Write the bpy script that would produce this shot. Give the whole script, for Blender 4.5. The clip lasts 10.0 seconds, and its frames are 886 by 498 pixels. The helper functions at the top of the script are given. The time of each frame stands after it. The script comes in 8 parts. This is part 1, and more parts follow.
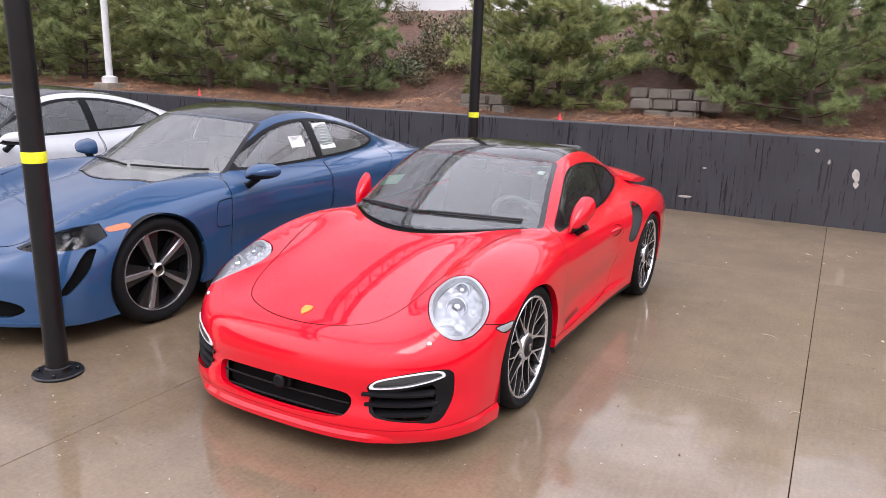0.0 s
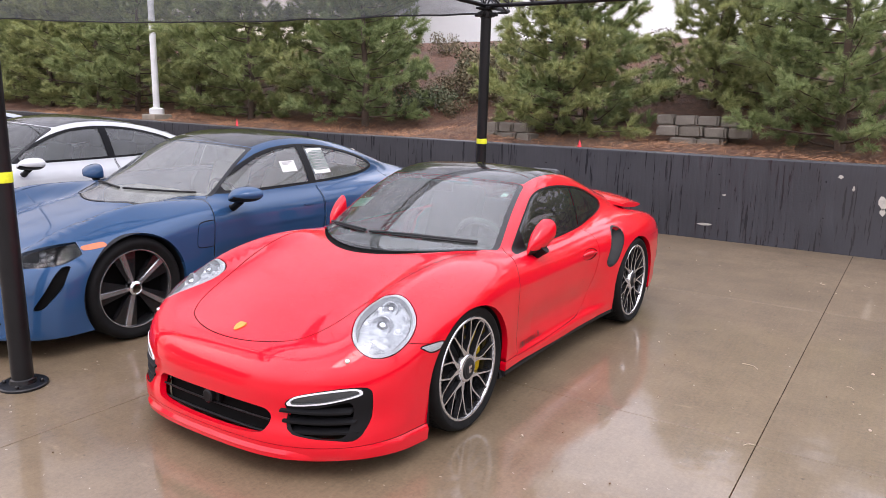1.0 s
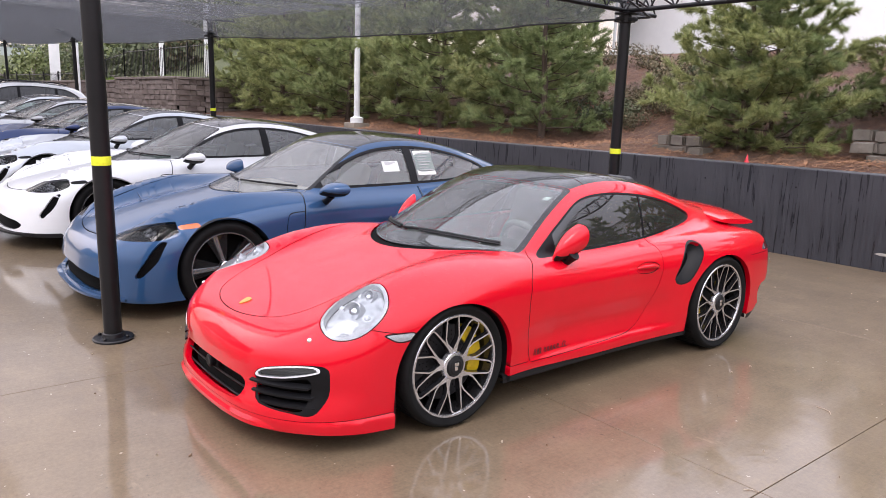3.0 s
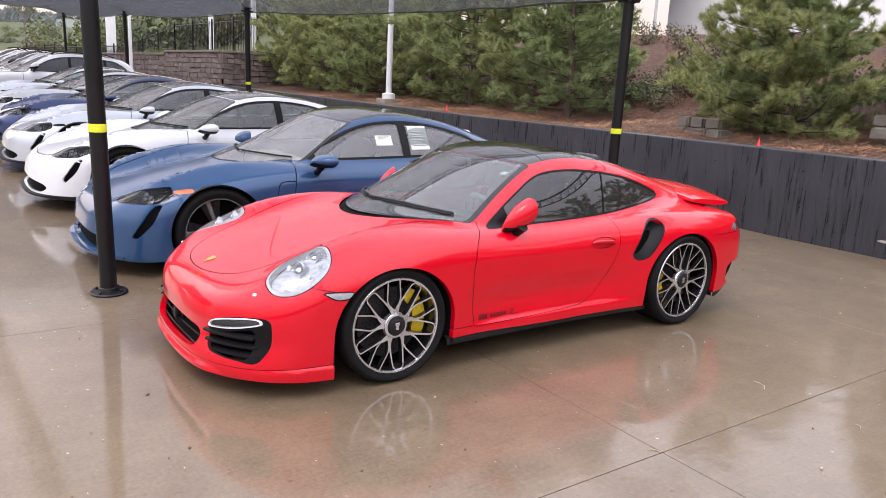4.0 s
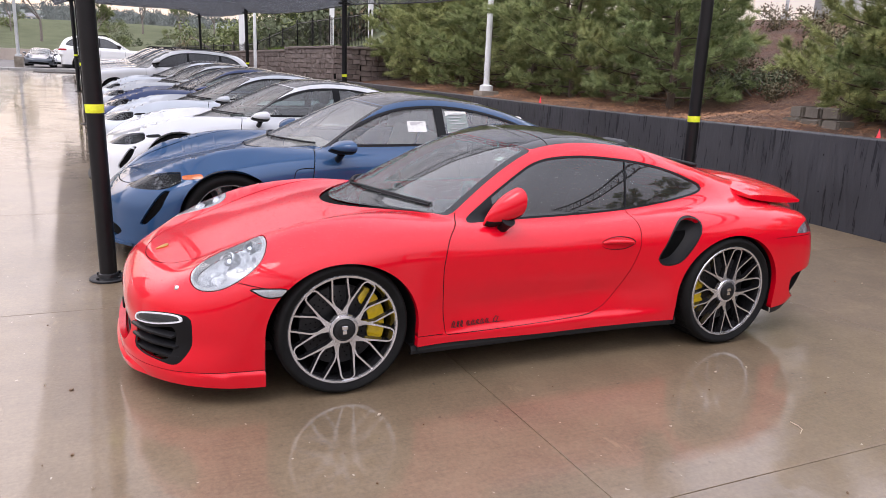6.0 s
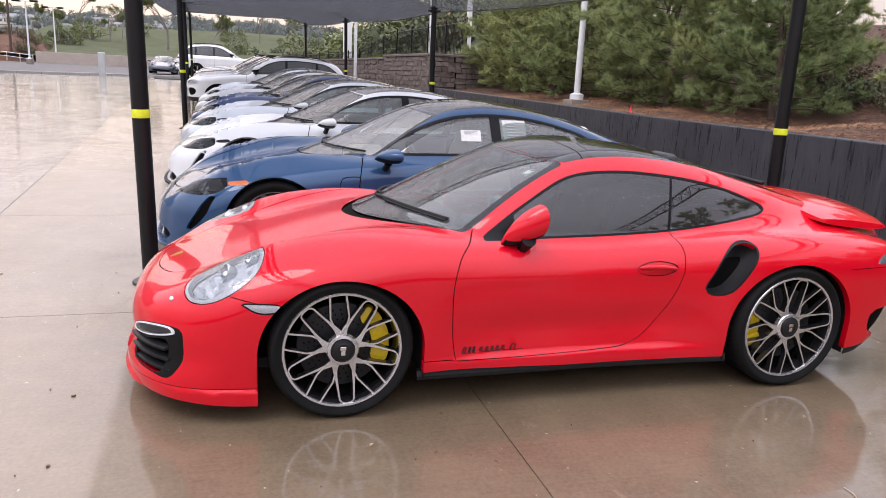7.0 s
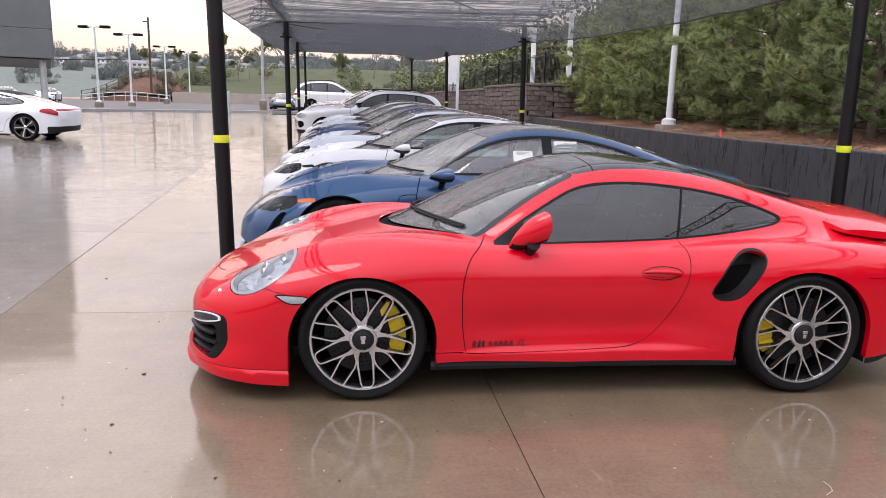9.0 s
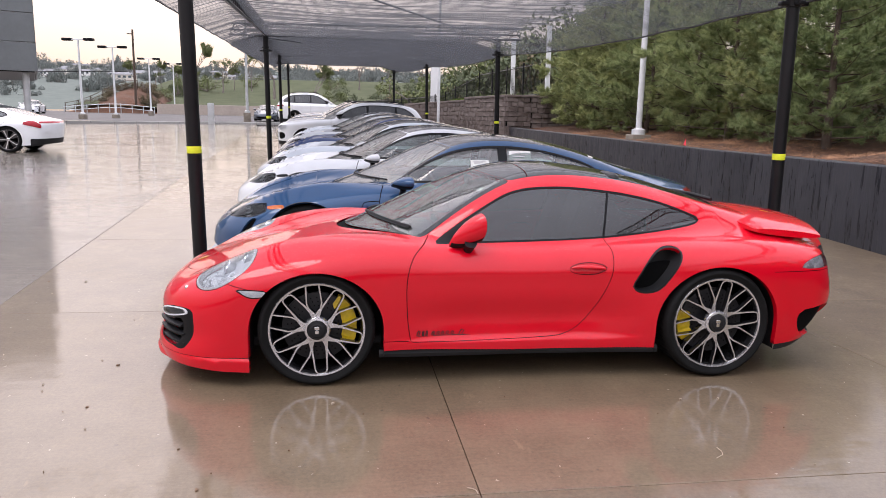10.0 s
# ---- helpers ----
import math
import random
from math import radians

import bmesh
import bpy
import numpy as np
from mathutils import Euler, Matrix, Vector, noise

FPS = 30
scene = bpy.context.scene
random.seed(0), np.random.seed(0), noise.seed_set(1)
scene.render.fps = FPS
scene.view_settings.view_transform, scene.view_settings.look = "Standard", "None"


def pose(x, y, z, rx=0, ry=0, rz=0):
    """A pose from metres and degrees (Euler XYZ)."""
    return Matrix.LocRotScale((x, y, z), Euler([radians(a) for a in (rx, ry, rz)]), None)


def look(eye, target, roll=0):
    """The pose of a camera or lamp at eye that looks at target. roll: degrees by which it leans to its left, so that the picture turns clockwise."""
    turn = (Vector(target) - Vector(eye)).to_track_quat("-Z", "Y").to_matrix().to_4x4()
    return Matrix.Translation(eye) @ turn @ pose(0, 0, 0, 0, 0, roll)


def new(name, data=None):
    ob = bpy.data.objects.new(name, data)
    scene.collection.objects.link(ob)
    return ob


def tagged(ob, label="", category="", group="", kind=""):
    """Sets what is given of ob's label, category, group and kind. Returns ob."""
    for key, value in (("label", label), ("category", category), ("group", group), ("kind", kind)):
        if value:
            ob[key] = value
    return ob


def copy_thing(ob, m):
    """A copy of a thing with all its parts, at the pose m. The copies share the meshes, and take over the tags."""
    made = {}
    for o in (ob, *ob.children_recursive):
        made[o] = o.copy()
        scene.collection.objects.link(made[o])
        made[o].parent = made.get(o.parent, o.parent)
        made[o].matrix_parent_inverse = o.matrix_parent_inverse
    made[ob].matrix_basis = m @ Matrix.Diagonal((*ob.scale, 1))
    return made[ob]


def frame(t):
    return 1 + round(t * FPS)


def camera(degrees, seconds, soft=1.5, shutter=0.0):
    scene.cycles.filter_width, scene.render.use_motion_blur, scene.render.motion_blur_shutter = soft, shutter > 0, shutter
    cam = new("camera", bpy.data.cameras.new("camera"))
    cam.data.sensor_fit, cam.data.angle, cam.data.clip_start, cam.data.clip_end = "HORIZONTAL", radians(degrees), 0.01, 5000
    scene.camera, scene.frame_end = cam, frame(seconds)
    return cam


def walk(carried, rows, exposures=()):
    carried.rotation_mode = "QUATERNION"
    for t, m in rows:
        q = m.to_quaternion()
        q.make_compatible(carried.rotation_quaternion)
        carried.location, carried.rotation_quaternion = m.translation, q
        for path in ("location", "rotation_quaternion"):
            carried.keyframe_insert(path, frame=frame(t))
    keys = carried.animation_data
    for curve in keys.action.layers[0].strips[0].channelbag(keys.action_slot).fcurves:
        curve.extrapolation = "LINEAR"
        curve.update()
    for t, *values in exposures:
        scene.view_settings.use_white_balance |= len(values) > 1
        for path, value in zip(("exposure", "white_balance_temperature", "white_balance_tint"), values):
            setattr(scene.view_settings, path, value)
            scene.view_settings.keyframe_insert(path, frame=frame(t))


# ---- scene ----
cam = camera(63.1, 10.0, soft=0.7)
PATH = [
    (0, (0.109, -0.045, 1.758), (-0.81, 1.665, 1.278), 1.7),
    (0.5, (0.404, 0.062, 1.718), (-0.551, 1.768, 1.296), 2.0),
    (1, (0.657, 0.272, 1.719), (-0.415, 1.912, 1.317), 1.2),
    (1.5, (0.756, 0.596, 1.667), (-0.436, 2.15, 1.261), 1.3),
    (2, (0.983, 0.874, 1.653), (-0.355, 2.305, 1.25), 1.4),
    (2.5, (1.291, 1.044, 1.645), (-0.167, 2.359, 1.264), 1.6),
    (2.7, (1.393, 1.026, 1.648), (-0.101, 2.301, 1.272), 1.6),
    (3.8, (2.048, 1.281, 1.656), (0.462, 2.424, 1.234), 2.9),
    (4, (2.118, 1.356, 1.667), (0.517, 2.472, 1.227), 2.9),
    (4.5, (2.119, 1.553, 1.629), (0.494, 2.629, 1.178), 3.5),
    (5, (2.033, 1.824, 1.631), (0.371, 2.841, 1.178), 3.2),
    (5.2, (2.015, 1.912, 1.621), (0.339, 2.901, 1.16), 3.1),
    (6.3, (2.071, 2.574, 1.559), (0.267, 3.307, 1.099), 2.3),
    (6.5, (2.073, 2.666, 1.568), (0.252, 3.353, 1.108), 2.3),
    (7, (1.951, 2.908, 1.577), (0.082, 3.456, 1.123), 2.7),
    (7.5, (1.944, 3.058, 1.568), (0.038, 3.474, 1.126), 3.1),
    (8, (2.041, 3.302, 1.541), (0.114, 3.63, 1.122), 3.1),
    (8.5, (2.219, 3.317, 1.558), (0.275, 3.584, 1.171), 2.3),
    (9, (2.447, 3.311, 1.538), (0.5, 3.562, 1.155), 1.4),
    (9.5, (2.673, 3.382, 1.553), (0.725, 3.645, 1.182), 1.2),
    (10, (2.896, 3.497, 1.555), (0.948, 3.783, 1.201), 1.2),
]
walk(cam, [(t, look(eye, target, roll)) for t, eye, target, roll in PATH],
     exposures=[(0.0, -0.01, 6450, 20), (2.5, -0.06, 6450, 20), (4.5, -0.12, 6450, 20), (6.5, -0.31, 6400, 20), (8.0, -0.40, 6400, 20), (10.0, -0.42, 6400, 20)])


# ---- sky and light: a bright, warm overcast after rain ----
world = bpy.data.worlds.new("overcast_sky")
scene.world = world
world.use_nodes = True
wn, wl = world.node_tree.nodes, world.node_tree.links
wn.clear()
sky = wn.new("ShaderNodeTexSky")
sky.sky_type, sky.sun_disc = "NISHITA", False
sky.sun_elevation, sky.sun_rotation = radians(38), radians(250)
sky.air_density, sky.dust_density, sky.ozone_density = 1.0, 4.0, 1.0
geo = wn.new("ShaderNodeTexCoord")
sep = wn.new("ShaderNodeSeparateXYZ")
wl.new(geo.outputs["Generated"], sep.inputs[0])
ramp = wn.new("ShaderNodeValToRGB")
ramp.color_ramp.elements[0].position, ramp.color_ramp.elements[0].color = 0.0, (0.98, 0.81, 0.67, 1)
ramp.color_ramp.elements[1].position, ramp.color_ramp.elements[1].color = 0.75, (2.9, 3.05, 3.3, 1)
e = ramp.color_ramp.elements.new(0.15)
e.color = (1.16, 1.03, 0.93, 1)
e = ramp.color_ramp.elements.new(0.48)
e.color = (2.4, 2.48, 2.65, 1)
wl.new(sep.outputs["Z"], ramp.inputs[0])
cloud = wn.new("ShaderNodeTexNoise")
cloud.inputs["Scale"].default_value, cloud.inputs["Detail"].default_value = 2.6, 5.0
wl.new(geo.outputs["Generated"], cloud.inputs["Vector"])
cr = wn.new("ShaderNodeMapRange")
cr.inputs["From Min"].default_value, cr.inputs["From Max"].default_value = 0.3, 0.7
cr.inputs["To Min"].default_value, cr.inputs["To Max"].default_value = 0.80, 1.12
wl.new(cloud.outputs["Fac"], cr.inputs["Value"])
shade = wn.new("ShaderNodeVectorMath")
shade.operation = "SCALE"
wl.new(ramp.outputs[0], shade.inputs[0])
wl.new(cr.outputs[0], shade.inputs["Scale"])
bg_sky, bg_cloud, both_bg, wout = wn.new("ShaderNodeBackground"), wn.new("ShaderNodeBackground"), wn.new("ShaderNodeAddShader"), wn.new("ShaderNodeOutputWorld")
bg_sky.inputs["Strength"].default_value = 0.05
bg_cloud.inputs["Strength"].default_value = 0.92
wl.new(sky.outputs[0], bg_sky.inputs["Color"])
wl.new(shade.outputs[0], bg_cloud.inputs["Color"])
wl.new(bg_sky.outputs[0], both_bg.inputs[0])
wl.new(bg_cloud.outputs[0], both_bg.inputs[1])
wl.new(both_bg.outputs[0], wout.inputs[0])
sun_lamp = bpy.data.lights.new("sun", "SUN")
sun_lamp.energy, sun_lamp.angle, sun_lamp.color = 1.5, radians(25), (1.0, 0.95, 0.88)
sun = new("sun", sun_lamp)
sun.matrix_world = look((0, 0, 20), (-6, 9, 0))


# ---- small tools for shapes ----
def ground_z(x):
    """The lot climbs gently along the row of cars."""
    return 0.0225 * max(0.0, min(-x, 42.0) - 2.945) + 0.012 * max(0.0, -x - 42.0)


def mesh_of(name, verts, faces, mats, normals=None, smooth=True, index=None):
    me = bpy.data.meshes.new(name)
    me.from_pydata([tuple(map(float, v)) for v in verts], [], [tuple(map(int, f)) for f in faces])
    for m in (mats if isinstance(mats, (list, tuple)) else [mats]):
        me.materials.append(m)
    if index is not None:
        me.polygons.foreach_set("material_index", np.asarray(index, dtype=np.int32))
    me.polygons.foreach_set("use_smooth", np.full(len(me.polygons), smooth))
    me.update()
    if normals is not None:
        me.normals_split_custom_set_from_vertices([tuple(map(float, n)) for n in normals])
    return me


def part(name, me, parent, label="", at=None):
    """Links a mesh as one object under a thing or a part."""
    ob = new(name, me)
    ob.parent = parent
    if at is not None:
        ob.matrix_local = at
    if label:
        tagged(ob, label)
    return ob


def thing(name, at, label, category, group="", me=None, kind=""):
    ob = new(name, me)
    ob.matrix_world = at
    return tagged(ob, label, category, group, kind)


class Geo:
    """Collects verts and faces of simple solids, for one mesh."""

    def __init__(self):
        self.v, self.f, self.mi = [], [], []

    def add(self, verts, faces, mi=0):
        n = len(self.v)
        self.v += [tuple(p) for p in verts]
        self.f += [tuple(n + i for i in f) for f in faces]
        self.mi += [mi] * len(faces)
        return self

    def box(self, x0, x1, y0, y1, z0, z1, mi=0, bevel=0.0, m=None):
        b = min(bevel, (x1 - x0) * 0.45, (y1 - y0) * 0.45, (z1 - z0) * 0.45)
        if b <= 0:
            v = [(x, y, z) for z in (z0, z1) for y in (y0, y1) for x in (x0, x1)]
            f = [(0, 2, 3, 1), (4, 5, 7, 6), (0, 1, 5, 4), (1, 3, 7, 5), (3, 2, 6, 7), (2, 0, 4, 6)]
        else:
            bm = bmesh.new()
            bmesh.ops.create_cube(bm, size=1.0)
            for w in bm.verts:
                w.co = Vector(((x0 + x1) / 2 + w.co.x * (x1 - x0), (y0 + y1) / 2 + w.co.y * (y1 - y0), (z0 + z1) / 2 + w.co.z * (z1 - z0)))
            bmesh.ops.bevel(bm, geom=bm.edges[:], offset=b, segments=2, affect="EDGES", profile=0.5)
            bm.verts.index_update()
            v = [tuple(w.co) for w in bm.verts]
            f = [tuple(w.index for w in q.verts) for q in bm.faces]
            bm.free()
        if m is not None:
            v = [tuple(m @ Vector(p)) for p in v]
        return self.add(v, f, mi)

    def lathe(self, profile, axis="z", n=32, mi=0, m=None, caps=True):
        """profile: (radius, height) pairs from one end to the other."""
        v, f = [], []
        for r, h in profile:
            for k in range(n):
                a = 2 * math.pi * k / n
                c, s = r * math.cos(a), r * math.sin(a)
                v.append({"z": (c, s, h), "x": (h, c, s), "y": (s, h, c)}[axis])
        for i in range(len(profile) - 1):
            for k in range(n):
                k2 = (k + 1) % n
                f.append((i * n + k, i * n + k2, (i + 1) * n + k2, (i + 1) * n + k))
        if caps:
            f.append(tuple(range(n))[::-1])
            f.append(tuple((len(profile) - 1) * n + k for k in range(n)))
        if m is not None:
            v = [tuple(m @ Vector(p)) for p in v]
        return self.add(v, f, mi)

    def rod(self, a, b, r, n=8, r2=None, mi=0):
        a, b = Vector(a), Vector(b)
        d = b - a
        q = d.to_track_quat("Z", "Y").to_matrix().to_4x4()
        return self.lathe([(r, 0), (r if r2 is None else r2, d.length)], "z", n, mi, Matrix.Translation(a) @ q)

    def tube(self, pts, radii, n=8, mi=0):
        """A tapered tube along points."""
        v, f = [], []
        pts = [Vector(p) for p in pts]
        for i, p in enumerate(pts):
            d = (pts[min(i + 1, len(pts) - 1)] - pts[max(i - 1, 0)]).normalized()
            side = d.cross(Vector((0.13, 0.21, 0.97)))
            side = side.normalized() if side.length > 0.05 else Vector((1, 0, 0))
            up = side.cross(d)
            for k in range(n):
                a = 2 * math.pi * k / n
                v.append(p + radii[i] * (math.cos(a) * side + math.sin(a) * up))
        for i in range(len(pts) - 1):
            for k in range(n):
                k2 = (k + 1) % n
                f.append((i * n + k, i * n + k2, (i + 1) * n + k2, (i + 1) * n + k))
        f.append(tuple(range(n))[::-1])
        f.append(tuple((len(pts) - 1) * n + k for k in range(n)))
        return self.add(v, f, mi)

    def mesh(self, name, mats, smooth=False, split=40):
        me = mesh_of(name, self.v, self.f, mats, smooth=smooth, index=self.mi)
        if smooth:
            me.set_sharp_from_angle(angle=radians(split))
        return me


def spline(knots, closed=False):
    """A smooth curve y(x) through (x, y) knots; straight on past the ends."""
    xs, ys = np.array([k[0] for k in knots], float), np.array([k[1] for k in knots], float)
    d = np.diff(ys) / np.diff(xs)
    m = np.empty(len(xs))
    m[0], m[-1] = d[0], d[-1]
    h = np.diff(xs)
    m[1:-1] = (d[:-1] * h[1:] + d[1:] * h[:-1]) / (h[1:] + h[:-1])

    def at(x):
        x = np.asarray(x, float)
        i = np.clip(np.searchsorted(xs, x) - 1, 0, len(xs) - 2)
        w = xs[i + 1] - xs[i]
        t = (x - xs[i]) / w
        inside = (2 * t**3 - 3 * t**2 + 1) * ys[i] + (t**3 - 2 * t**2 + t) * w * m[i] + (3 * t**2 - 2 * t**3) * ys[i + 1] + (t**3 - t**2) * w * m[i + 1]
        low, high = ys[0] + (x - xs[0]) * m[0], ys[-1] + (x - xs[-1]) * m[-1]
        return np.where(x < xs[0], low, np.where(x > xs[-1], high, inside))
    return at


def loop(knots, per=8, sharp=()):
    """A smooth closed outline through 2D knots; knots whose number is in sharp stay corners."""
    p = np.array(knots, float)
    n, out = len(p), []
    for i in range(n):
        a, b, c, d = p[i - 1], p[i], p[(i + 1) % n], p[(i + 2) % n]
        tb = (c - b) if i in sharp else (c - a) / 2
        tc = (c - b) if (i + 1) % n in sharp else (d - b) / 2
        lim = np.linalg.norm(c - b)
        tb *= min(1, lim / (np.linalg.norm(tb) + 1e-9))
        tc *= min(1, lim / (np.linalg.norm(tc) + 1e-9))
        for k in range(per):
            t = k / per
            out.append((2 * t**3 - 3 * t**2 + 1) * b + (t**3 - 2 * t**2 + t) * tb + (3 * t**2 - 2 * t**3) * c + (t**3 - t**2) * tc)
    return np.array(out)


def outline_distance(poly, q):
    """Signed distance of 2D points q to a closed outline, negative inside."""
    a, b = poly, np.roll(poly, -1, 0)
    best, odd = np.full(len(q), 1e9), np.zeros(len(q), bool)
    for (ax, ay), (bx, by) in zip(a, b):
        ex, ey = bx - ax, by - ay
        wx, wy = q[:, 0] - ax, q[:, 1] - ay
        t = np.clip((wx * ex + wy * ey) / (ex * ex + ey * ey + 1e-12), 0, 1)
        best = np.minimum(best, (wx - t * ex) ** 2 + (wy - t * ey) ** 2)
        odd ^= ((ay > q[:, 1]) != (by > q[:, 1])) & (q[:, 0] < ex * (q[:, 1] - ay) / (ey if abs(ey) > 1e-12 else 1e-12) + ax)
    return np.where(odd, -1, 1) * np.sqrt(best)


def smax(a, b, k):
    h = np.clip(0.5 + 0.5 * (a - b) / k, 0, 1)
    return a * h + b * (1 - h) + k * h * (1 - h)


def smin(a, b, k):
    return -smax(-a, -b, k)


class Shell:
    """A smooth closed body given by a field (negative inside), as a net of faces that can be cut into panels along fields."""

    def __init__(self, field, y0, y1, zc, rows, caps, round_):
        self.field = field
        dirs, orig = [], []
        th = np.linspace(0, 2 * np.pi, round_, endpoint=False)
        ring = np.stack([np.sin(th), 0 * th, -np.cos(th)], 1)
        for k in range(caps):
            phi = np.pi / 2 * (1 - (k + 0.35) / caps)
            dirs.append(ring * np.cos(phi) + np.array([0, -np.sin(phi), 0]))
            orig.append(np.tile((0, y0, zc), (round_, 1)))
        for k in range(rows + 1):
            dirs.append(ring)
            orig.append(np.tile((0, y0 + (y1 - y0) * k / rows, zc), (round_, 1)))
        for k in range(caps):
            phi = np.pi / 2 * ((k + 0.65) / caps)
            dirs.append(ring * np.cos(phi) + np.array([0, np.sin(phi), 0]))
            orig.append(np.tile((0, y1, zc), (round_, 1)))
        d, o = np.concatenate(dirs), np.concatenate(orig)
        lo, hi = np.zeros(len(d)), np.full(len(d), 1.9)
        for _ in range(34):
            mid = (lo + hi) / 2
            neg = field(o + d * mid[:, None]) < 0
            lo, hi = np.where(neg, mid, lo), np.where(neg, hi, mid)
        self.v = o + d * ((lo + hi) / 2)[:, None]
        n = len(dirs)
        self.f = [tuple(range(round_))]
        for i in range(n - 1):
            for j in range(round_):
                j2 = (j + 1) % round_
                self.f.append((i * round_ + j, (i + 1) * round_ + j, (i + 1) * round_ + j2, i * round_ + j2))
        self.f.append(tuple((n - 1) * round_ + k for k in range(round_))[::-1])
        self.tag = ["body"] * len(self.f)

    def gradient(self, p):
        e, g = 1e-3, np.empty_like(p)
        for i in range(3):
            s = np.zeros(3)
            s[i] = e
            g[:, i] = (self.field(p + s) - self.field(p - s)) / (2 * e)
        return g

    def settle(self, p):
        for _ in range(2):
            g = self.gradient(p)
            p = p - g * (self.field(p) / np.maximum((g * g).sum(1), 1e-6))[:, None]
        return p

    def cut(self, fn, inside, only=("body",)):
        """Faces where fn is negative take the tag inside; faces that it crosses are split along it."""
        val = fn(self.v)
        val = np.where(np.abs(val) < 1e-5, 1e-5, val)
        fresh, made, faces, tags = [], {}, [], []
        base = len(self.v)

        def between(a, b):
            key = (a, b) if a < b else (b, a)
            if key not in made:
                t = val[a] / (val[a] - val[b])
                fresh.append(self.v[a] * (1 - t) + self.v[b] * t)
                made[key] = base + len(fresh) - 1
            return made[key]
        neg = val < 0
        for f, tag in zip(self.f, self.tag):
            s = [neg[i] for i in f]
            if tag not in only or not any(s):
                faces.append(f), tags.append(tag)
            elif all(s):
                faces.append(f), tags.append(inside)
            else:
                pos_side, neg_side = [], []
                for i, a in enumerate(f):
                    b = f[(i + 1) % len(f)]
                    (neg_side if neg[a] else pos_side).append(a)
                    if neg[a] != neg[b]:
                        m = between(a, b)
                        neg_side.append(m), pos_side.append(m)
                if len(pos_side) > 2:
                    faces.append(tuple(pos_side)), tags.append(tag)
                if len(neg_side) > 2:
                    faces.append(tuple(neg_side)), tags.append(inside)
        # a neighbour that was not split keeps its straight edge: the cut point lies on it
        if fresh:
            self.v = np.concatenate([self.v, self.settle(np.array(fresh))])
        self.f, self.tag = faces, tags

    def refine(self, where, times=1):
        """Splits the four-sided faces whose middle lies where the field is negative into four."""
        for _ in range(times):
            mids = np.array([self.v[list(f)].mean(0) for f in self.f])
            pick = where(mids) < 0
            fresh, made, faces, tags = [], {}, [], []
            base = len(self.v)

            def mid(a, b):
                key = (a, b) if a < b else (b, a)
                if key not in made:
                    fresh.append((self.v[a] + self.v[b]) / 2)
                    made[key] = base + len(fresh) - 1
                return made[key]
            for f, t, hit in zip(self.f, self.tag, pick):
                if not hit or len(f) != 4:
                    faces.append(f), tags.append(t)
                    continue
                a, b, c, d = f
                ab, bc, cd, da = mid(a, b), mid(b, c), mid(c, d), mid(d, a)
                fresh.append(self.v[list(f)].mean(0))
                m = base + len(fresh) - 1
                faces += [(a, ab, m, da), (ab, b, bc, m), (m, bc, c, cd), (da, m, cd, d)]
                tags += [t] * 4
            if fresh:
                self.v = np.concatenate([self.v, self.settle(np.array(fresh))])
            self.f, self.tag = faces, tags

    def line(self, fn, width, only=("body",), where=None, inside=None, gap="gap"):
        """A shut line of that width along the edge of fn; what lies within takes the tag inside."""
        for tag in only:
            if where is not None:
                mids = np.array([self.v[list(f)].mean(0) for f in self.f])
                ok = where(mids) < 0
            else:
                ok = np.ones(len(self.f), bool)
            self.tag = ["*" if t == tag and o else t for t, o in zip(self.tag, ok)]
            self.cut(lambda p: fn(p) - width / 2, "#", ("*",))
            self.cut(lambda p: fn(p) + width / 2, "!", ("#",))
            swap = {"*": tag, "#": gap, "!": inside or tag}
            self.tag = [swap.get(t, t) for t in self.tag]

    def drop(self, tag):
        keep = [i for i, t in enumerate(self.tag) if t != tag]
        self.f, self.tag = [self.f[i] for i in keep], [self.tag[i] for i in keep]

    def piece(self, tags, offset=0.0, rim=0.0, want=None):
        """verts, faces, normals of the faces with these tags, pushed out by offset; rim turns their open edges inward by that depth."""
        if isinstance(tags, str):
            tags = (tags,)
        fs = [f for f, t in zip(self.f, self.tag) if t in tags]
        if want is not None:
            fs = [f for f in fs if want(self.v[list(f)].mean(0))]
        used = sorted({i for f in fs for i in f})
        where = {i: k for k, i in enumerate(used)}
        v = self.v[used]
        g = self.gradient(v)
        g /= np.maximum(np.linalg.norm(g, axis=1), 1e-6)[:, None]
        v = v + g * offset
        fs = [tuple(where[i] for i in f) for f in fs]
        if rim > 0:
            count = {}
            for f in fs:
                for a, b in zip(f, f[1:] + f[:1]):
                    count[(a, b)] = 1
            edge = [(a, b) for (a, b) in count if (b, a) not in count]
            ids = sorted({i for e in edge for i in e})
            n = len(v)
            spot = {i: n + k for k, i in enumerate(ids)}
            twin = {i: n + len(ids) + k for k, i in enumerate(ids)}
            v = np.concatenate([v, v[ids], v[ids] - g[ids] * rim])
            side = np.zeros((2 * len(ids), 3))
            for a, b in edge:
                e = v[b] - v[a]
                w = np.cross(e, g[a])
                w /= max(np.linalg.norm(w), 1e-9)
                for i in (a, b):
                    side[spot[i] - n] += w
                    side[twin[i] - n] += w
                fs.append((spot[b], spot[a], twin[a], twin[b]))
            side /= np.maximum(np.linalg.norm(side, axis=1), 1e-9)[:, None]
            g = np.concatenate([g, side])
        return v, fs, g


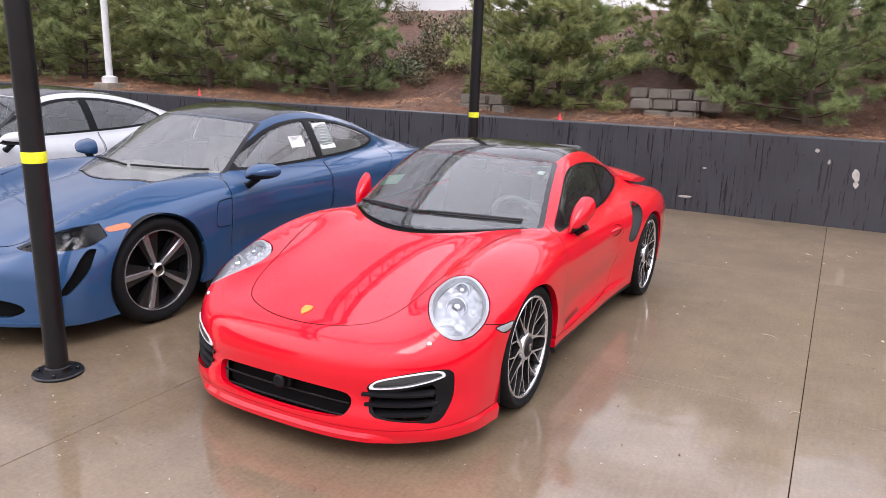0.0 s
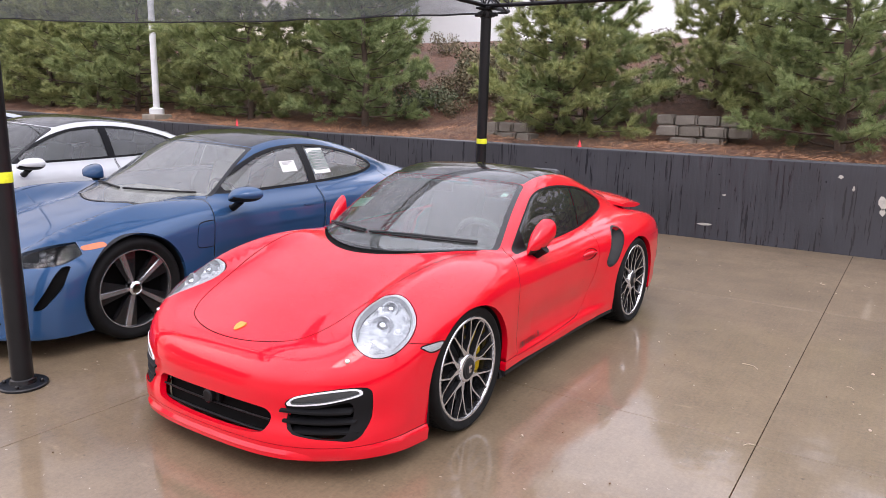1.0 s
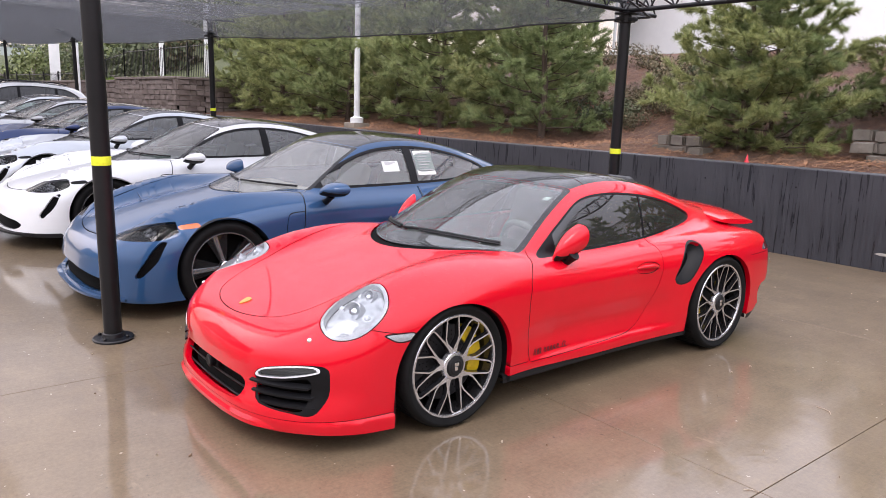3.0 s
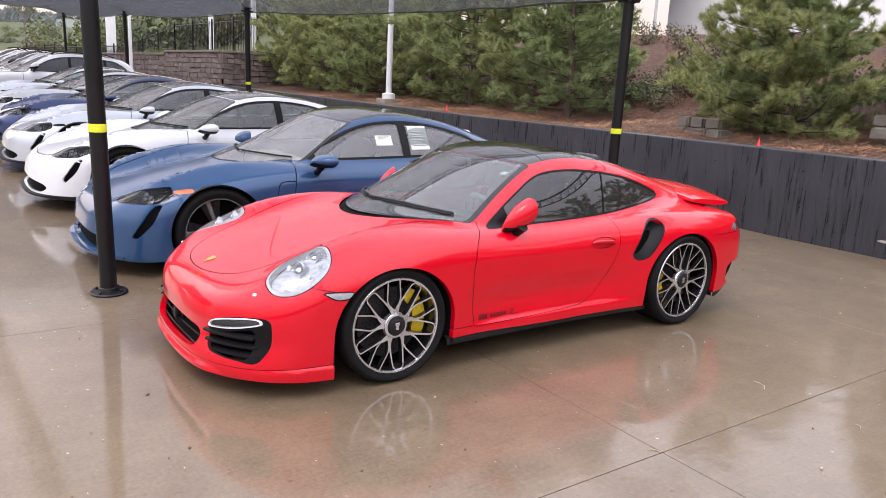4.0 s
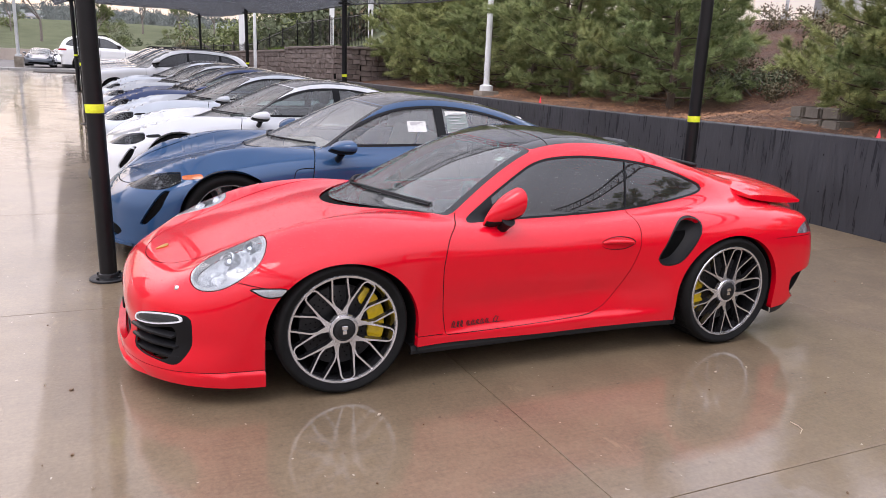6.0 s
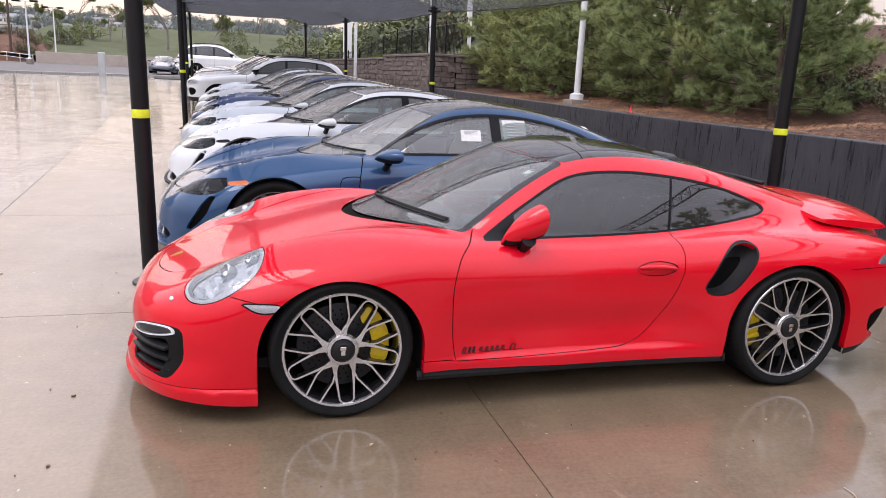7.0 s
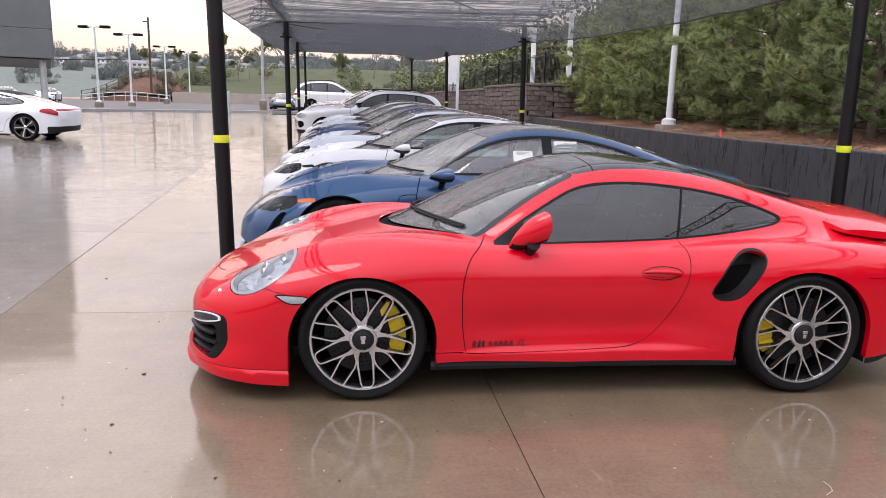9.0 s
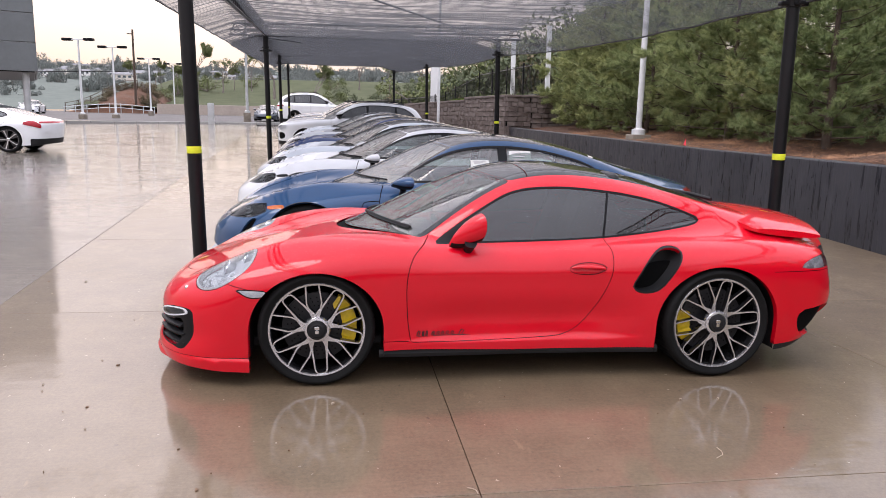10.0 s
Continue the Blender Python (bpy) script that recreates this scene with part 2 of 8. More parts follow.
def panel(name, shell, tags, mat, parent, label="", offset=0.0, rim=0.0, want=None):
    v, f, n = shell.piece(tags, offset, rim, want)
    if not f:
        return None
    return part(name, mesh_of(name, v, f, mat, n), parent, label)


def side_field(poly, keep=0.25, sign=0):
    """An outline in side view (y, z), on both flanks or on one (sign)."""
    def fn(p):
        d = outline_distance(poly, p[:, 1:3])
        off = keep - (p[:, 0] * sign if sign else np.abs(p[:, 0]))
        return np.maximum(d, off)
    return fn


def tilted_field(poly, centre, out, depth=0.25, mirror=True):
    """An outline drawn on a plane at centre that faces out; right is level, up is up. Both flanks if mirror."""
    out = Vector(out).normalized()
    right = Vector((0, 0, 1)).cross(out).normalized()
    up = out.cross(right)
    c, r, u, o = (np.array(w) for w in (centre, right, up, out))

    def fn(p):
        q = p.copy()
        if mirror:
            q[:, 0] = np.abs(q[:, 0])
        q = q - c
        return np.maximum(outline_distance(poly, np.stack([q @ r, q @ u], 1)), np.abs(q @ o) - depth)
    return fn


def both(*fns):
    return lambda p: np.maximum.reduce([f(p) for f in fns])


# ---- materials ----
def material(name):
    m = bpy.data.materials.new(name)
    m.use_nodes = True
    nt = m.node_tree
    return m, nt, nt.nodes["Principled BSDF"]


def noise_node(nt, scale, detail=4.0, rough=0.55, space="Object", stretch=None):
    tc = nt.nodes.new("ShaderNodeTexCoord")
    n = nt.nodes.new("ShaderNodeTexNoise")
    n.inputs["Scale"].default_value, n.inputs["Detail"].default_value, n.inputs["Roughness"].default_value = scale, detail, rough
    src = tc.outputs[space]
    if stretch:
        mp = nt.nodes.new("ShaderNodeMapping")
        mp.inputs["Scale"].default_value = stretch
        nt.links.new(src, mp.inputs["Vector"])
        src = mp.outputs[0]
    nt.links.new(src, n.inputs["Vector"])
    return n.outputs["Fac"]


def place_node(nt, scale, detail=4.0, rough=0.55, stretch=(1, 1, 1), kind="noise"):
    """Noise by the place in the world, so that neighbours do not repeat."""
    g = nt.nodes.new("ShaderNodeNewGeometry")
    mp = nt.nodes.new("ShaderNodeMapping")
    mp.inputs["Scale"].default_value = stretch
    nt.links.new(g.outputs["Position"], mp.inputs["Vector"])
    if kind == "noise":
        n = nt.nodes.new("ShaderNodeTexNoise")
        n.inputs["Detail"].default_value, n.inputs["Roughness"].default_value = detail, rough
        out = n.outputs["Fac"]
    else:
        n = nt.nodes.new("ShaderNodeTexVoronoi")
        out = n.outputs["Distance"]
    n.inputs["Scale"].default_value = scale
    nt.links.new(mp.outputs[0], n.inputs["Vector"])
    return out


def ramp_node(nt, fac, stops):
    r = nt.nodes.new("ShaderNodeValToRGB")
    els = r.color_ramp.elements
    while len(els) < len(stops):
        els.new(0.5)
    for el, (p, c) in zip(els, stops):
        el.position = p
        el.color = (*c, 1) if isinstance(c, tuple) else (c, c, c, 1)
    nt.links.new(fac, r.inputs[0])
    return r.outputs[0]


def mix_node(nt, fac, a, b, mode="MIX"):
    n = nt.nodes.new("ShaderNodeMix")
    n.data_type, n.blend_type = "RGBA", mode
    for sock, val in ((n.inputs["Factor"], fac), (n.inputs["A"], a), (n.inputs["B"], b)):
        if isinstance(val, bpy.types.NodeSocket):
            nt.links.new(val, sock)
        elif isinstance(val, tuple):
            sock.default_value = (*val, 1)
        else:
            sock.default_value = val
    return n.outputs["Result"]


def math_node(nt, op, a, b=0.0, c=0.0):
    n = nt.nodes.new("ShaderNodeMath")
    n.operation = op
    for sock, val in zip(n.inputs, (a, b, c)):
        if isinstance(val, bpy.types.NodeSocket):
            nt.links.new(val, sock)
        else:
            sock.default_value = val
    return n.outputs[0]


def bump_node(nt, height, dist, strength=1.0, normal=None):
    b = nt.nodes.new("ShaderNodeBump")
    b.inputs["Strength"].default_value, b.inputs["Distance"].default_value = strength, dist
    nt.links.new(height, b.inputs["Height"])
    if normal is not None:
        nt.links.new(normal, b.inputs["Normal"])
    return b.outputs[0]


def varied(name, base, rough=0.6, metal=0.0, scale=8.0, spread=0.25, bump=0.0, bump_scale=60.0, spec=0.5, stretch=None):
    """A plain surface with two scales of tone and a fine relief."""
    m, nt, p = material(name)
    big = noise_node(nt, scale, 3.0, stretch=stretch)
    fine = noise_node(nt, scale * 9, 5.0, stretch=stretch)
    f = math_node(nt, "ADD", math_node(nt, "MULTIPLY", big, 0.65), math_node(nt, "MULTIPLY", fine, 0.35))
    lo, hi = tuple(c * (1 - spread) for c in base), tuple(min(1, c * (1 + spread)) for c in base)
    nt.links.new(ramp_node(nt, f, [(0.32, lo), (0.68, hi)]), p.inputs["Base Color"])
    nt.links.new(ramp_node(nt, fine, [(0.3, max(0.0, rough - 0.08)), (0.7, min(1.0, rough + 0.08))]), p.inputs["Roughness"])
    p.inputs["Metallic"].default_value = metal
    p.inputs["Specular IOR Level"].default_value = spec
    if bump:
        nt.links.new(bump_node(nt, noise_node(nt, bump_scale, 4.0), bump), p.inputs["Normal"])
    return m


def drops(nt, amount=0.35, lo=0.42, hi=0.80, scales=(74.0, 140.0)):
    """Rain beads: a height that stands on up-facing faces only."""
    tc = nt.nodes.new("ShaderNodeTexCoord")
    total = None
    for scale, seed in zip(scales, (0.0, 3.7)):
        mp = nt.nodes.new("ShaderNodeMapping")
        mp.inputs["Location"].default_value = (seed, seed, seed)
        nt.links.new(tc.outputs["Object"], mp.inputs["Vector"])
        v = nt.nodes.new("ShaderNodeTexVoronoi")
        v.inputs["Scale"].default_value = scale
        nt.links.new(mp.outputs[0], v.inputs["Vector"])
        sp = nt.nodes.new("ShaderNodeSeparateColor")
        nt.links.new(v.outputs["Color"], sp.inputs[0])
        size = math_node(nt, "MULTIPLY", math_node(nt, "SUBTRACT", sp.outputs[0], 1 - amount), 0.42 / amount)
        h = math_node(nt, "SUBTRACT", size, v.outputs["Distance"])
        h = math_node(nt, "POWER", math_node(nt, "MAXIMUM", math_node(nt, "MULTIPLY", h, 3.0), 0.0), 0.5)
        total = h if total is None else math_node(nt, "ADD", total, h)
    g = nt.nodes.new("ShaderNodeNewGeometry")
    sz = nt.nodes.new("ShaderNodeSeparateXYZ")
    nt.links.new(g.outputs["Normal"], sz.inputs[0])
    mr = nt.nodes.new("ShaderNodeMapRange")
    mr.inputs["From Min"].default_value, mr.inputs["From Max"].default_value = lo, hi
    nt.links.new(sz.outputs["Z"], mr.inputs["Value"])
    return math_node(nt, "MULTIPLY", total, mr.outputs[0])


def car_paint(name, base, metal=0.0, rough=0.3, beads=0.3, bead_h=0.0034):
    m, nt, p = material(name)
    dirt = noise_node(nt, 3.0, 5.0)
    nt.links.new(ramp_node(nt, dirt, [(0.3, tuple(c * 0.93 for c in base)), (0.7, base)]), p.inputs["Base Color"])
    p.inputs["Metallic"].default_value, p.inputs["Roughness"].default_value = metal, rough
    p.inputs["Coat Weight"].default_value, p.inputs["Coat Roughness"].default_value = 1.0, 0.035
    p.inputs["Coat IOR"].default_value = 1.47
    p.inputs["Specular IOR Level"].default_value = 0.05
    film = noise_node(nt, 14.0, 6.0)
    nt.links.new(ramp_node(nt, film, [(0.4, 0.02), (0.75, 0.07)]), p.inputs["Coat Roughness"])
    if beads:
        nrm = bump_node(nt, drops(nt, beads), bead_h, 1.0)
        nt.links.new(nrm, p.inputs["Coat Normal"])
        nt.links.new(nrm, p.inputs["Normal"])
    return m


def glass(name, tint, gloss_rough=0.01, beads=0.0, haze=0.0, ior=1.80, band=(0.25, 0.55), scatter=0.45, bead_h=0.009):
    """A thin pane: tinted see-through with a clear reflection by its Fresnel gloss."""
    m, nt, p = material(name)
    nt.nodes.remove(p)
    out = nt.nodes["Material Output"]
    tr, gl, mx, fr = (nt.nodes.new(k) for k in ("ShaderNodeBsdfTransparent", "ShaderNodeBsdfGlossy", "ShaderNodeMixShader", "ShaderNodeFresnel"))
    tr.inputs["Color"].default_value = (*tint, 1)
    gl.inputs["Roughness"].default_value = gloss_rough
    fr.inputs["IOR"].default_value = ior
    nt.links.new(fr.outputs[0], mx.inputs[0])
    base = tr.outputs[0]
    if haze:
        # pale veil on the pane: wet film, with sky sheen mixed in as colour
        df, m2 = nt.nodes.new("ShaderNodeBsdfDiffuse"), nt.nodes.new("ShaderNodeMixShader")
        df.inputs["Color"].default_value = (0.70, 0.71, 0.70, 1)
        film = noise_node(nt, 3.0, 8.0, 0.7)
        nt.links.new(math_node(nt, "MULTIPLY", math_node(nt, "MULTIPLY_ADD", film, 0.4, 0.3), haze), m2.inputs[0])
        nt.links.new(base, m2.inputs[1])
        nt.links.new(df.outputs[0], m2.inputs[2])
        base = m2.outputs[0]
    if beads:
        # daylight caught in the beads, put in as a pale diffuse colour
        d2, m3 = nt.nodes.new("ShaderNodeBsdfDiffuse"), nt.nodes.new("ShaderNodeMixShader")
        d2.inputs["Color"].default_value = (0.75, 0.77, 0.77, 1)
        nt.links.new(math_node(nt, "MULTIPLY", drops(nt, beads, *band, (84.0, 150.0)), scatter), m3.inputs[0])
        nt.links.new(base, m3.inputs[1])
        nt.links.new(d2.outputs[0], m3.inputs[2])
        base = m3.outputs[0]
    nt.links.new(base, mx.inputs[1])
    nt.links.new(gl.outputs[0], mx.inputs[2])
    nt.links.new(mx.outputs[0], out.inputs["Surface"])
    if beads:
        nrm = bump_node(nt, drops(nt, beads, *band, (84.0, 150.0)), bead_h, 1.0)
        nt.links.new(nrm, gl.inputs["Normal"])
        nt.links.new(nrm, fr.inputs["Normal"])
    return m


def plain(name, base, rough=0.5, metal=0.0, spec=0.5, coat=0.0):
    m, nt, p = material(name)
    fine = noise_node(nt, 45.0, 4.0)
    nt.links.new(ramp_node(nt, fine, [(0.3, tuple(c * 0.9 for c in base)), (0.7, tuple(min(1, c * 1.08) for c in base))]), p.inputs["Base Color"])
    p.inputs["Roughness"].default_value, p.inputs["Metallic"].default_value = rough, metal
    p.inputs["Specular IOR Level"].default_value, p.inputs["Coat Weight"].default_value = spec, coat
    return m


def wet_concrete(name, dry, wet, film_ior=1.5, broom=0.12):
    """Broomed slabs after rain: warm brown-grey, darker where water stands, stained, with a film that mirrors."""
    m, nt, p = material(name)
    blotch = place_node(nt, 0.55, 7.0, 0.66)
    cloudy = place_node(nt, 2.6, 6.0, 0.68)
    grain = place_node(nt, 46.0, 6.0, 0.75)
    speck = place_node(nt, 230.0, 3.0, 0.5)
    mid = tuple((a + b) / 2 for a, b in zip(dry, wet))
    tone = ramp_node(nt, blotch, [(0.33, wet), (0.50, mid), (0.68, dry)])
    tone = mix_node(nt, 0.45, tone, ramp_node(nt, cloudy, [(0.32, tuple(c * 0.8 for c in wet)), (0.5, mid), (0.68, tuple(c * 1.15 for c in dry))]))
    tone = mix_node(nt, 0.38, tone, ramp_node(nt, grain, [(0.32, tuple(c * 0.45 for c in mid)), (0.5, mid), (0.68, tuple(c * 1.6 for c in mid))]))
    # broom strokes along the bays
    stroke = place_node(nt, 60.0, 4.0, 0.65, (1.0, 0.07, 1.0))
    tone = mix_node(nt, 0.12, tone, ramp_node(nt, stroke, [(0.34, tuple(c * 0.5 for c in mid)), (0.5, mid), (0.66, tuple(c * 1.5 for c in mid))]))
    # thin scratches and tyre scuffs, pale, and dark spatter
    scratch = place_node(nt, 2.4, 5.0, 0.65, (1.0, 3.0, 1.0))
    tone = mix_node(nt, ramp_node(nt, scratch, [(0.66, 0.0), (0.72, 0.30)]), tone, tuple(min(1, c * 1.6) for c in dry))
    spots = place_node(nt, 17.0, 3.0, 0.5)
    tone = mix_node(nt, ramp_node(nt, spots, [(0.70, 0.0), (0.76, 0.55)]), tone, tuple(c * 0.45 for c in wet))
    pale = place_node(nt, 24.0, 2.0, 0.5, (1.0, 1.3, 1.0))
    tone = mix_node(nt, ramp_node(nt, pale, [(0.735, 0.0), (0.76, 0.7)]), tone, (0.46, 0.40, 0.32))
    oi = nt.nodes.new("ShaderNodeObjectInfo")
    vary = nt.nodes.new("ShaderNodeMapRange")
    vary.inputs["To Min"].default_value, vary.inputs["To Max"].default_value = 0.93, 1.08
    nt.links.new(oi.outputs["Random"], vary.inputs["Value"])
    sc = nt.nodes.new("ShaderNodeVectorMath")
    sc.operation = "SCALE"
    nt.links.new(tone, sc.inputs[0])
    nt.links.new(vary.outputs[0], sc.inputs["Scale"])
    nt.links.new(sc.outputs[0], p.inputs["Base Color"])
    pool = place_node(nt, 0.75, 6.0, 0.6)
    fine_pool = place_node(nt, 6.0, 6.0, 0.7)
    film = math_node(nt, "ADD", math_node(nt, "MULTIPLY", pool, 0.68), math_node(nt, "MULTIPLY", fine_pool, 0.32))
    p.inputs["Roughness"].default_value = 0.55
    p.inputs["Specular IOR Level"].default_value = 0.3
    p.inputs["Coat IOR"].default_value = film_ior
    # where the film thins out, grains stand dry in it
    tops = place_node(nt, 24.0, 6.0, 0.72, (1.0, 1.2, 1.0))
    thin = math_node(nt, "ADD", math_node(nt, "MULTIPLY", film, 0.6), math_node(nt, "MULTIPLY", tops, 0.4))
    nt.links.new(ramp_node(nt, thin, [(0.50, 0.85), (0.64, 0.42)]), p.inputs["Coat Weight"])
    nt.links.new(ramp_node(nt, film, [(0.52, 0.0), (0.62, 0.012), (0.78, 0.10)]), p.inputs["Coat Roughness"])
    relief = math_node(nt, "ADD", math_node(nt, "MULTIPLY", grain, 0.6), math_node(nt, "MULTIPLY", speck, 0.4))
    dry_part = ramp_node(nt, film, [(0.48, 0.0), (0.66, 0.28)])
    h = math_node(nt, "MULTIPLY", relief, dry_part)
    swell = place_node(nt, 2.2, 2.0, 0.5)
    ripple = place_node(nt, 16.0, 4.0, 0.62, (1.3, 0.8, 1.0))
    lines = place_node(nt, 5.0, 4.0, 0.6, (2.6, 0.16, 1.0))
    waves = math_node(nt, "ADD", swell, math_node(nt, "MULTIPLY", ripple, 0.24))
    n1 = bump_node(nt, math_node(nt, "ADD", waves, math_node(nt, "MULTIPLY", lines, 0.55 * broom)), 0.006, 0.55)
    nt.links.new(bump_node(nt, h, 0.003, 0.6, n1), p.inputs["Coat Normal"])
    nt.links.new(bump_node(nt, relief, 0.002, 0.6), p.inputs["Normal"])
    return m


RED = car_paint("red_paint", (0.66, 0.002, 0.014), rough=0.35, beads=0.55, bead_h=0.0028)
BLUE = car_paint("blue_paint", (0.026, 0.076, 0.172), metal=0.1, rough=0.32, beads=0.0)
WHITE = car_paint("white_paint", (0.80, 0.81, 0.82), rough=0.35, beads=0.0)
SILVER = car_paint("silver_paint", (0.58, 0.62, 0.66), metal=0.35, rough=0.32, beads=0.0)
NAVY = car_paint("navy_paint", (0.014, 0.035, 0.12), metal=0.3, rough=0.3, beads=0.0)
GREY = car_paint("grey_paint", (0.48, 0.50, 0.52), metal=0.35, rough=0.32, beads=0.0)
DARKGREY = car_paint("dark_grey_paint", (0.06, 0.07, 0.085), metal=0.5, rough=0.3, beads=0.0)
BLACK_GLOSS = car_paint("black_gloss", (0.008, 0.008, 0.009), rough=0.2, beads=0.85, bead_h=0.014)
BLACK_TRIM = plain("black_trim", (0.006, 0.006, 0.007), 0.42, spec=0.18)
BLACK_MATT = plain("black_plastic", (0.011, 0.011, 0.012), 0.55, spec=0.3)
# near-black: shade in gaps, holes, ducts and behind spokes is put in as colour
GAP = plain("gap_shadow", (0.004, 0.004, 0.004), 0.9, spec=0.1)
SEAM = plain("panel_seam", (0.035, 0.006, 0.007), 0.8, spec=0.1)
def facet_mat():
    """A moulded reflector: pale silver broken into small facets."""
    m, nt, p = material("lamp_facets")
    tc = nt.nodes.new("ShaderNodeTexCoord")
    v = nt.nodes.new("ShaderNodeTexVoronoi")
    v.inputs["Scale"].default_value = 46.0
    nt.links.new(tc.outputs["Object"], v.inputs["Vector"])
    sp = nt.nodes.new("ShaderNodeSeparateColor")
    nt.links.new(v.outputs["Color"], sp.inputs[0])
    nt.links.new(ramp_node(nt, sp.outputs[0], [(0.0, (0.30, 0.31, 0.33)), (0.5, (0.46, 0.47, 0.49)), (1.0, (0.66, 0.67, 0.69))]), p.inputs["Base Color"])
    p.inputs["Metallic"].default_value, p.inputs["Roughness"].default_value = 0.12, 0.25
    nt.links.new(bump_node(nt, v.outputs["Distance"], 0.0010, 0.5), p.inputs["Normal"])
    return m


LAMP_BOWL = facet_mat()
LAMP_RING = plain("lamp_ring_satin", (0.50, 0.51, 0.52), 0.35, 0.2)
RUBBER = varied("tyre_rubber", (0.008, 0.008, 0.008), 0.75, spec=0.15, scale=12, spread=0.3, bump=0.0006, bump_scale=240)
MACHINED = plain("machined_alloy", (0.68, 0.68, 0.70), 0.25, 0.88)
WHEEL_BLACK = plain("black_wheel_lacquer", (0.012, 0.012, 0.013), 0.25, coat=1.0)
STEEL = plain("brake_steel", (0.035, 0.035, 0.038), 0.45, 0.6)
CALIPER = plain("yellow_caliper", (0.85, 0.58, 0.006), 0.35, coat=0.6)
CHROME = plain("chrome", (0.75, 0.75, 0.76), 0.12, 1.0)
LAMP_SILVER = plain("lamp_reflector", (0.58, 0.59, 0.61), 0.22, 0.5)
LAMP_GREY = plain("lamp_grey", (0.10, 0.105, 0.11), 0.3, 0.3)
LAMP_WHITE = plain("lamp_white", (0.75, 0.76, 0.78), 0.3)
LENS = glass("lamp_lens", (0.93, 0.95, 0.96), 0.02, ior=1.5)
LENS_DARK = glass("smoked_lens", (0.50, 0.51, 0.53), 0.02, ior=1.36)
LENS_RED = plain("red_lens", (0.30, 0.004, 0.010), 0.2, spec=0.2, coat=0.35)
AMBER = plain("amber_lens", (0.55, 0.12, 0.015), 0.25, coat=0.8)
ROW_GLASS = glass("row_windscreen_glass", (0.52, 0.70, 0.64), 0.01, haze=0.11, ior=2.0)
SIDE_GLASS = glass("saloon_side_glass", (0.52, 0.63, 0.59), 0.01, haze=0.28)
SCREEN_GLASS = glass("windscreen_glass", (0.60, 0.75, 0.70), 0.01, beads=0.95, haze=0.06, ior=2.0)
TINTED_GLASS = glass("tinted_glass", (0.07, 0.08, 0.08), 0.01, beads=0.3, haze=0.05, band=(-0.3, 0.0), scatter=0.035, bead_h=0.002)
CLEAR_GLASS = glass("clear_car_glass", (0.76, 0.80, 0.76), 0.01, haze=0.50)
CABIN = varied("cabin_leather", (0.03, 0.03, 0.032), 0.6, scale=6, bump=0.0005)
CABIN_GREY = varied("cabin_grey", (0.20, 0.20, 0.20), 0.7, scale=6)
CABIN_TAN = varied("cabin_beige", (0.74, 0.69, 0.62), 0.65, scale=6)
PAPER = plain("paper", (0.75, 0.78, 0.74), 0.8)
PRINT_GREY = plain("print_grey", (0.50, 0.51, 0.51), 0.8)
PAPER_GREEN = plain("green_paper", (0.55, 0.72, 0.60), 0.8)
INK = plain("black_vinyl", (0.006, 0.006, 0.006), 0.4)
GOLD = plain("gold_enamel", (0.62, 0.38, 0.05), 0.3, 0.7, coat=0.5)
POLE_BLACK = varied("black_pole_paint", (0.006, 0.006, 0.007), 0.38, spec=0.35, scale=4, spread=0.4, bump=0.0006, bump_scale=35)
YELLOW_TAPE = plain("yellow_tape", (0.78, 0.86, 0.03), 0.45)


# ---- ground, walls, slope ----
CONCRETE = wet_concrete("wet_concrete", (0.212, 0.156, 0.097), (0.096, 0.068, 0.041), 1.5)
LANE = wet_concrete("wet_lane_concrete", (0.175, 0.145, 0.112), (0.085, 0.070, 0.054), 1.58, 2.6)
ASPHALT = varied("damp_asphalt", (0.075, 0.071, 0.070), 0.6, spec=0.22, scale=0.5, spread=0.3)
JOINT = plain("joint_filler", (0.028, 0.022, 0.018), 0.9, spec=0.1)


def wall_paint():
    m, nt, p = material("dark_wall_paint")
    big = place_node(nt, 0.9, 4.0)
    drip = place_node(nt, 26.0, 4.0, 0.65, (1.0, 1.0, 0.06))
    fine = place_node(nt, 40.0, 4.0)
    tone = ramp_node(nt, big, [(0.3, (0.027, 0.028, 0.034)), (0.7, (0.046, 0.047, 0.056))])
    streaks = ramp_node(nt, drip, [(0.38, 0.22), (0.46, 1.0)])
    tone = mix_node(nt, 0.5, tone, streaks, "MULTIPLY")
    tone = mix_node(nt, ramp_node(nt, fine, [(0.68, 0.0), (0.74, 0.25)]), tone, (0.10, 0.10, 0.10))
    nt.links.new(tone, p.inputs["Base Color"])
    nt.links.new(ramp_node(nt, drip, [(0.38, 0.25), (0.6, 0.62)]), p.inputs["Roughness"])
    h = math_node(nt, "ADD", math_node(nt, "MULTIPLY", fine, 0.4), drip)
    nt.links.new(bump_node(nt, h, 0.004, 0.6), p.inputs["Normal"])
    return m


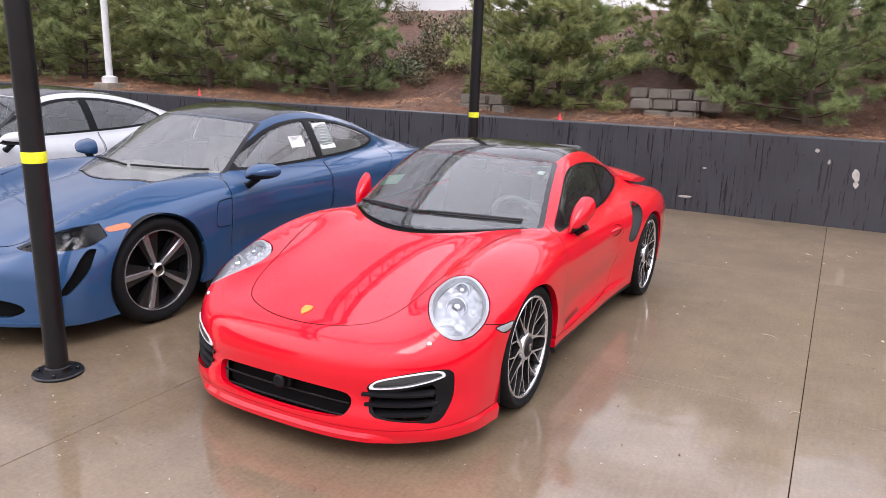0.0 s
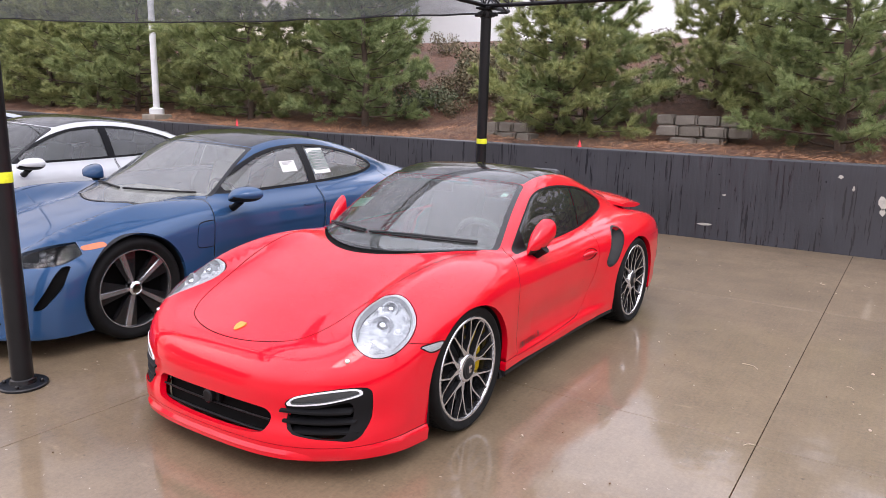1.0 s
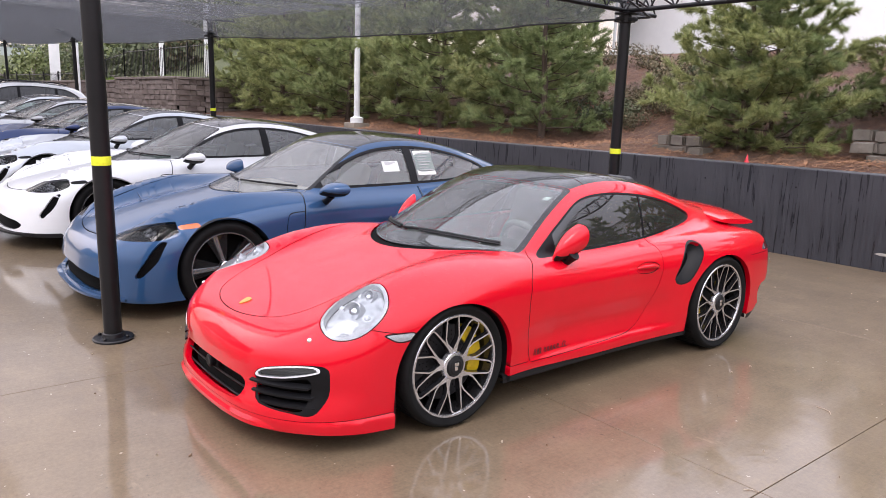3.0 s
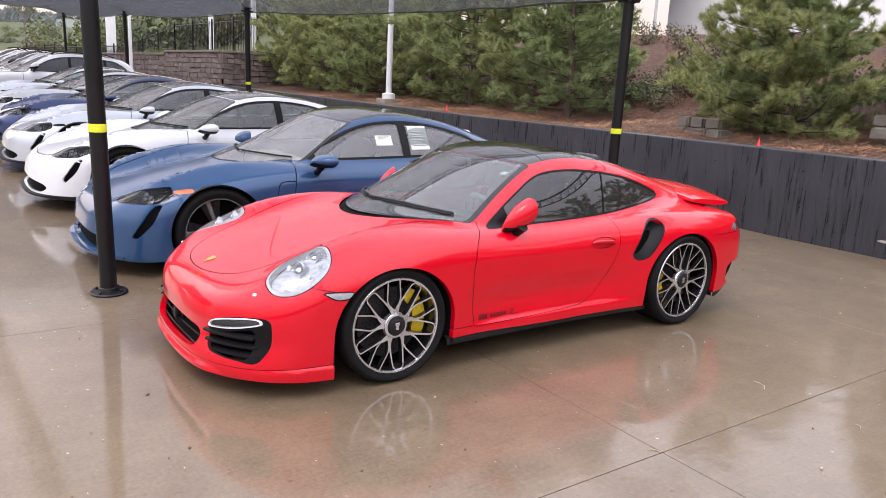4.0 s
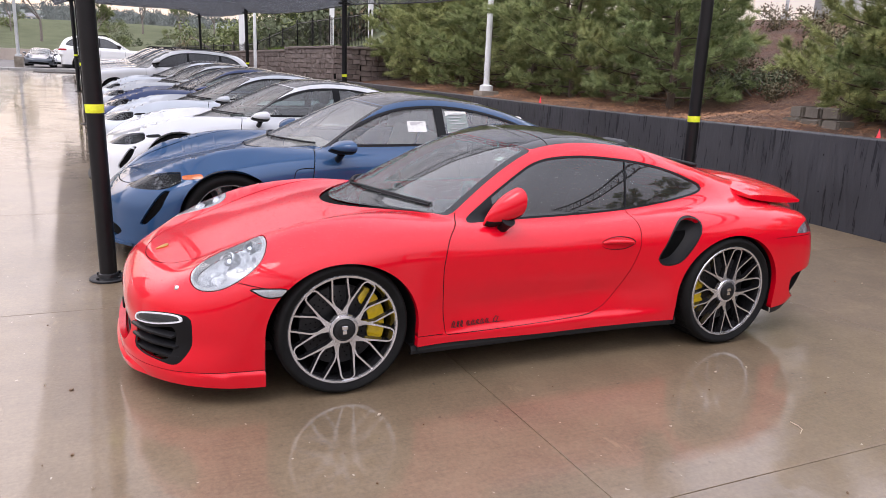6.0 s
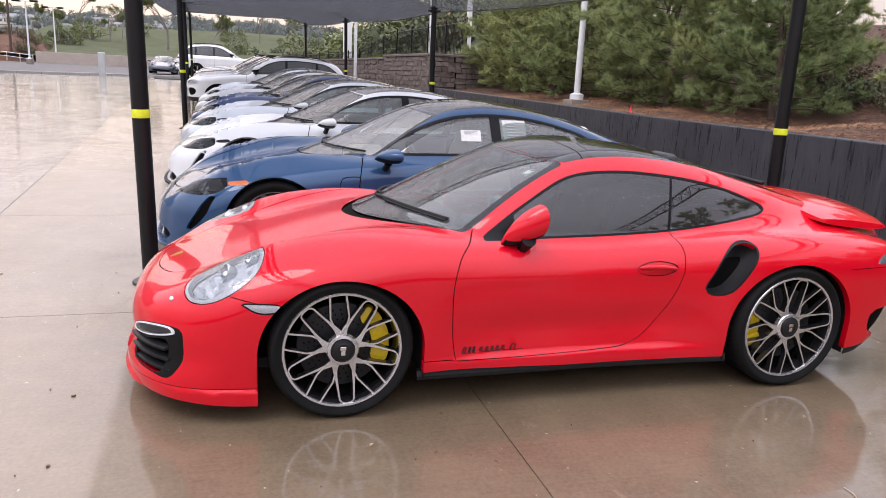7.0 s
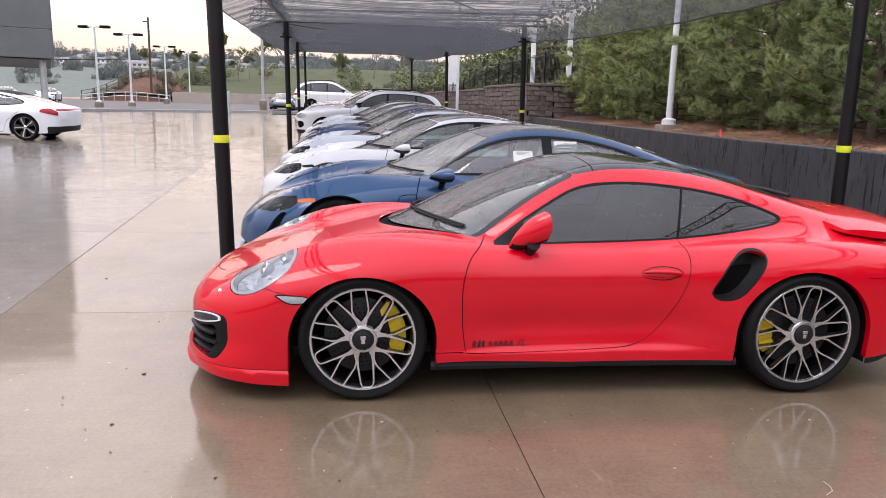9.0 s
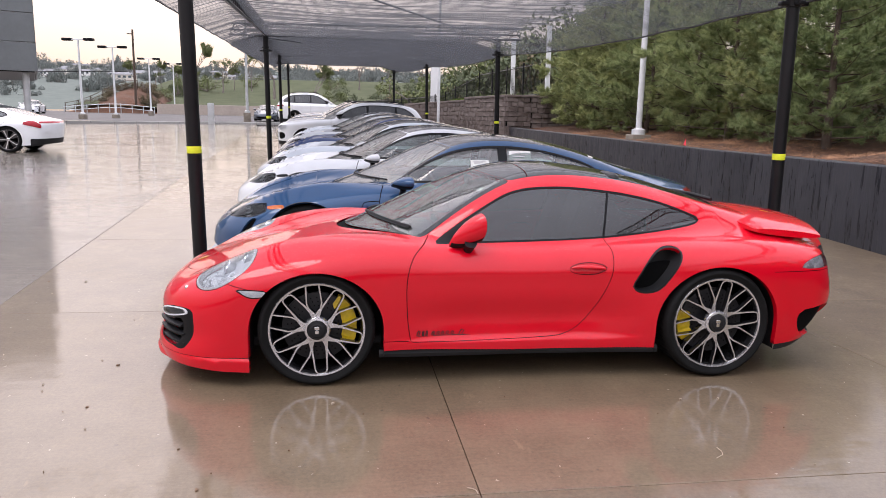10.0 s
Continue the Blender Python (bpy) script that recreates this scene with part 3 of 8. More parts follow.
def mulch_mat():
    m, nt, p = material("pine_straw")
    big = place_node(nt, 0.8, 5.0)
    mid = place_node(nt, 6.0, 6.0, 0.7)
    fine = place_node(nt, 45.0, 6.0, 0.75, (1, 1.6, 1))
    t = ramp_node(nt, mid, [(0.3, (0.045, 0.022, 0.014)), (0.5, (0.17, 0.072, 0.038)), (0.7, (0.34, 0.165, 0.09))])
    t = mix_node(nt, 0.5, t, ramp_node(nt, fine, [(0.3, (0.03, 0.016, 0.010)), (0.55, (0.16, 0.070, 0.036)), (0.72, (0.32, 0.18, 0.10))]))
    t = mix_node(nt, ramp_node(nt, big, [(0.45, 0.0), (0.65, 0.5)]), t, (0.10, 0.075, 0.055))
    nt.links.new(t, p.inputs["Base Color"])
    p.inputs["Roughness"].default_value = 0.8
    h = math_node(nt, "ADD", math_node(nt, "MULTIPLY", mid, 0.5), fine)
    nt.links.new(bump_node(nt, h, 0.09, 1.0), p.inputs["Normal"])
    return m


def grass_mat(name, lo, hi):
    m, nt, p = material(name)
    a, b = place_node(nt, 0.25, 6.0, 0.65), place_node(nt, 9.0, 5.0, 0.7)
    t = mix_node(nt, 0.45, ramp_node(nt, a, [(0.3, lo), (0.7, hi)]), ramp_node(nt, b, [(0.3, lo), (0.7, hi)]))
    nt.links.new(t, p.inputs["Base Color"])
    p.inputs["Roughness"].default_value = 0.95
    p.inputs["Specular IOR Level"].default_value = 0.05
    nt.links.new(bump_node(nt, b, 0.06, 0.8), p.inputs["Normal"])
    return m


def block_mat(name, base):
    m, nt, p = material(name)
    oi = nt.nodes.new("ShaderNodeObjectInfo")
    fine, mid = place_node(nt, 30.0, 6.0, 0.7), place_node(nt, 4.0, 5.0)
    t = mix_node(nt, 0.6, ramp_node(nt, oi.outputs["Random"], [(0.0, tuple(c * 0.72 for c in base)), (1.0, tuple(c * 1.25 for c in base))]), ramp_node(nt, fine, [(0.3, tuple(c * 0.55 for c in base)), (0.7, tuple(c * 1.3 for c in base))]))
    t = mix_node(nt, 0.35, t, ramp_node(nt, mid, [(0.3, tuple(c * 0.6 for c in base)), (0.7, tuple(c * 1.3 for c in base))]))
    nt.links.new(t, p.inputs["Base Color"])
    p.inputs["Roughness"].default_value = 0.75
    nt.links.new(bump_node(nt, math_node(nt, "ADD", fine, mid), 0.02, 0.8), p.inputs["Normal"])
    return m


WALLPAINT, MULCH = wall_paint(), mulch_mat()
GRASS = grass_mat("spring_grass", (0.06, 0.10, 0.02), (0.17, 0.24, 0.05))
HILLGRASS = grass_mat("far_grass", (0.060, 0.070, 0.040), (0.130, 0.140, 0.082))
# distance haze is mixed into this paler, greyer grass colour
HAZE_HILL = grass_mat("haze_tinted_hillside", (0.125, 0.148, 0.130), (0.195, 0.212, 0.190))
BLOCK = block_mat("wall_block", (0.17, 0.135, 0.12))
STONE = block_mat("slope_stone", (0.165, 0.145, 0.12))
GALV = varied("galvanised_steel", (0.55, 0.57, 0.58), 0.4, 0.5, scale=3, spread=0.15)
WHITE_STEEL = varied("white_pole_paint", (0.72, 0.73, 0.73), 0.4, scale=3, spread=0.12)
FOOTING = varied("weathered_footing", (0.20, 0.17, 0.135), 0.85, scale=5, spread=0.35, bump=0.004, bump_scale=40)
PRECAST = varied("precast_concrete", (0.42, 0.40, 0.36), 0.8, scale=5, spread=0.25, bump=0.003, bump_scale=40)
TAN_WALL = varied("far_wall_render", (0.40, 0.34, 0.29), 0.8, scale=0.4, spread=0.15)

# one sheet of ground to the horizon, sunk under the slabs
g = Geo()
xs = [3000, 30, -2.945, -42, -64, -110, -3000]
g.add([(x, y, (ground_z(max(x, -110)) if x > -3000 else 2.0) - 0.06) for x in xs for y in (-3000, 3000)], [(2 * i, 2 * i + 2, 2 * i + 3, 2 * i + 1) for i in range(len(xs) - 1)])
thing("ground", Matrix(), "damp dark asphalt and bare ground", "ground", me=g.mesh("ground", ASPHALT), kind="structure")

# the retaining wall with its cap edge, cast in bays
g = Geo()
for a, b in ((-3.77 - 5.9, 14.0), (-24.8, -3.77 - 5.9)):
    g.box(a + 0.004, b - 0.004, 10.05, 10.33, -0.1, 1.045, bevel=0.012)
for v in range(len(g.v)):
    x, y, z = g.v[v]
    g.v[v] = (x, y, z + (0.012 * (-x - 3.6) if x < -3.6 and z > 0.5 else 0))
thing("wall_north", Matrix(), "dark painted concrete retaining wall with drip stains", "wall", me=g.mesh("wall_north", WALLPAINT), kind="structure")
# the lot's near end gets an added unseen dark wall, for flank reflections
g = Geo().box(14.0, 14.3, -40.0, 10.33, -0.1, 1.045, bevel=0.012)
thing("wall_east", Matrix(), "plain dark end wall, added out of view for reflections", "wall", me=g.mesh("wall_east", WALLPAINT), kind="structure")
# chipped spots where the pale concrete shows
random.seed(4)
g = Geo()
for x, z, w, h in ((0.36, 0.66, 0.05, 0.09), (0.37, 0.55, 0.035, 0.05), (-1.62, 0.195, 0.10, 0.02), (-0.1, 0.93, 0.03, 0.03), (0.05, 0.8, 0.02, 0.03), (-1.4, 0.6, 0.03, 0.015), (1.1, 0.4, 0.05, 0.02)):
    n = 9
    pts = [(x + w * (0.6 + 0.5 * random.random()) * math.cos(2 * math.pi * k / n), 10.0465, z + h * (0.6 + 0.5 * random.random()) * math.sin(2 * math.pi * k / n)) for k in range(n)]
    g.add(pts, [tuple(range(n))])
part("paint_chip", g.mesh("paint_chip", PRECAST), bpy.data.objects["wall_north"], "pale chips in the paint")
# cone holes of the formwork
g = Geo()
for x in np.arange(-8.8, 13, 1.22):
    for z in (0.42, 0.86):
        g.lathe([(0.009, 0.0), (0.009, 0.004), (0.0005, 0.004)], "y", 8, m=Matrix.Translation((x + random.uniform(-0.03, 0.03), 10.046, z)))
part("tie_hole", g.mesh("tie_hole", GAP), bpy.data.objects["wall_north"])


def slope_z(x, y):
    base = 0.98 + (0.012 * (-x - 3.6) if x < -3.6 else 0)
    d = y - 10.33
    rise = 0.07 * min(d, 2.2) + 0.34 * max(0, min(d - 2.2, 6.5)) + 0.05 * max(0, d - 8.7)
    bump = 0.10 * noise.noise(Vector((x * 0.55, y * 0.55, 0))) + 0.04 * noise.noise(Vector((x * 2.1, y * 2.1, 5)))
    return base + rise + bump * min(1, d / 0.8 + 0.15)


def sheet(name, x0, x1, y0, y1, nx, ny, zf, mat, label, category):
    v = [(x0 + (x1 - x0) * i / nx, y0 + (y1 - y0) * j / ny, 0) for i in range(nx + 1) for j in range(ny + 1)]
    v = [(x, y, zf(x, y)) for x, y, _ in v]
    f = [(i * (ny + 1) + j, (i + 1) * (ny + 1) + j, (i + 1) * (ny + 1) + j + 1, i * (ny + 1) + j + 1) for i in range(nx) for j in range(ny)]
    return thing(name, Matrix(), label, category, me=mesh_of(name, v, f, mat), kind="structure")


sheet("slope_bed", 15, -30, 10.32, 24, 150, 70, slope_z, MULCH, "red-brown pine straw over a planted slope", "ground")

# loose straw and twigs that break up the bed
random.seed(8)
g = Geo()
for _ in range(15000):
    x, y = random.uniform(-20, 6), 10.36 + abs(random.gauss(0, 1.7))
    a, ln = random.uniform(0, math.pi), random.uniform(0.06, 0.20)
    z = slope_z(x, y) + random.uniform(0.004, 0.03)
    dx, dy, dz = math.cos(a) * ln / 2, math.sin(a) * ln / 2, random.uniform(-0.25, 0.25) * ln
    w = 0.0060
    g.add([(x - dx, y - dy, z - dz), (x + dx, y + dy, z + dz), (x + dx - dy * w / ln * 4, y + dy + dx * w / ln * 4, z + dz + 0.004)], [(0, 1, 2)])
STRAW = varied("dry_needles", (0.30, 0.15, 0.075), 0.8, scale=1.0, spread=0.5)
tagged(new("pine_straw", g.mesh("pine_straw", STRAW)), "scattered dry red-brown pine needles", "straw", kind="stuff")


# ---- wheels ----
def wheel_y_spokes(tyre_r, width, side, caliper_at, spin=0.0, name="wheel", grip=40):
    """A twin-fork alloy with centre lock: face at x = 0 towards +x (side 1) or -x."""
    holder = bpy.data.objects.new(name, None)
    scene.collection.objects.link(holder)
    s = side
    rim = tyre_r - 0.058

    def flip(g):
        if s < 0:
            g.v = [(-x, y, z) for x, y, z in g.v]
            g.f = [f[::-1] for f in g.f]
        return g
    g = Geo()
    w = width
    prof = [(rim - 0.004, -0.004), (rim + 0.014, 0.006), (rim + 0.028, 0.014), (tyre_r - 0.022, 0.015), (tyre_r - 0.010, 0.004), (tyre_r, -0.022), (tyre_r, -w + 0.03), (tyre_r - 0.014, -w), (rim, -w)]
    g.lathe(prof, "x", 72, caps=False)
    grooves = Geo()
    part("tyre", flip(g).mesh("tyre", RUBBER, True, 50), holder, "black low-profile tyre")
    # tread blocks show as ribs round the tyre's shoulder
    for k in range(64):
        a = 2 * math.pi * k / 64
        m = Matrix.Rotation(a, 4, "X")
        grooves.box(-w + 0.05, -0.03, -0.006, 0.006, tyre_r - 0.002, tyre_r + 0.003, m=m @ Matrix.Rotation(0.0, 4, "Z"))
    part("tread", flip(grooves).mesh("tread", RUBBER), holder)
    g = Geo()
    barrel = [(rim - 0.002, -0.006), (rim + 0.001, -0.002), (rim - 0.003, 0.003), (rim - 0.013, 0.001), (rim - 0.016, -0.010), (rim - 0.026, -0.05), (rim - 0.040, -w + 0.01)]
    n = 72
    v, f, mi = [], [], []
    for r, h in barrel:
        for k in range(n):
            a = 2 * math.pi * k / n
            v.append((h, r * math.cos(a), r * math.sin(a)))
    for i in range(len(barrel) - 1):
        for k in range(n):
            k2 = (k + 1) % n
            f.append((i * n + k, i * n + k2, (i + 1) * n + k2, (i + 1) * n + k))
            mi.append(0 if i < 4 else 1)
    g.add(v, f)
    g.mi = mi
    part("rim", flip(g).mesh("rim", [MACHINED, WHEEL_BLACK], True, 50), holder, "machined silver rim with black barrel")
    # spokes: stem from the hub, then a fork of two arms to the rim

    def beam(g, path, widths, front, depth):
        """A bar along 2D points with a machined face and black flanks."""
        path = [np.array(q) for q in path]
        rows = []
        for i, q in enumerate(path):
            d = path[min(i + 1, len(path) - 1)] - path[max(i - 1, 0)]
            d /= np.linalg.norm(d)
            nrm = np.array([-d[1], d[0]])
            wd = widths[i]
            fx = front[i]
            rows.append([(fx, *(q - nrm * wd)), (fx, *(q + nrm * wd)), (fx - depth, *(q + nrm * (wd + 0.004))), (fx - depth, *(q - nrm * (wd + 0.004)))])
        base = len(g.v)
        for r in rows:
            g.v += r
        for i in range(len(rows) - 1):
            for k in range(4):
                k2 = (k + 1) % 4
                a, b = base + 4 * i, base + 4 * (i + 1)
                g.f.append((a + k, b + k, b + k2, a + k2))
                g.mi.append(0 if k == 0 else 1)
    # five pockets of two parallel bars joined at the rim; each bar throws a branch aside
    for k in range(5):
        a = radians(-85 + spin) + 2 * math.pi * k / 5
        ca, sa = math.cos(a), math.sin(a)

        def loc(r, off):
            return (r * ca - off * sa, r * sa + off * ca)

        def pol(r, t):
            return (r * math.cos(t), r * math.sin(t))
        for sg in (-1, 1):
            g = Geo()
            r1 = rim - 0.018
            # the leg of a pocket: broad at the hub, where it meets its neighbour's leg, slim and straight to the rim
            beam(g, [pol(0.060, a + sg * radians(31)), pol(0.084, a + sg * radians(29)), loc(0.105, sg * 0.0435), loc(0.135, sg * 0.0415), loc(0.18, sg * 0.0385), loc(r1 - 0.022, sg * 0.0345), loc(r1 - 0.008, sg * 0.030), loc(r1 + 0.001, sg * 0.018), loc(r1 + 0.002, 0.0)],
                 [0.0220, 0.0155, 0.0094, 0.0063, 0.0046, 0.0042, 0.0040, 0.0038, 0.0038], [-0.010, -0.013, -0.016, -0.017, -0.014, -0.008, -0.005, -0.004, -0.004], 0.032)
            beam(g, [loc(0.118, sg * 0.0445), pol(0.165, a + sg * radians(20.8)), pol(rim - 0.010, a + sg * radians(28.0))],
                 [0.0052, 0.0041, 0.0044], [-0.0165, -0.0125, -0.002], 0.028)
            part("spoke", flip(g).mesh("spoke", [MACHINED, WHEEL_BLACK]), holder)
    g = Geo().lathe([(0.078, -0.035), (0.078, -0.016), (0.071, -0.006), (0.058, -0.003), (0.053, -0.012)], "x", 40)
    part("hub", flip(g).mesh("hub", MACHINED, True, 40), holder)
    g = Geo().lathe([(0.054, -0.02), (0.054, -0.004), (0.049, 0.004), (0.036, 0.006), (0.034, 0.008), (0.001, 0.008)], "x", 40)
    cap = part("centre_lock", flip(g).mesh("centre_lock", BLACK_MATT, True, 40), holder, "black centre-lock cap")
    g = Geo()
    g.box(0.0075, 0.0105, -0.014, 0.014, 0.004, 0.022, bevel=0.002)
    g.box(0.0075, 0.0100, -0.010, 0.010, -0.020, 0.001, bevel=0.003)
    part("crest", flip(g).mesh("crest", CHROME), cap, "small silver crest shape")
    # brakes: grey drilled disc and a yellow caliper
    g = Geo().lathe([(0.05, -0.095), (0.05, -0.088), (0.198, -0.088), (0.205, -0.09), (0.205, -0.118), (0.05, -0.118)], "x", 64)
    disc = part("brake_disc", flip(g).mesh("brake_disc", STEEL, True, 30), holder, "drilled grey brake disc")
    g = Geo()
    for k in range(30):
        for r in (0.125, 0.150, 0.172):
            a = 2 * math.pi * (k + r * 9) / 30
            g.lathe([(0.0045, -0.0878), (0.0001, -0.0872)], "x", 6, m=Matrix.Translation((0, r * math.cos(a), r * math.sin(a))), caps=False)
    part("drill_hole", flip(g).mesh("drill_hole", GAP), disc)
    g = Geo()
    v, f, seg = [], [], 12
    for i in range(seg + 1):
        t = caliper_at + radians(grip) * (2 * i / seg - 1)
        taper = 0.014 if i in (0, seg) else (0.006 if i in (4, 8) else 0.0)
        for x, r in ((-0.070 - taper * 0.5, 0.148 + taper), (-0.070 - taper * 0.5, 0.232 - taper * 0.6), (-0.125, 0.232 - taper * 0.6), (-0.125, 0.148 + taper)):
            v.append((x, r * math.cos(t), r * math.sin(t)))
    for i in range(seg):
        for k in range(4):
            f.append((4 * i + k, 4 * i + (k + 1) % 4, 4 * i + 4 + (k + 1) % 4, 4 * i + 4 + k))
    f += [(3, 2, 1, 0), tuple(4 * seg + k for k in range(4))]
    g.add(v, f)
    part("brake_caliper", flip(g).mesh("brake_caliper", CALIPER, False), holder, "bright yellow brake caliper")
    # disc closing the wheel; its near-black is the shade behind the spokes
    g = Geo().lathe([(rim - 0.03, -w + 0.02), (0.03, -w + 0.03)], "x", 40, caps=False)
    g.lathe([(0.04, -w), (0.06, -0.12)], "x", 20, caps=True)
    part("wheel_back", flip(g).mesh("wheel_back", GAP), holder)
    return holder


# ---- the red coupe: local x across, y back from the front axle, z up ----
RC_TOP = spline([(-1.10, 0.46), (-0.95, 0.545), (-0.78, 0.600), (-0.50, 0.690), (-0.20, 0.770), (0.05, 0.822), (0.30, 0.855), (0.60, 0.858), (1.20, 0.848), (1.80, 0.858), (2.40, 0.870), (3.00, 0.850), (3.45, 0.770)])
RC_RIDGE = spline([(-1.0, 0.0), (-0.75, 0.012), (-0.50, 0.055), (-0.25, 0.078), (0.05, 0.060), (0.40, 0.020), (0.70, 0.0), (2.0, 0.0), (2.45, 0.012), (3.0, 0.0)])
RC_WIDE = spline([(-1.0, 0.78), (-0.75, 0.835), (-0.40, 0.885), (0.0, 0.912), (0.35, 0.898), (0.60, 0.882), (1.20, 0.870), (1.60, 0.872), (1.95, 0.900), (2.20, 0.930), (2.45, 0.945), (2.80, 0.938), (3.15, 0.890), (3.5, 0.80)])
RC_ROOF = spline([(-0.60, 0.45), (-0.10, 0.700), (0.14, 0.825), (0.28, 0.897), (0.60, 1.050), (0.85, 1.155), (1.05, 1.222), (1.285, 1.268), (1.50, 1.278), (1.75, 1.258), (2.05, 1.210), (2.45, 1.106), (2.86, 0.990), (3.2, 0.90), (3.5, 0.81)])
RC_CABIN = spline([(0.0, 0.64), (0.3, 0.685), (0.6, 0.72), (1.2, 0.735), (1.7, 0.725), (2.1, 0.685), (2.4, 0.635), (2.8, 0.55), (3.2, 0.46)])
RC_BOW = spline([(0.0, 0.72), (0.8, 0.66), (1.2, 0.40), (1.6, 0.05), (2.0, -0.22), (3.2, -0.35)])
RC_NOSE = spline([(0.05, -0.965), (0.12, -1.005), (0.20, -1.015), (0.30, -0.985), (0.42, -0.985), (0.52, -0.960), (0.62, -0.90)])
RC_TAIL = spline([(0.10, 3.16), (0.25, 3.38), (0.42, 3.49), (0.68, 3.47), (0.80, 3.45), (0.9, 3.42)])


def red_tub(p):
    x, y, z = np.sqrt(p[:, 0] ** 2 + 1e-4), p[:, 1], p[:, 2]
    top = RC_TOP(y) + RC_RIDGE(y) * np.exp(-((x - 0.655) / 0.13) ** 2) - 0.03 * (x / 0.8) ** 2
    wide = RC_WIDE(y) - 0.42 * np.maximum(z - 0.58, 0) ** 2 - 0.16 * np.minimum(z - 0.50, 0) ** 2
    # shallow hollow along the doors, above the sill
    door_run = np.clip((y - 0.40) / 0.35, 0, 1) * np.clip((2.02 - y) / 0.35, 0, 1)
    wide = wide - 0.022 * np.exp(-((z - 0.39) / 0.10) ** 2) * door_run
    # the sill stands proud under the door, with a soft ledge
    ledge = np.clip((0.285 - z) / 0.035, 0, 1)
    wide = wide + 0.020 * ledge * ledge * (3 - 2 * ledge) * door_run
    # a light crease along the doors, under the handle's height
    wide = wide + 0.005 * np.exp(-((z - 0.665) / 0.035) ** 2) * door_run
    wide = wide + 0.016 * np.clip((0.178 - z) / 0.02, 0, 1) * np.clip((-0.30 - y) / 0.05, 0, 1)
    side = x - wide
    flank = smax(side, z - top, 0.16)
    nose = (RC_NOSE(z) + 0.10 * x**2 + 0.54 * x**4) - y
    tail = y - (RC_TAIL(z) - 0.30 * x**2 - 0.06 * x**4)
    f = smax(flank, nose * 0.9, 0.10)
    f = smax(f, tail * 0.9, 0.10)
    return smax(f, 0.06 - z, 0.03)


def red_cabin(p):
    x, y, z = np.sqrt(p[:, 0] ** 2 + 1e-4), p[:, 1], p[:, 2]
    top = RC_ROOF(y - RC_BOW(y) * x**2) - 0.10 * x**2
    dz = z - 0.84
    wide = RC_CABIN(y) - 0.30 * dz - 0.42 * np.maximum(dz, 0) ** 2
    f = smax((x - wide) * 0.92, (z - top) * 0.92, 0.09)
    return smax(smax(f, 0.58 - z, 0.03), y - 3.40, 0.03)


def red_field(p):
    k = 0.035 + 0.13 * np.clip((p[:, 1] - 2.0) / 0.6, 0, 1)
    return smin(red_tub(p), red_cabin(p), k)


FRONT_HUB, REAR_HUB = (0.0, 0.338), (2.45, 0.344)


def ring_field(cy, cz, r, keep=0.5):
    return lambda p: np.maximum(np.hypot(p[:, 1] - cy, p[:, 2] - cz) - r, keep - np.abs(p[:, 0]))


def arch_field(cy, cz, across, up, keep=0.5):
    """A wheel opening: half an oval above the axle, upright edges below it."""
    return lambda p: np.maximum((np.hypot((p[:, 1] - cy) / across, np.maximum(p[:, 2] - cz, 0) / up) - 1) * up, keep - np.abs(p[:, 0]))


ARCHES = ((0.0, 0.335, 0.386, 0.345), (2.45, 0.34, 0.393, 0.362))


# outlines, side view (y, z)
RC_WINDOW = loop([(0.70, 0.828), (1.00, 0.833), (1.40, 0.842), (1.78, 0.858), (2.10, 0.885), (2.37, 0.922), (2.435, 0.950), (2.375, 0.983), (2.16, 1.057), (1.90, 1.112), (1.60, 1.145), (1.40, 1.148), (1.24, 1.132), (1.12, 1.092), (0.90, 0.965)], 6, sharp=(0,))
RC_DOOR = loop([(0.545, 0.255), (0.525, 0.40), (0.520, 0.62), (0.56, 0.76), (0.66, 0.86), (0.66, 0.98), (1.72, 0.98), (1.74, 0.88), (1.775, 0.78), (1.755, 0.62), (1.66, 0.43), (1.56, 0.32), (1.44, 0.275), (1.0, 0.258)], 6, sharp=(0, 5, 6))
RC_SIDE_INTAKE = loop([(1.878, 0.588), (1.935, 0.552), (2.03, 0.568), (2.098, 0.64), (2.165, 0.745), (2.176, 0.803), (2.13, 0.828), (2.045, 0.812), (1.975, 0.755), (1.915, 0.665)], 6) + np.array((0.020, -0.012))
RC_MARKER = loop([(-0.455, 0.583), (-0.30, 0.578), (-0.272, 0.565), (-0.29, 0.546), (-0.375, 0.540)], 5, sharp=(0, 2))
RC_HANDLE = loop([(1.50, 0.690), (1.56, 0.716), (1.64, 0.722), (1.71, 0.708), (1.73, 0.685), (1.66, 0.655), (1.58, 0.652), (1.52, 0.665)], 5)
# outlines seen from the front
RC_LAMP = loop([(-0.03, -0.150), (0.055, -0.125), (0.115, -0.04), (0.125, 0.06), (0.075, 0.150), (-0.005, 0.172), (-0.075, 0.12), (-0.112, 0.03), (-0.100, -0.085)], 6)


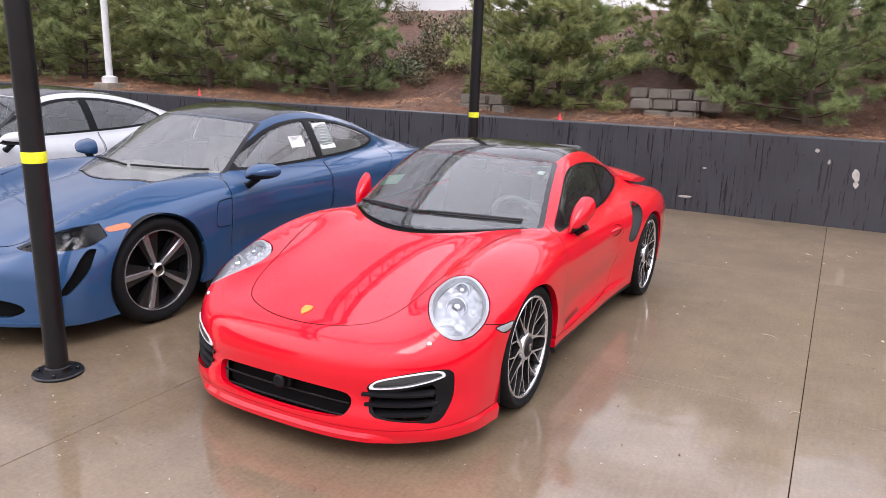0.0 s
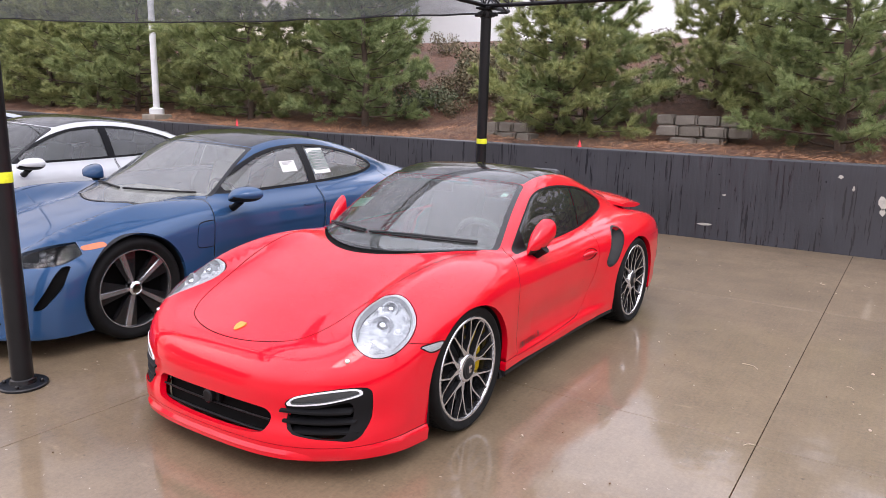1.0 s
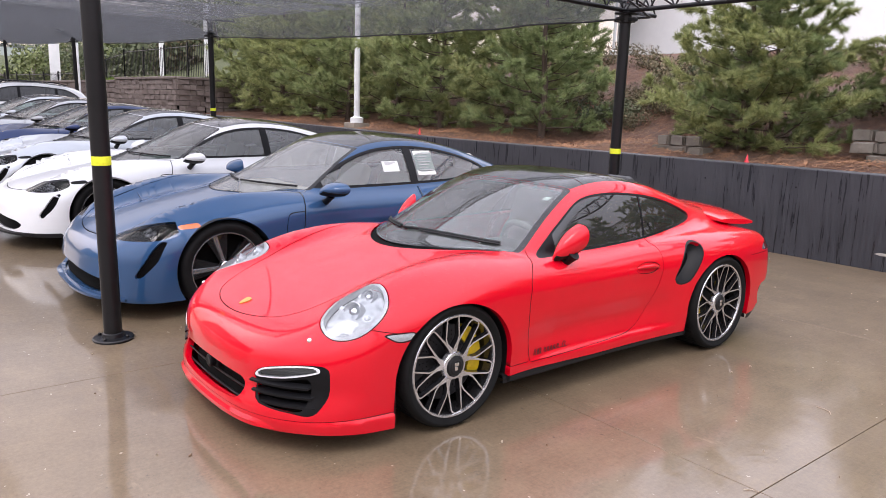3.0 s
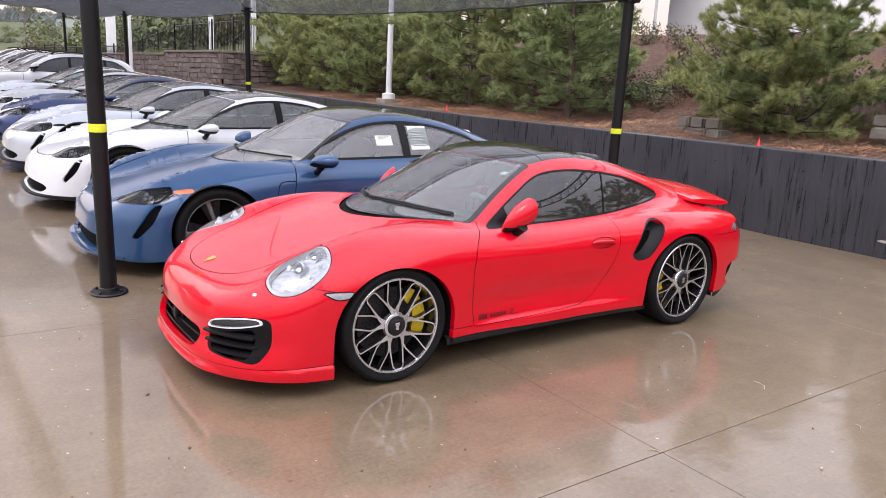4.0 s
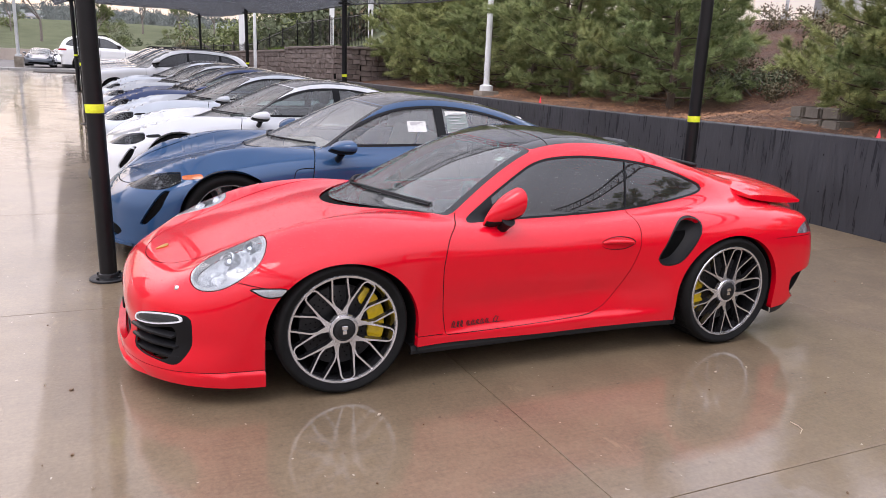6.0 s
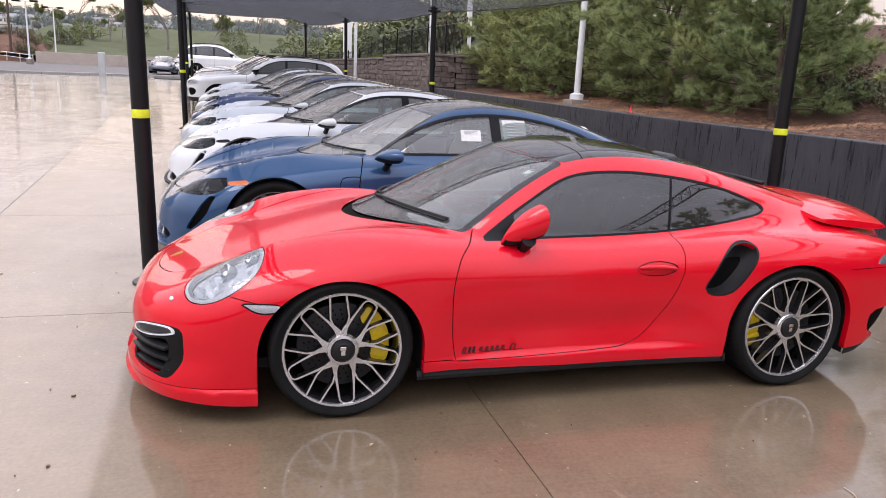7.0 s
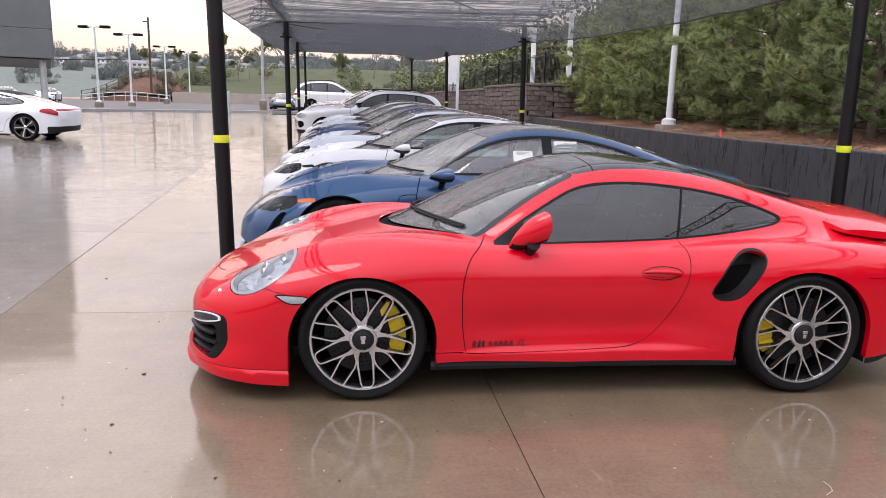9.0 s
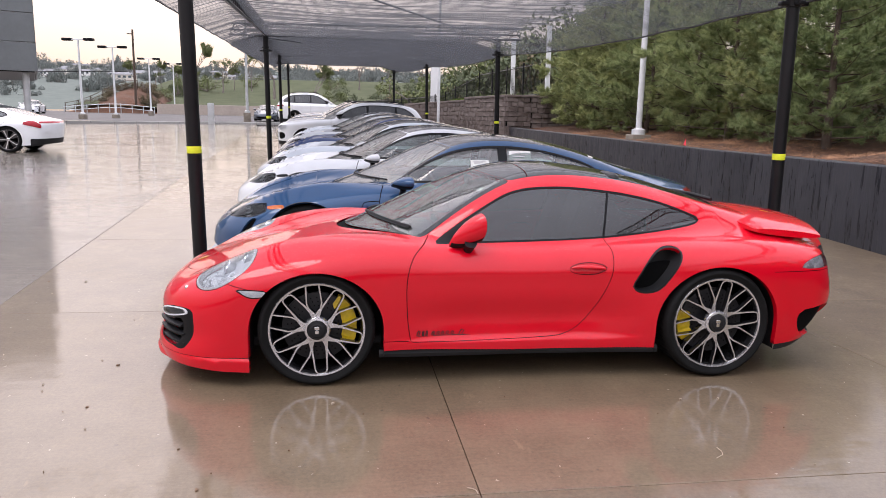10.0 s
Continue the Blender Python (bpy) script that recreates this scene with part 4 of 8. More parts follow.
def red_coupe(at):
    car = thing("sports_coupe", at, "wet bright red two-door sports coupe with black roof, parked on concrete", "car")
    sh = Shell(red_field, -0.45, 2.95, 0.50, 128, 26, 216)
    cabin_side = lambda p: red_cabin(p) - red_tub(p)
    sh.refine(lambda p: np.maximum(p[:, 1] + 0.28, 0.12 - p[:, 2]))
    sh.refine(lambda p: np.maximum(np.hypot(p[:, 1] - 1.62, p[:, 2] - 0.69) - 0.2, 0.7 - np.abs(p[:, 0])))
    # wheel openings and the floor
    for arch in ARCHES:
        sh.cut(arch_field(*arch), "hole")
    sh.drop("hole")
    floor_z = spline([(-1.1, 0.125), (-0.75, 0.110), (-0.40, 0.095), (-0.30, 0.095), (0.30, 0.198), (1.2, 0.196), (2.1, 0.190), (2.85, 0.165), (3.15, 0.205), (3.5, 0.30)])
    sh.cut(lambda p: p[:, 2] - floor_z(p[:, 1]), "hole")
    sh.drop("hole")
    # glass and roof
    pillar = spline([(0.70, 0.74), (0.82, 0.690), (0.90, 0.664), (1.0, 0.627), (1.10, 0.588), (1.17, 0.556), (1.3, 0.50)])
    front_top = lambda p: p[:, 1] - (1.045 + 0.45 * p[:, 0] ** 2)
    screen = both(cabin_side, lambda p: np.abs(p[:, 0]) - pillar(p[:, 2]), front_top, lambda p: p[:, 1] - 1.5)
    roof_edge = spline([(0.9, 0.545), (1.2, 0.540), (1.6, 0.530), (2.0, 0.50), (2.35, 0.455), (2.72, 0.40)])
    sh.cut(screen, "screen_frame")
    sh.cut(both(lambda p: cabin_side(p) + 0.007, lambda p: np.abs(p[:, 0]) - pillar(p[:, 2]) + 0.024, lambda p: front_top(p) + 0.024), "screen", ("screen_frame",))
    roof = both(lambda p: np.abs(p[:, 0]) - roof_edge(p[:, 1]), lambda p: -front_top(p), lambda p: p[:, 1] - 2.66, lambda p: 0.9 - p[:, 2])
    rear_glass = both(roof, lambda p: 2.02 - 0.10 * p[:, 0] ** 2 - p[:, 1])
    sh.cut(roof, "roof")
    sh.cut(rear_glass, "rear_glass", ("roof",))
    sh.line(lambda p: 1.30 - p[:, 1], 0.006, ("roof",))
    win = side_field(RC_WINDOW, 0.35)
    sh.cut(lambda p: np.maximum(win(p) - 0.007, 0.35 - np.abs(p[:, 0])), "window_trim")
    sh.cut(lambda p: np.maximum(win(p) + 0.004, 0.35 - np.abs(p[:, 0])), "window", ("window_trim",))
    sh.line(lambda p: p[:, 1] - 1.755 - 0.20 * (p[:, 2] - 0.85), 0.011, ("window",), gap="window_trim")
    fly = lambda p: (p[:, 1] - 0.87) + 0.0 * p[:, 2]
    sh.cut(fly, "window_trim", ("window",))
    # black cowl under the windscreen
    sh.cut(both(lambda p: cabin_side(p) - 0.020 + 0.03 * p[:, 0] ** 2, lambda p: np.abs(p[:, 0]) - 0.62, lambda p: p[:, 1] - 0.66), "cowl")
    # lamps and openings
    lamp = tilted_field(RC_LAMP * np.array((1.18, 1.10)), (0.69, -0.500, 0.655), (0.42, -0.72, 0.55), 0.2)
    sh.cut(lambda p: lamp(p) - 0.008, "lamp_rim")
    sh.cut(lambda p: lamp(p) - 0.003, "lamp_ring", ("lamp_rim",))
    sh.cut(lambda p: lamp(p) + 0.013, "lamp", ("lamp_ring",))
    front_only = lambda p: p[:, 1] + 0.50
    grille = loop([(0.0, 0.340), (0.30, 0.335), (0.385, 0.322), (0.40, 0.275), (0.36, 0.222), (0.20, 0.205), (0.0, 0.200), (-0.20, 0.205), (-0.36, 0.222), (-0.40, 0.275), (-0.385, 0.322), (-0.30, 0.335)], 5)
    sh.cut(both(lambda p: outline_distance(grille, p[:, [0, 2]]), front_only), "grille")
    intake = loop([(0.495, 0.338), (0.60, 0.356), (0.722, 0.385), (0.735, 0.36), (0.730, 0.29), (0.710, 0.225), (0.60, 0.230), (0.515, 0.250), (0.490, 0.30)], 5)
    drl = loop([(0.478, 0.366), (0.512, 0.405), (0.60, 0.431), (0.70, 0.447), (0.752, 0.444), (0.760, 0.418), (0.66, 0.386), (0.55, 0.368)], 5)
    fold = lambda p: np.stack([np.abs(p[:, 0]), p[:, 2]], 1)
    frame_edge = loop([(0.468, 0.366), (0.505, 0.405), (0.60, 0.435), (0.70, 0.452), (0.768, 0.450), (0.789, 0.425), (0.790, 0.35), (0.780, 0.27), (0.752, 0.208), (0.68, 0.214), (0.58, 0.224), (0.50, 0.242), (0.478, 0.29), (0.484, 0.335)], 5)
    sh.cut(both(lambda p: outline_distance(frame_edge, fold(p)), front_only), "intake_frame")
    sh.cut(both(lambda p: outline_distance(intake, fold(p)), front_only), "intake", ("intake_frame",))
    sh.cut(both(lambda p: outline_distance(drl, fold(p)), front_only), "drl_edge", ("intake_frame",))
    sh.cut(both(lambda p: outline_distance(drl, fold(p)) + 0.007, front_only), "drl", ("drl_edge",))
    scoop = side_field(RC_SIDE_INTAKE, 0.4)
    sh.cut(lambda p: np.maximum(scoop(p) - 0.004, 0.4 - np.abs(p[:, 0])), "intake_edge")
    sh.cut(lambda p: np.maximum(scoop(p) + 0.006, 0.4 - np.abs(p[:, 0])), "side_intake", ("intake_edge",))
    mark = side_field(RC_MARKER, 0.4)
    sh.cut(lambda p: mark(p) - 0.004, "marker_edge")
    sh.cut(lambda p: mark(p) + 0.002, "marker", ("marker_edge",))
    tail_lamp = loop([(2.98, 0.690), (3.12, 0.750), (3.6, 0.765), (3.6, 0.700), (3.2, 0.682)], 5, sharp=(2, 3))
    sh.cut(side_field(tail_lamp, 0.2), "tail_lamp")
    rear_vent = loop([(2.995, 0.395), (3.09, 0.425), (3.27, 0.435), (3.28, 0.262), (3.03, 0.258)], 5)
    sh.cut(side_field(rear_vent, 0.4), "rear_vent")
    sh.cut(both(lambda p: p[:, 2] - floor_z(p[:, 1]) - 0.035, lambda p: 2.8 - p[:, 1]), "diffuser")
    # shut lines
    hood = loop([(0.0, -0.86), (0.20, -0.835), (0.37, -0.755), (0.455, -0.62), (0.50, -0.40), (0.555, -0.10), (0.61, 0.25), (0.60, 0.50), (0.30, 0.60), (0.0, 0.62), (-0.30, 0.60), (-0.60, 0.50), (-0.61, 0.25), (-0.555, -0.10), (-0.50, -0.40), (-0.455, -0.62), (-0.37, -0.755), (-0.20, -0.835)], 5)
    hood_f = lambda p: outline_distance(hood, p[:, :2])
    sh.line(hood_f, 0.0055, where=lambda p: 0.45 - p[:, 2], inside="bonnet", gap="gap_bonnet")
    door = side_field(RC_DOOR, 0.5)
    sh.line(door, 0.0048, where=lambda p: -cabin_side(p) - 0.02, inside="door", gap="gap_door")
    sh.line(lambda p: p[:, 2] - 0.592 + 0.22 * (p[:, 1] + 0.42), 0.004, where=lambda p: np.maximum.reduce([p[:, 1] + 0.33, -0.50 - p[:, 1], 0.72 - np.abs(p[:, 0]), np.abs(p[:, 2] - 0.59) - 0.05]), gap="gap_wing")
    sh.line(lambda p: p[:, 2] - 0.668, 0.004, where=lambda p: np.maximum.reduce([2.80 - p[:, 1], 0.5 - np.abs(p[:, 0]), np.abs(p[:, 2] - 0.67) - 0.06]), gap="gap_tail")
    sh.line(lambda p: p[:, 2] - 0.178, 0.003, where=lambda p: np.maximum(p[:, 1] + 0.37, np.abs(p[:, 2] - 0.18) - 0.05), gap="gap_lip")
    sh.line(lambda p: p[:, 2] - 0.262, 0.005, where=lambda p: np.maximum.reduce([0.36 - p[:, 1], p[:, 1] - 0.53, np.abs(p[:, 2] - 0.262) - 0.05]), gap="gap_sill")
    handle = side_field(RC_HANDLE, 0.5)
    sh.line(handle, 0.0035, ("door",), inside="handle", gap="gap_handle")
    left, right = (lambda c: c[0] > 0), (lambda c: c[0] < 0)

    panel("body", sh, ("body", "bumper"), RED, car, "glossy wet red body shell", rim=0.035)
    panel("bonnet", sh, "bonnet", RED, car, "rain-beaded red front lid")
    for w in (left, right):
        door_ob = panel("door", sh, "door", RED, car, "red door", want=w)
        panel("handle_recess", sh, "handle", RED, door_ob, offset=-0.005, want=w)
        sgn = 1 if w is left else -1
        bar = [(sgn * (surface_x(red_field, yy, zz) + dx), yy, zz) for yy, zz, dx in ((1.515, 0.690, -0.004), (1.56, 0.698, 0.012), (1.64, 0.698, 0.016), (1.70, 0.690, 0.010), (1.722, 0.684, -0.004))]
        part("door_handle", Geo().tube(bar, [0.007, 0.011, 0.012, 0.010, 0.007], 10).mesh("door_handle", RED, True, 60), door_ob, "red pull handle")
        panel("window_trim", sh, "window_trim", BLACK_TRIM, car, "black window seal", offset=-0.002, want=w)
        panel("side_window", sh, "window", TINTED_GLASS, car, "dark tinted side glass", offset=-0.006, want=w)
        hl = panel("headlight", sh, "lamp", LENS, car, "clear oval headlight with round projectors", want=w)
        panel("rim", sh, "lamp_ring", LAMP_RING, hl, "pale satin lamp surround", offset=-0.003, rim=0.03, want=w)
        panel("clear_edge", sh, "lamp_ring", LENS, hl, offset=0.001, want=w)
        panel("bowl", sh, "lamp", LAMP_BOWL, hl, offset=-0.036, want=w)
        sg = 1 if w is left else -1
        out = Vector((0.28 * sg, -0.86, 0.42)).normalized()
        q = out.to_track_quat("Z", "Y").to_matrix().to_4x4()
        for cx, cy, r in ((0.672, -0.430, 0.036), (0.700, -0.535, 0.046)):
            m = Matrix.Translation((cx * sg, cy, surface_z(red_field, cx, cy) - 0.024)) @ q
            g = Geo()
            g.lathe([(r + 0.006, -0.05), (r + 0.006, -0.010), (r + 0.004, -0.006), (r + 0.001, -0.006), (r - 0.002, -0.010)], "z", 36, 0, m, caps=False)
            g.lathe([(r - 0.002, -0.010), (r * 0.72, -0.032), (r * 0.66, -0.034)], "z", 36, 1, m, caps=False)
            g.lathe([(r * 0.66, -0.034), (r * 0.62, -0.020), (r * 0.45, -0.008), (r * 0.22, -0.003), (0.001, -0.001)], "z", 36, 2, m, caps=False)
            part("projector", g.mesh("projector", [LAMP_SILVER, LAMP_SILVER, CHROME], True, 50), hl, "round lamp lens in a silver ring")
        for k in range(4):
            cx, cy = 0.618 + 0.150 * (k % 2), -0.545 + 0.11 * (k // 2) + 0.05 * (k % 2)
            m = Matrix.Translation((cx * sg, cy, surface_z(red_field, cx, cy) - 0.030)) @ q
            part("led_spot", Geo().lathe([(0.013, -0.03), (0.013, -0.006), (0.008, -0.003), (0.001, -0.003)], "z", 14, m=m).mesh("led_spot", LAMP_WHITE, True, 40), hl)
        frame_ob = panel("front_intake", sh, "intake_frame", BLACK_TRIM, car, "black side intake with slats and lamp bar", offset=-0.003, want=w)
        panel("duct", sh, "intake", GAP, frame_ob, offset=-0.09, want=w)
        lamp_bar = panel("daytime_lamp", sh, "drl", LAMP_GREY, frame_ob, "clear light bar with bright rim", offset=-0.010, want=w)
        panel("lens", sh, "drl", LENS, lamp_bar, offset=0.003, want=w)
        panel("bright_rim", sh, "drl_edge", LAMP_WHITE, lamp_bar, offset=0.004, rim=0.014, want=w)
        for k in range(3):
            g = Geo()
            z = 0.236 + 0.048 * k
            pts = []
            for i in range(7):
                x = 0.452 + 0.012 * (2 - k) + (0.740 - 0.46) * i / 6
                y = -0.992 + 0.10 * x**2 + 0.54 * x**4
                pts.append((x, y))
            for (xa, ya), (xb, yb) in zip(pts[:-1], pts[1:]):
                v = [(xx * sg, yy + dy, z + dz) for xx, yy in ((xa, ya), (xb, yb)) for dy, dz in ((-0.006, 0.0), (0.03, 0.012), (0.03, 0.024), (-0.006, 0.010))]
                f = [(0, 4, 5, 1), (1, 5, 6, 2), (2, 6, 7, 3), (3, 7, 4, 0), (0, 1, 2, 3), (4, 7, 6, 5)]
                g.add(v, f)
            part("slat", g.mesh("slat", BLACK_TRIM), frame_ob)
        mk = panel("side_marker", sh, "marker", LAMP_WHITE, car, "clear side marker lamp", offset=-0.004, want=w)
        if mk:
            panel("marker_lens", sh, "marker", LENS, mk, offset=0.003, want=w)
        panel("marker_edge", sh, "marker_edge", BLACK_TRIM, car, offset=-0.001, want=w)
        panel("intake_surround", sh, "intake_edge", BLACK_MATT, car, "black edge of the side intake", offset=-0.001, want=w)
        panel("side_intake", sh, "side_intake", GAP, car, "deep black side air intake", offset=-0.11, want=w)
        panel("tail_light", sh, "tail_lamp", LENS, car, "smoked wraparound rear light", want=w)
        panel("tail_light_core", sh, "tail_lamp", LAMP_BOWL, car, offset=-0.02, want=w)
        panel("rear_vent", sh, "rear_vent", GAP, car, "black rear bumper vent", offset=-0.03, want=w)
    gr = panel("lower_grille", sh, "grille", GAP, car, "black lower centre intake", offset=-0.07)
    panel("windscreen_border", sh, "screen_frame", BLACK_GLOSS, car, "black ceramic windscreen edge", offset=-0.001)
    panel("windscreen", sh, "screen", SCREEN_GLASS, car, "rain-beaded windscreen", offset=-0.002)
    panel("roof_panel", sh, "roof", BLACK_GLOSS, car, "gloss black sunroof panel with beads of rain")
    panel("rear_window", sh, "rear_glass", BLACK_GLOSS, car, "dark rear glass")
    panel("cowl", sh, "cowl", GAP, car, "black cowl under the windscreen", offset=-0.012)
    panel("diffuser", sh, "diffuser", BLACK_MATT, car, "black lower rear valance")
    panel("shut_line", sh, "gap", SEAM, car, "narrow dark shut line", offset=-0.003)
    panel("shut_line", sh, "gap_bonnet", SEAM, car, "dark shut line round the front lid", offset=-0.003)
    panel("shut_line", sh, "gap_lip", SEAM, car, offset=-0.003)
    for seam in ("gap_door", "gap_wing", "gap_tail", "gap_sill", "gap_handle"):
        for w in (left, right):
            panel("shut_line", sh, seam, SEAM, car, offset=-0.003, want=w)
    # ducts get walls that run inward
    for sg in (1, -1):
        outline = RC_SIDE_INTAKE
        q = np.array([[sg * 0.9, a, b] for a, b in outline])
        q[:, 0] = sg * np.array([surface_x(red_field, a, b) for a, b in outline])
        inner = q.copy()
        inner[:, 0] -= sg * 0.13
        inner[:, 1:] = inner[:, 1:].mean(0) + 0.94 * (inner[:, 1:] - inner[:, 1:].mean(0))
        n = len(q)
        v = np.concatenate([q, inner])
        f = [(k, (k + 1) % n, n + (k + 1) % n, n + k) for k in range(n)] + [tuple(range(n, 2 * n))]
        part("intake_duct", mesh_of("intake_duct", v, f, BLACK_MATT), car, "black intake duct")
    for z0, z1 in ((0.200, 0.214), (0.268, 0.278)):
        pts = [(-0.38 + 0.76 * k / 20, -0.962 + 0.10 * (-0.38 + 0.76 * k / 20) ** 2, (z0 + z1) / 2) for k in range(21)]
        part("grille_bar", Geo().tube(pts, [(z1 - z0) / 2] * 21, 6).mesh("grille_bar", BLACK_TRIM, True, 60), gr)
    g = Geo().lathe([(0.034, 0.0), (0.034, 0.03), (0.026, 0.036), (0.001, 0.034)], "y", 24, m=Matrix.Translation((0.0, -0.955, 0.305)) @ Matrix.Rotation(math.pi, 4, "Z"))
    g.box(-0.05, 0.05, -0.96, -0.93, 0.27, 0.345, bevel=0.012)
    part("sensor", g.mesh("sensor", BLACK_TRIM, True, 40), gr, "round black sensor")
    # the lip along the bottom of the nose
    g = Geo()
    nose = [(x, -0.992 + 0.10 * x**2 + 0.54 * x**4, min(1.0, max(0.0, (0.77 - abs(x)) / 0.26))) for x in np.linspace(-0.77, 0.77, 45)]
    g.add([q for x, y, k in nose for q in ((x, y + 0.03, 0.168), (x, y + 0.02 - 0.040 * k, 0.160), (x, y + 0.02 - 0.054 * k, 0.140), (x, y + 0.02 - 0.050 * k, 0.116), (x, y + 0.02 - 0.028 * k, 0.104), (x, y + 0.12, 0.104))],
          [(6 * i + k, 6 * i + 6 + k, 6 * i + 7 + k, 6 * i + 1 + k) for i in range(44) for k in range(5)])
    part("front_lip", g.mesh("front_lip", RED, True, 35), car, "red front spoiler lip")
    # sills, wheel wells, under tray
    for sg in (1, -1):
        g = Geo()
        rows = [(0.36, 0.875), (0.8, 0.872), (1.3, 0.868), (1.8, 0.885), (2.08, 0.905)]
        v = [(sg * (xx + dx), yy, z) for yy, xx in rows for dx, z in ((-0.05, 0.158), (-0.016, 0.160), (-0.012, 0.180), (-0.022, 0.204), (-0.06, 0.206))]
        f = [(5 * i + k, 5 * i + k + 1, 5 * i + k + 6, 5 * i + k + 5) for i in range(len(rows) - 1) for k in range(4)]
        g.add(v, f if sg > 0 else [q[::-1] for q in f])
        part("sill", g.mesh("sill", BLACK_MATT, True, 30), car, "black plastic side sill")
        for cy, cz, across, up in ARCHES:
            g = Geo()
            n = 40
            v, f = [], []
            for i in range(n + 1):
                a = radians(-28) + radians(236) * i / n
                c, h = math.cos(a), math.sin(a)
                for xx in (0.885 if cy < 1 else 0.905, 0.56):
                    v.append((sg * xx, cy + (across + 0.002) * (c if h > 0 else math.copysign(1, c)), cz + (up + 0.002) * h))
            for i in range(n):
                f.append((2 * i, 2 * i + 1, 2 * i + 3, 2 * i + 2))
            v.append((sg * 0.56, cy, cz))
            for i in range(n):
                f.append((2 * i + 1, len(v) - 1, 2 * i + 3))
            part("wheel_well", mesh_of("wheel_well", v, f, BLACK_MATT), car, "black wheel arch liner")
    # black boxes added behind the intakes to keep daylight from showing through
    g = Geo().box(-0.45, 0.45, -0.86, -0.66, 0.15, 0.42)
    g.box(-0.72, 0.72, -0.66, -0.50, 0.15, 0.48)
    part("bumper_core", g.mesh("bumper_core", GAP), car)
    g = Geo().box(-0.60, 0.60, -0.62, 3.05, 0.17, 0.22)
    part("under_tray", g.mesh("under_tray", BLACK_MATT), car)
    # wheels
    for name, hub, r, width, face in (("front", FRONT_HUB, 0.338, 0.245, 0.872), ("rear", REAR_HUB, 0.344, 0.30, 0.920)):
        for sg in (1, -1):
            # the caliper sits behind the front axle and before the rear one
            wh = wheel_y_spokes(r, width, sg, radians(15 if name == "front" else 187), 0.4 if name == "front" else 20.5, grip=41 if name == "front" else 27)
            wh.parent = car
            wh.matrix_local = pose(sg * face, hub[0], hub[1])
    red_trim(car, sh)
    return car


def surface_x(field, y, z, lo=0.3, hi=1.1):
    for _ in range(30):
        mid = (lo + hi) / 2
        if field(np.array([[mid, y, z]]))[0] < 0:
            lo = mid
        else:
            hi = mid
    return lo


def surface_z(field, x, y, lo=0.4, hi=1.5):
    for _ in range(30):
        mid = (lo + hi) / 2
        if field(np.array([[x, y, mid]]))[0] < 0:
            lo = mid
        else:
            hi = mid
    return lo


def mirror_mesh(sg, tilt, wide, under):
    """A wedge-shaped door mirror, glass towards +y; its foot at the origin. The lower skin is another material."""
    n, m = 32, 16
    v, f, mi = [], [], []
    for i in range(m + 1):
        t = i / m
        y = -0.085 + 0.165 * t
        r = math.sin(math.pi / 2 * min(1.0, 0.03 + t * 1.12)) ** 0.62
        for k in range(n):
            a = 2 * math.pi * k / n
            c, s = math.cos(a), math.sin(a)
            px = wide * r * math.copysign(abs(c) ** 0.78, c)
            tall = (0.088 if s > 0 else 0.070) * (1 - 0.22 * c)
            pz = tall * r * math.copysign(abs(s) ** 0.82, s)
            v.append((sg * (0.020 + wide + px - 0.024 * (1 - t)), y + 0.022 * c * (0.4 + 0.6 * t), 0.112 + pz + 0.020 * c + tilt * (t - 0.6)))
    for i in range(m):
        for k in range(n):
            k2 = (k + 1) % n
            q = (i * n + k, i * n + k2, (i + 1) * n + k2, (i + 1) * n + k)
            f.append(q if sg < 0 else q[::-1])
            mi.append(1 if math.sin(2 * math.pi * (k + 0.5) / n) < under else 0)
    f.append(tuple(range(n)) if sg > 0 else tuple(range(n))[::-1])
    mi.append(0)
    return v, f, mi


def add_mirror(car, x, y, z, sg, paint, scale=1.0, tilt=0.050, flat=1.0, wide=0.068, under=-0.42):
    v, f, mi = mirror_mesh(sg, tilt, wide, under)
    v = [(a, b, 0.11 + (c - 0.11) * flat) for a, b, c in v]
    at = Matrix.Translation((sg * x, y, z)) @ Matrix.Diagonal((scale, scale, scale, 1))
    mir = part("door_mirror", mesh_of("door_mirror", v, f, [paint, BLACK_TRIM], index=mi), car, "body-coloured door mirror with a black underside", at)
    ring = v[16 * 32:16 * 32 + 32]
    c = Vector((sum(p[0] for p in ring) / 32, 0.07, sum(p[2] for p in ring) / 32))
    gl = [(c.x + (p[0] - c.x) * 0.93, p[1] + 0.002, c.z + (p[2] - c.z) * 0.93) for p in ring]
    part("mirror_glass", mesh_of("mirror_glass", gl, [tuple(range(32)) if sg < 0 else tuple(range(32))[::-1]], CHROME), mir)
    g = Geo()
    g.tube([(sg * -0.03, 0.01, 0.0), (sg * 0.025, 0.012, 0.008), (sg * 0.065, 0.018, 0.040), (sg * 0.095, 0.020, 0.072)], [0.030, 0.026, 0.026, 0.036], 12)
    part("mirror_foot", g.mesh("mirror_foot", BLACK_TRIM, True, 60), mir, "black mirror foot")
    return mir


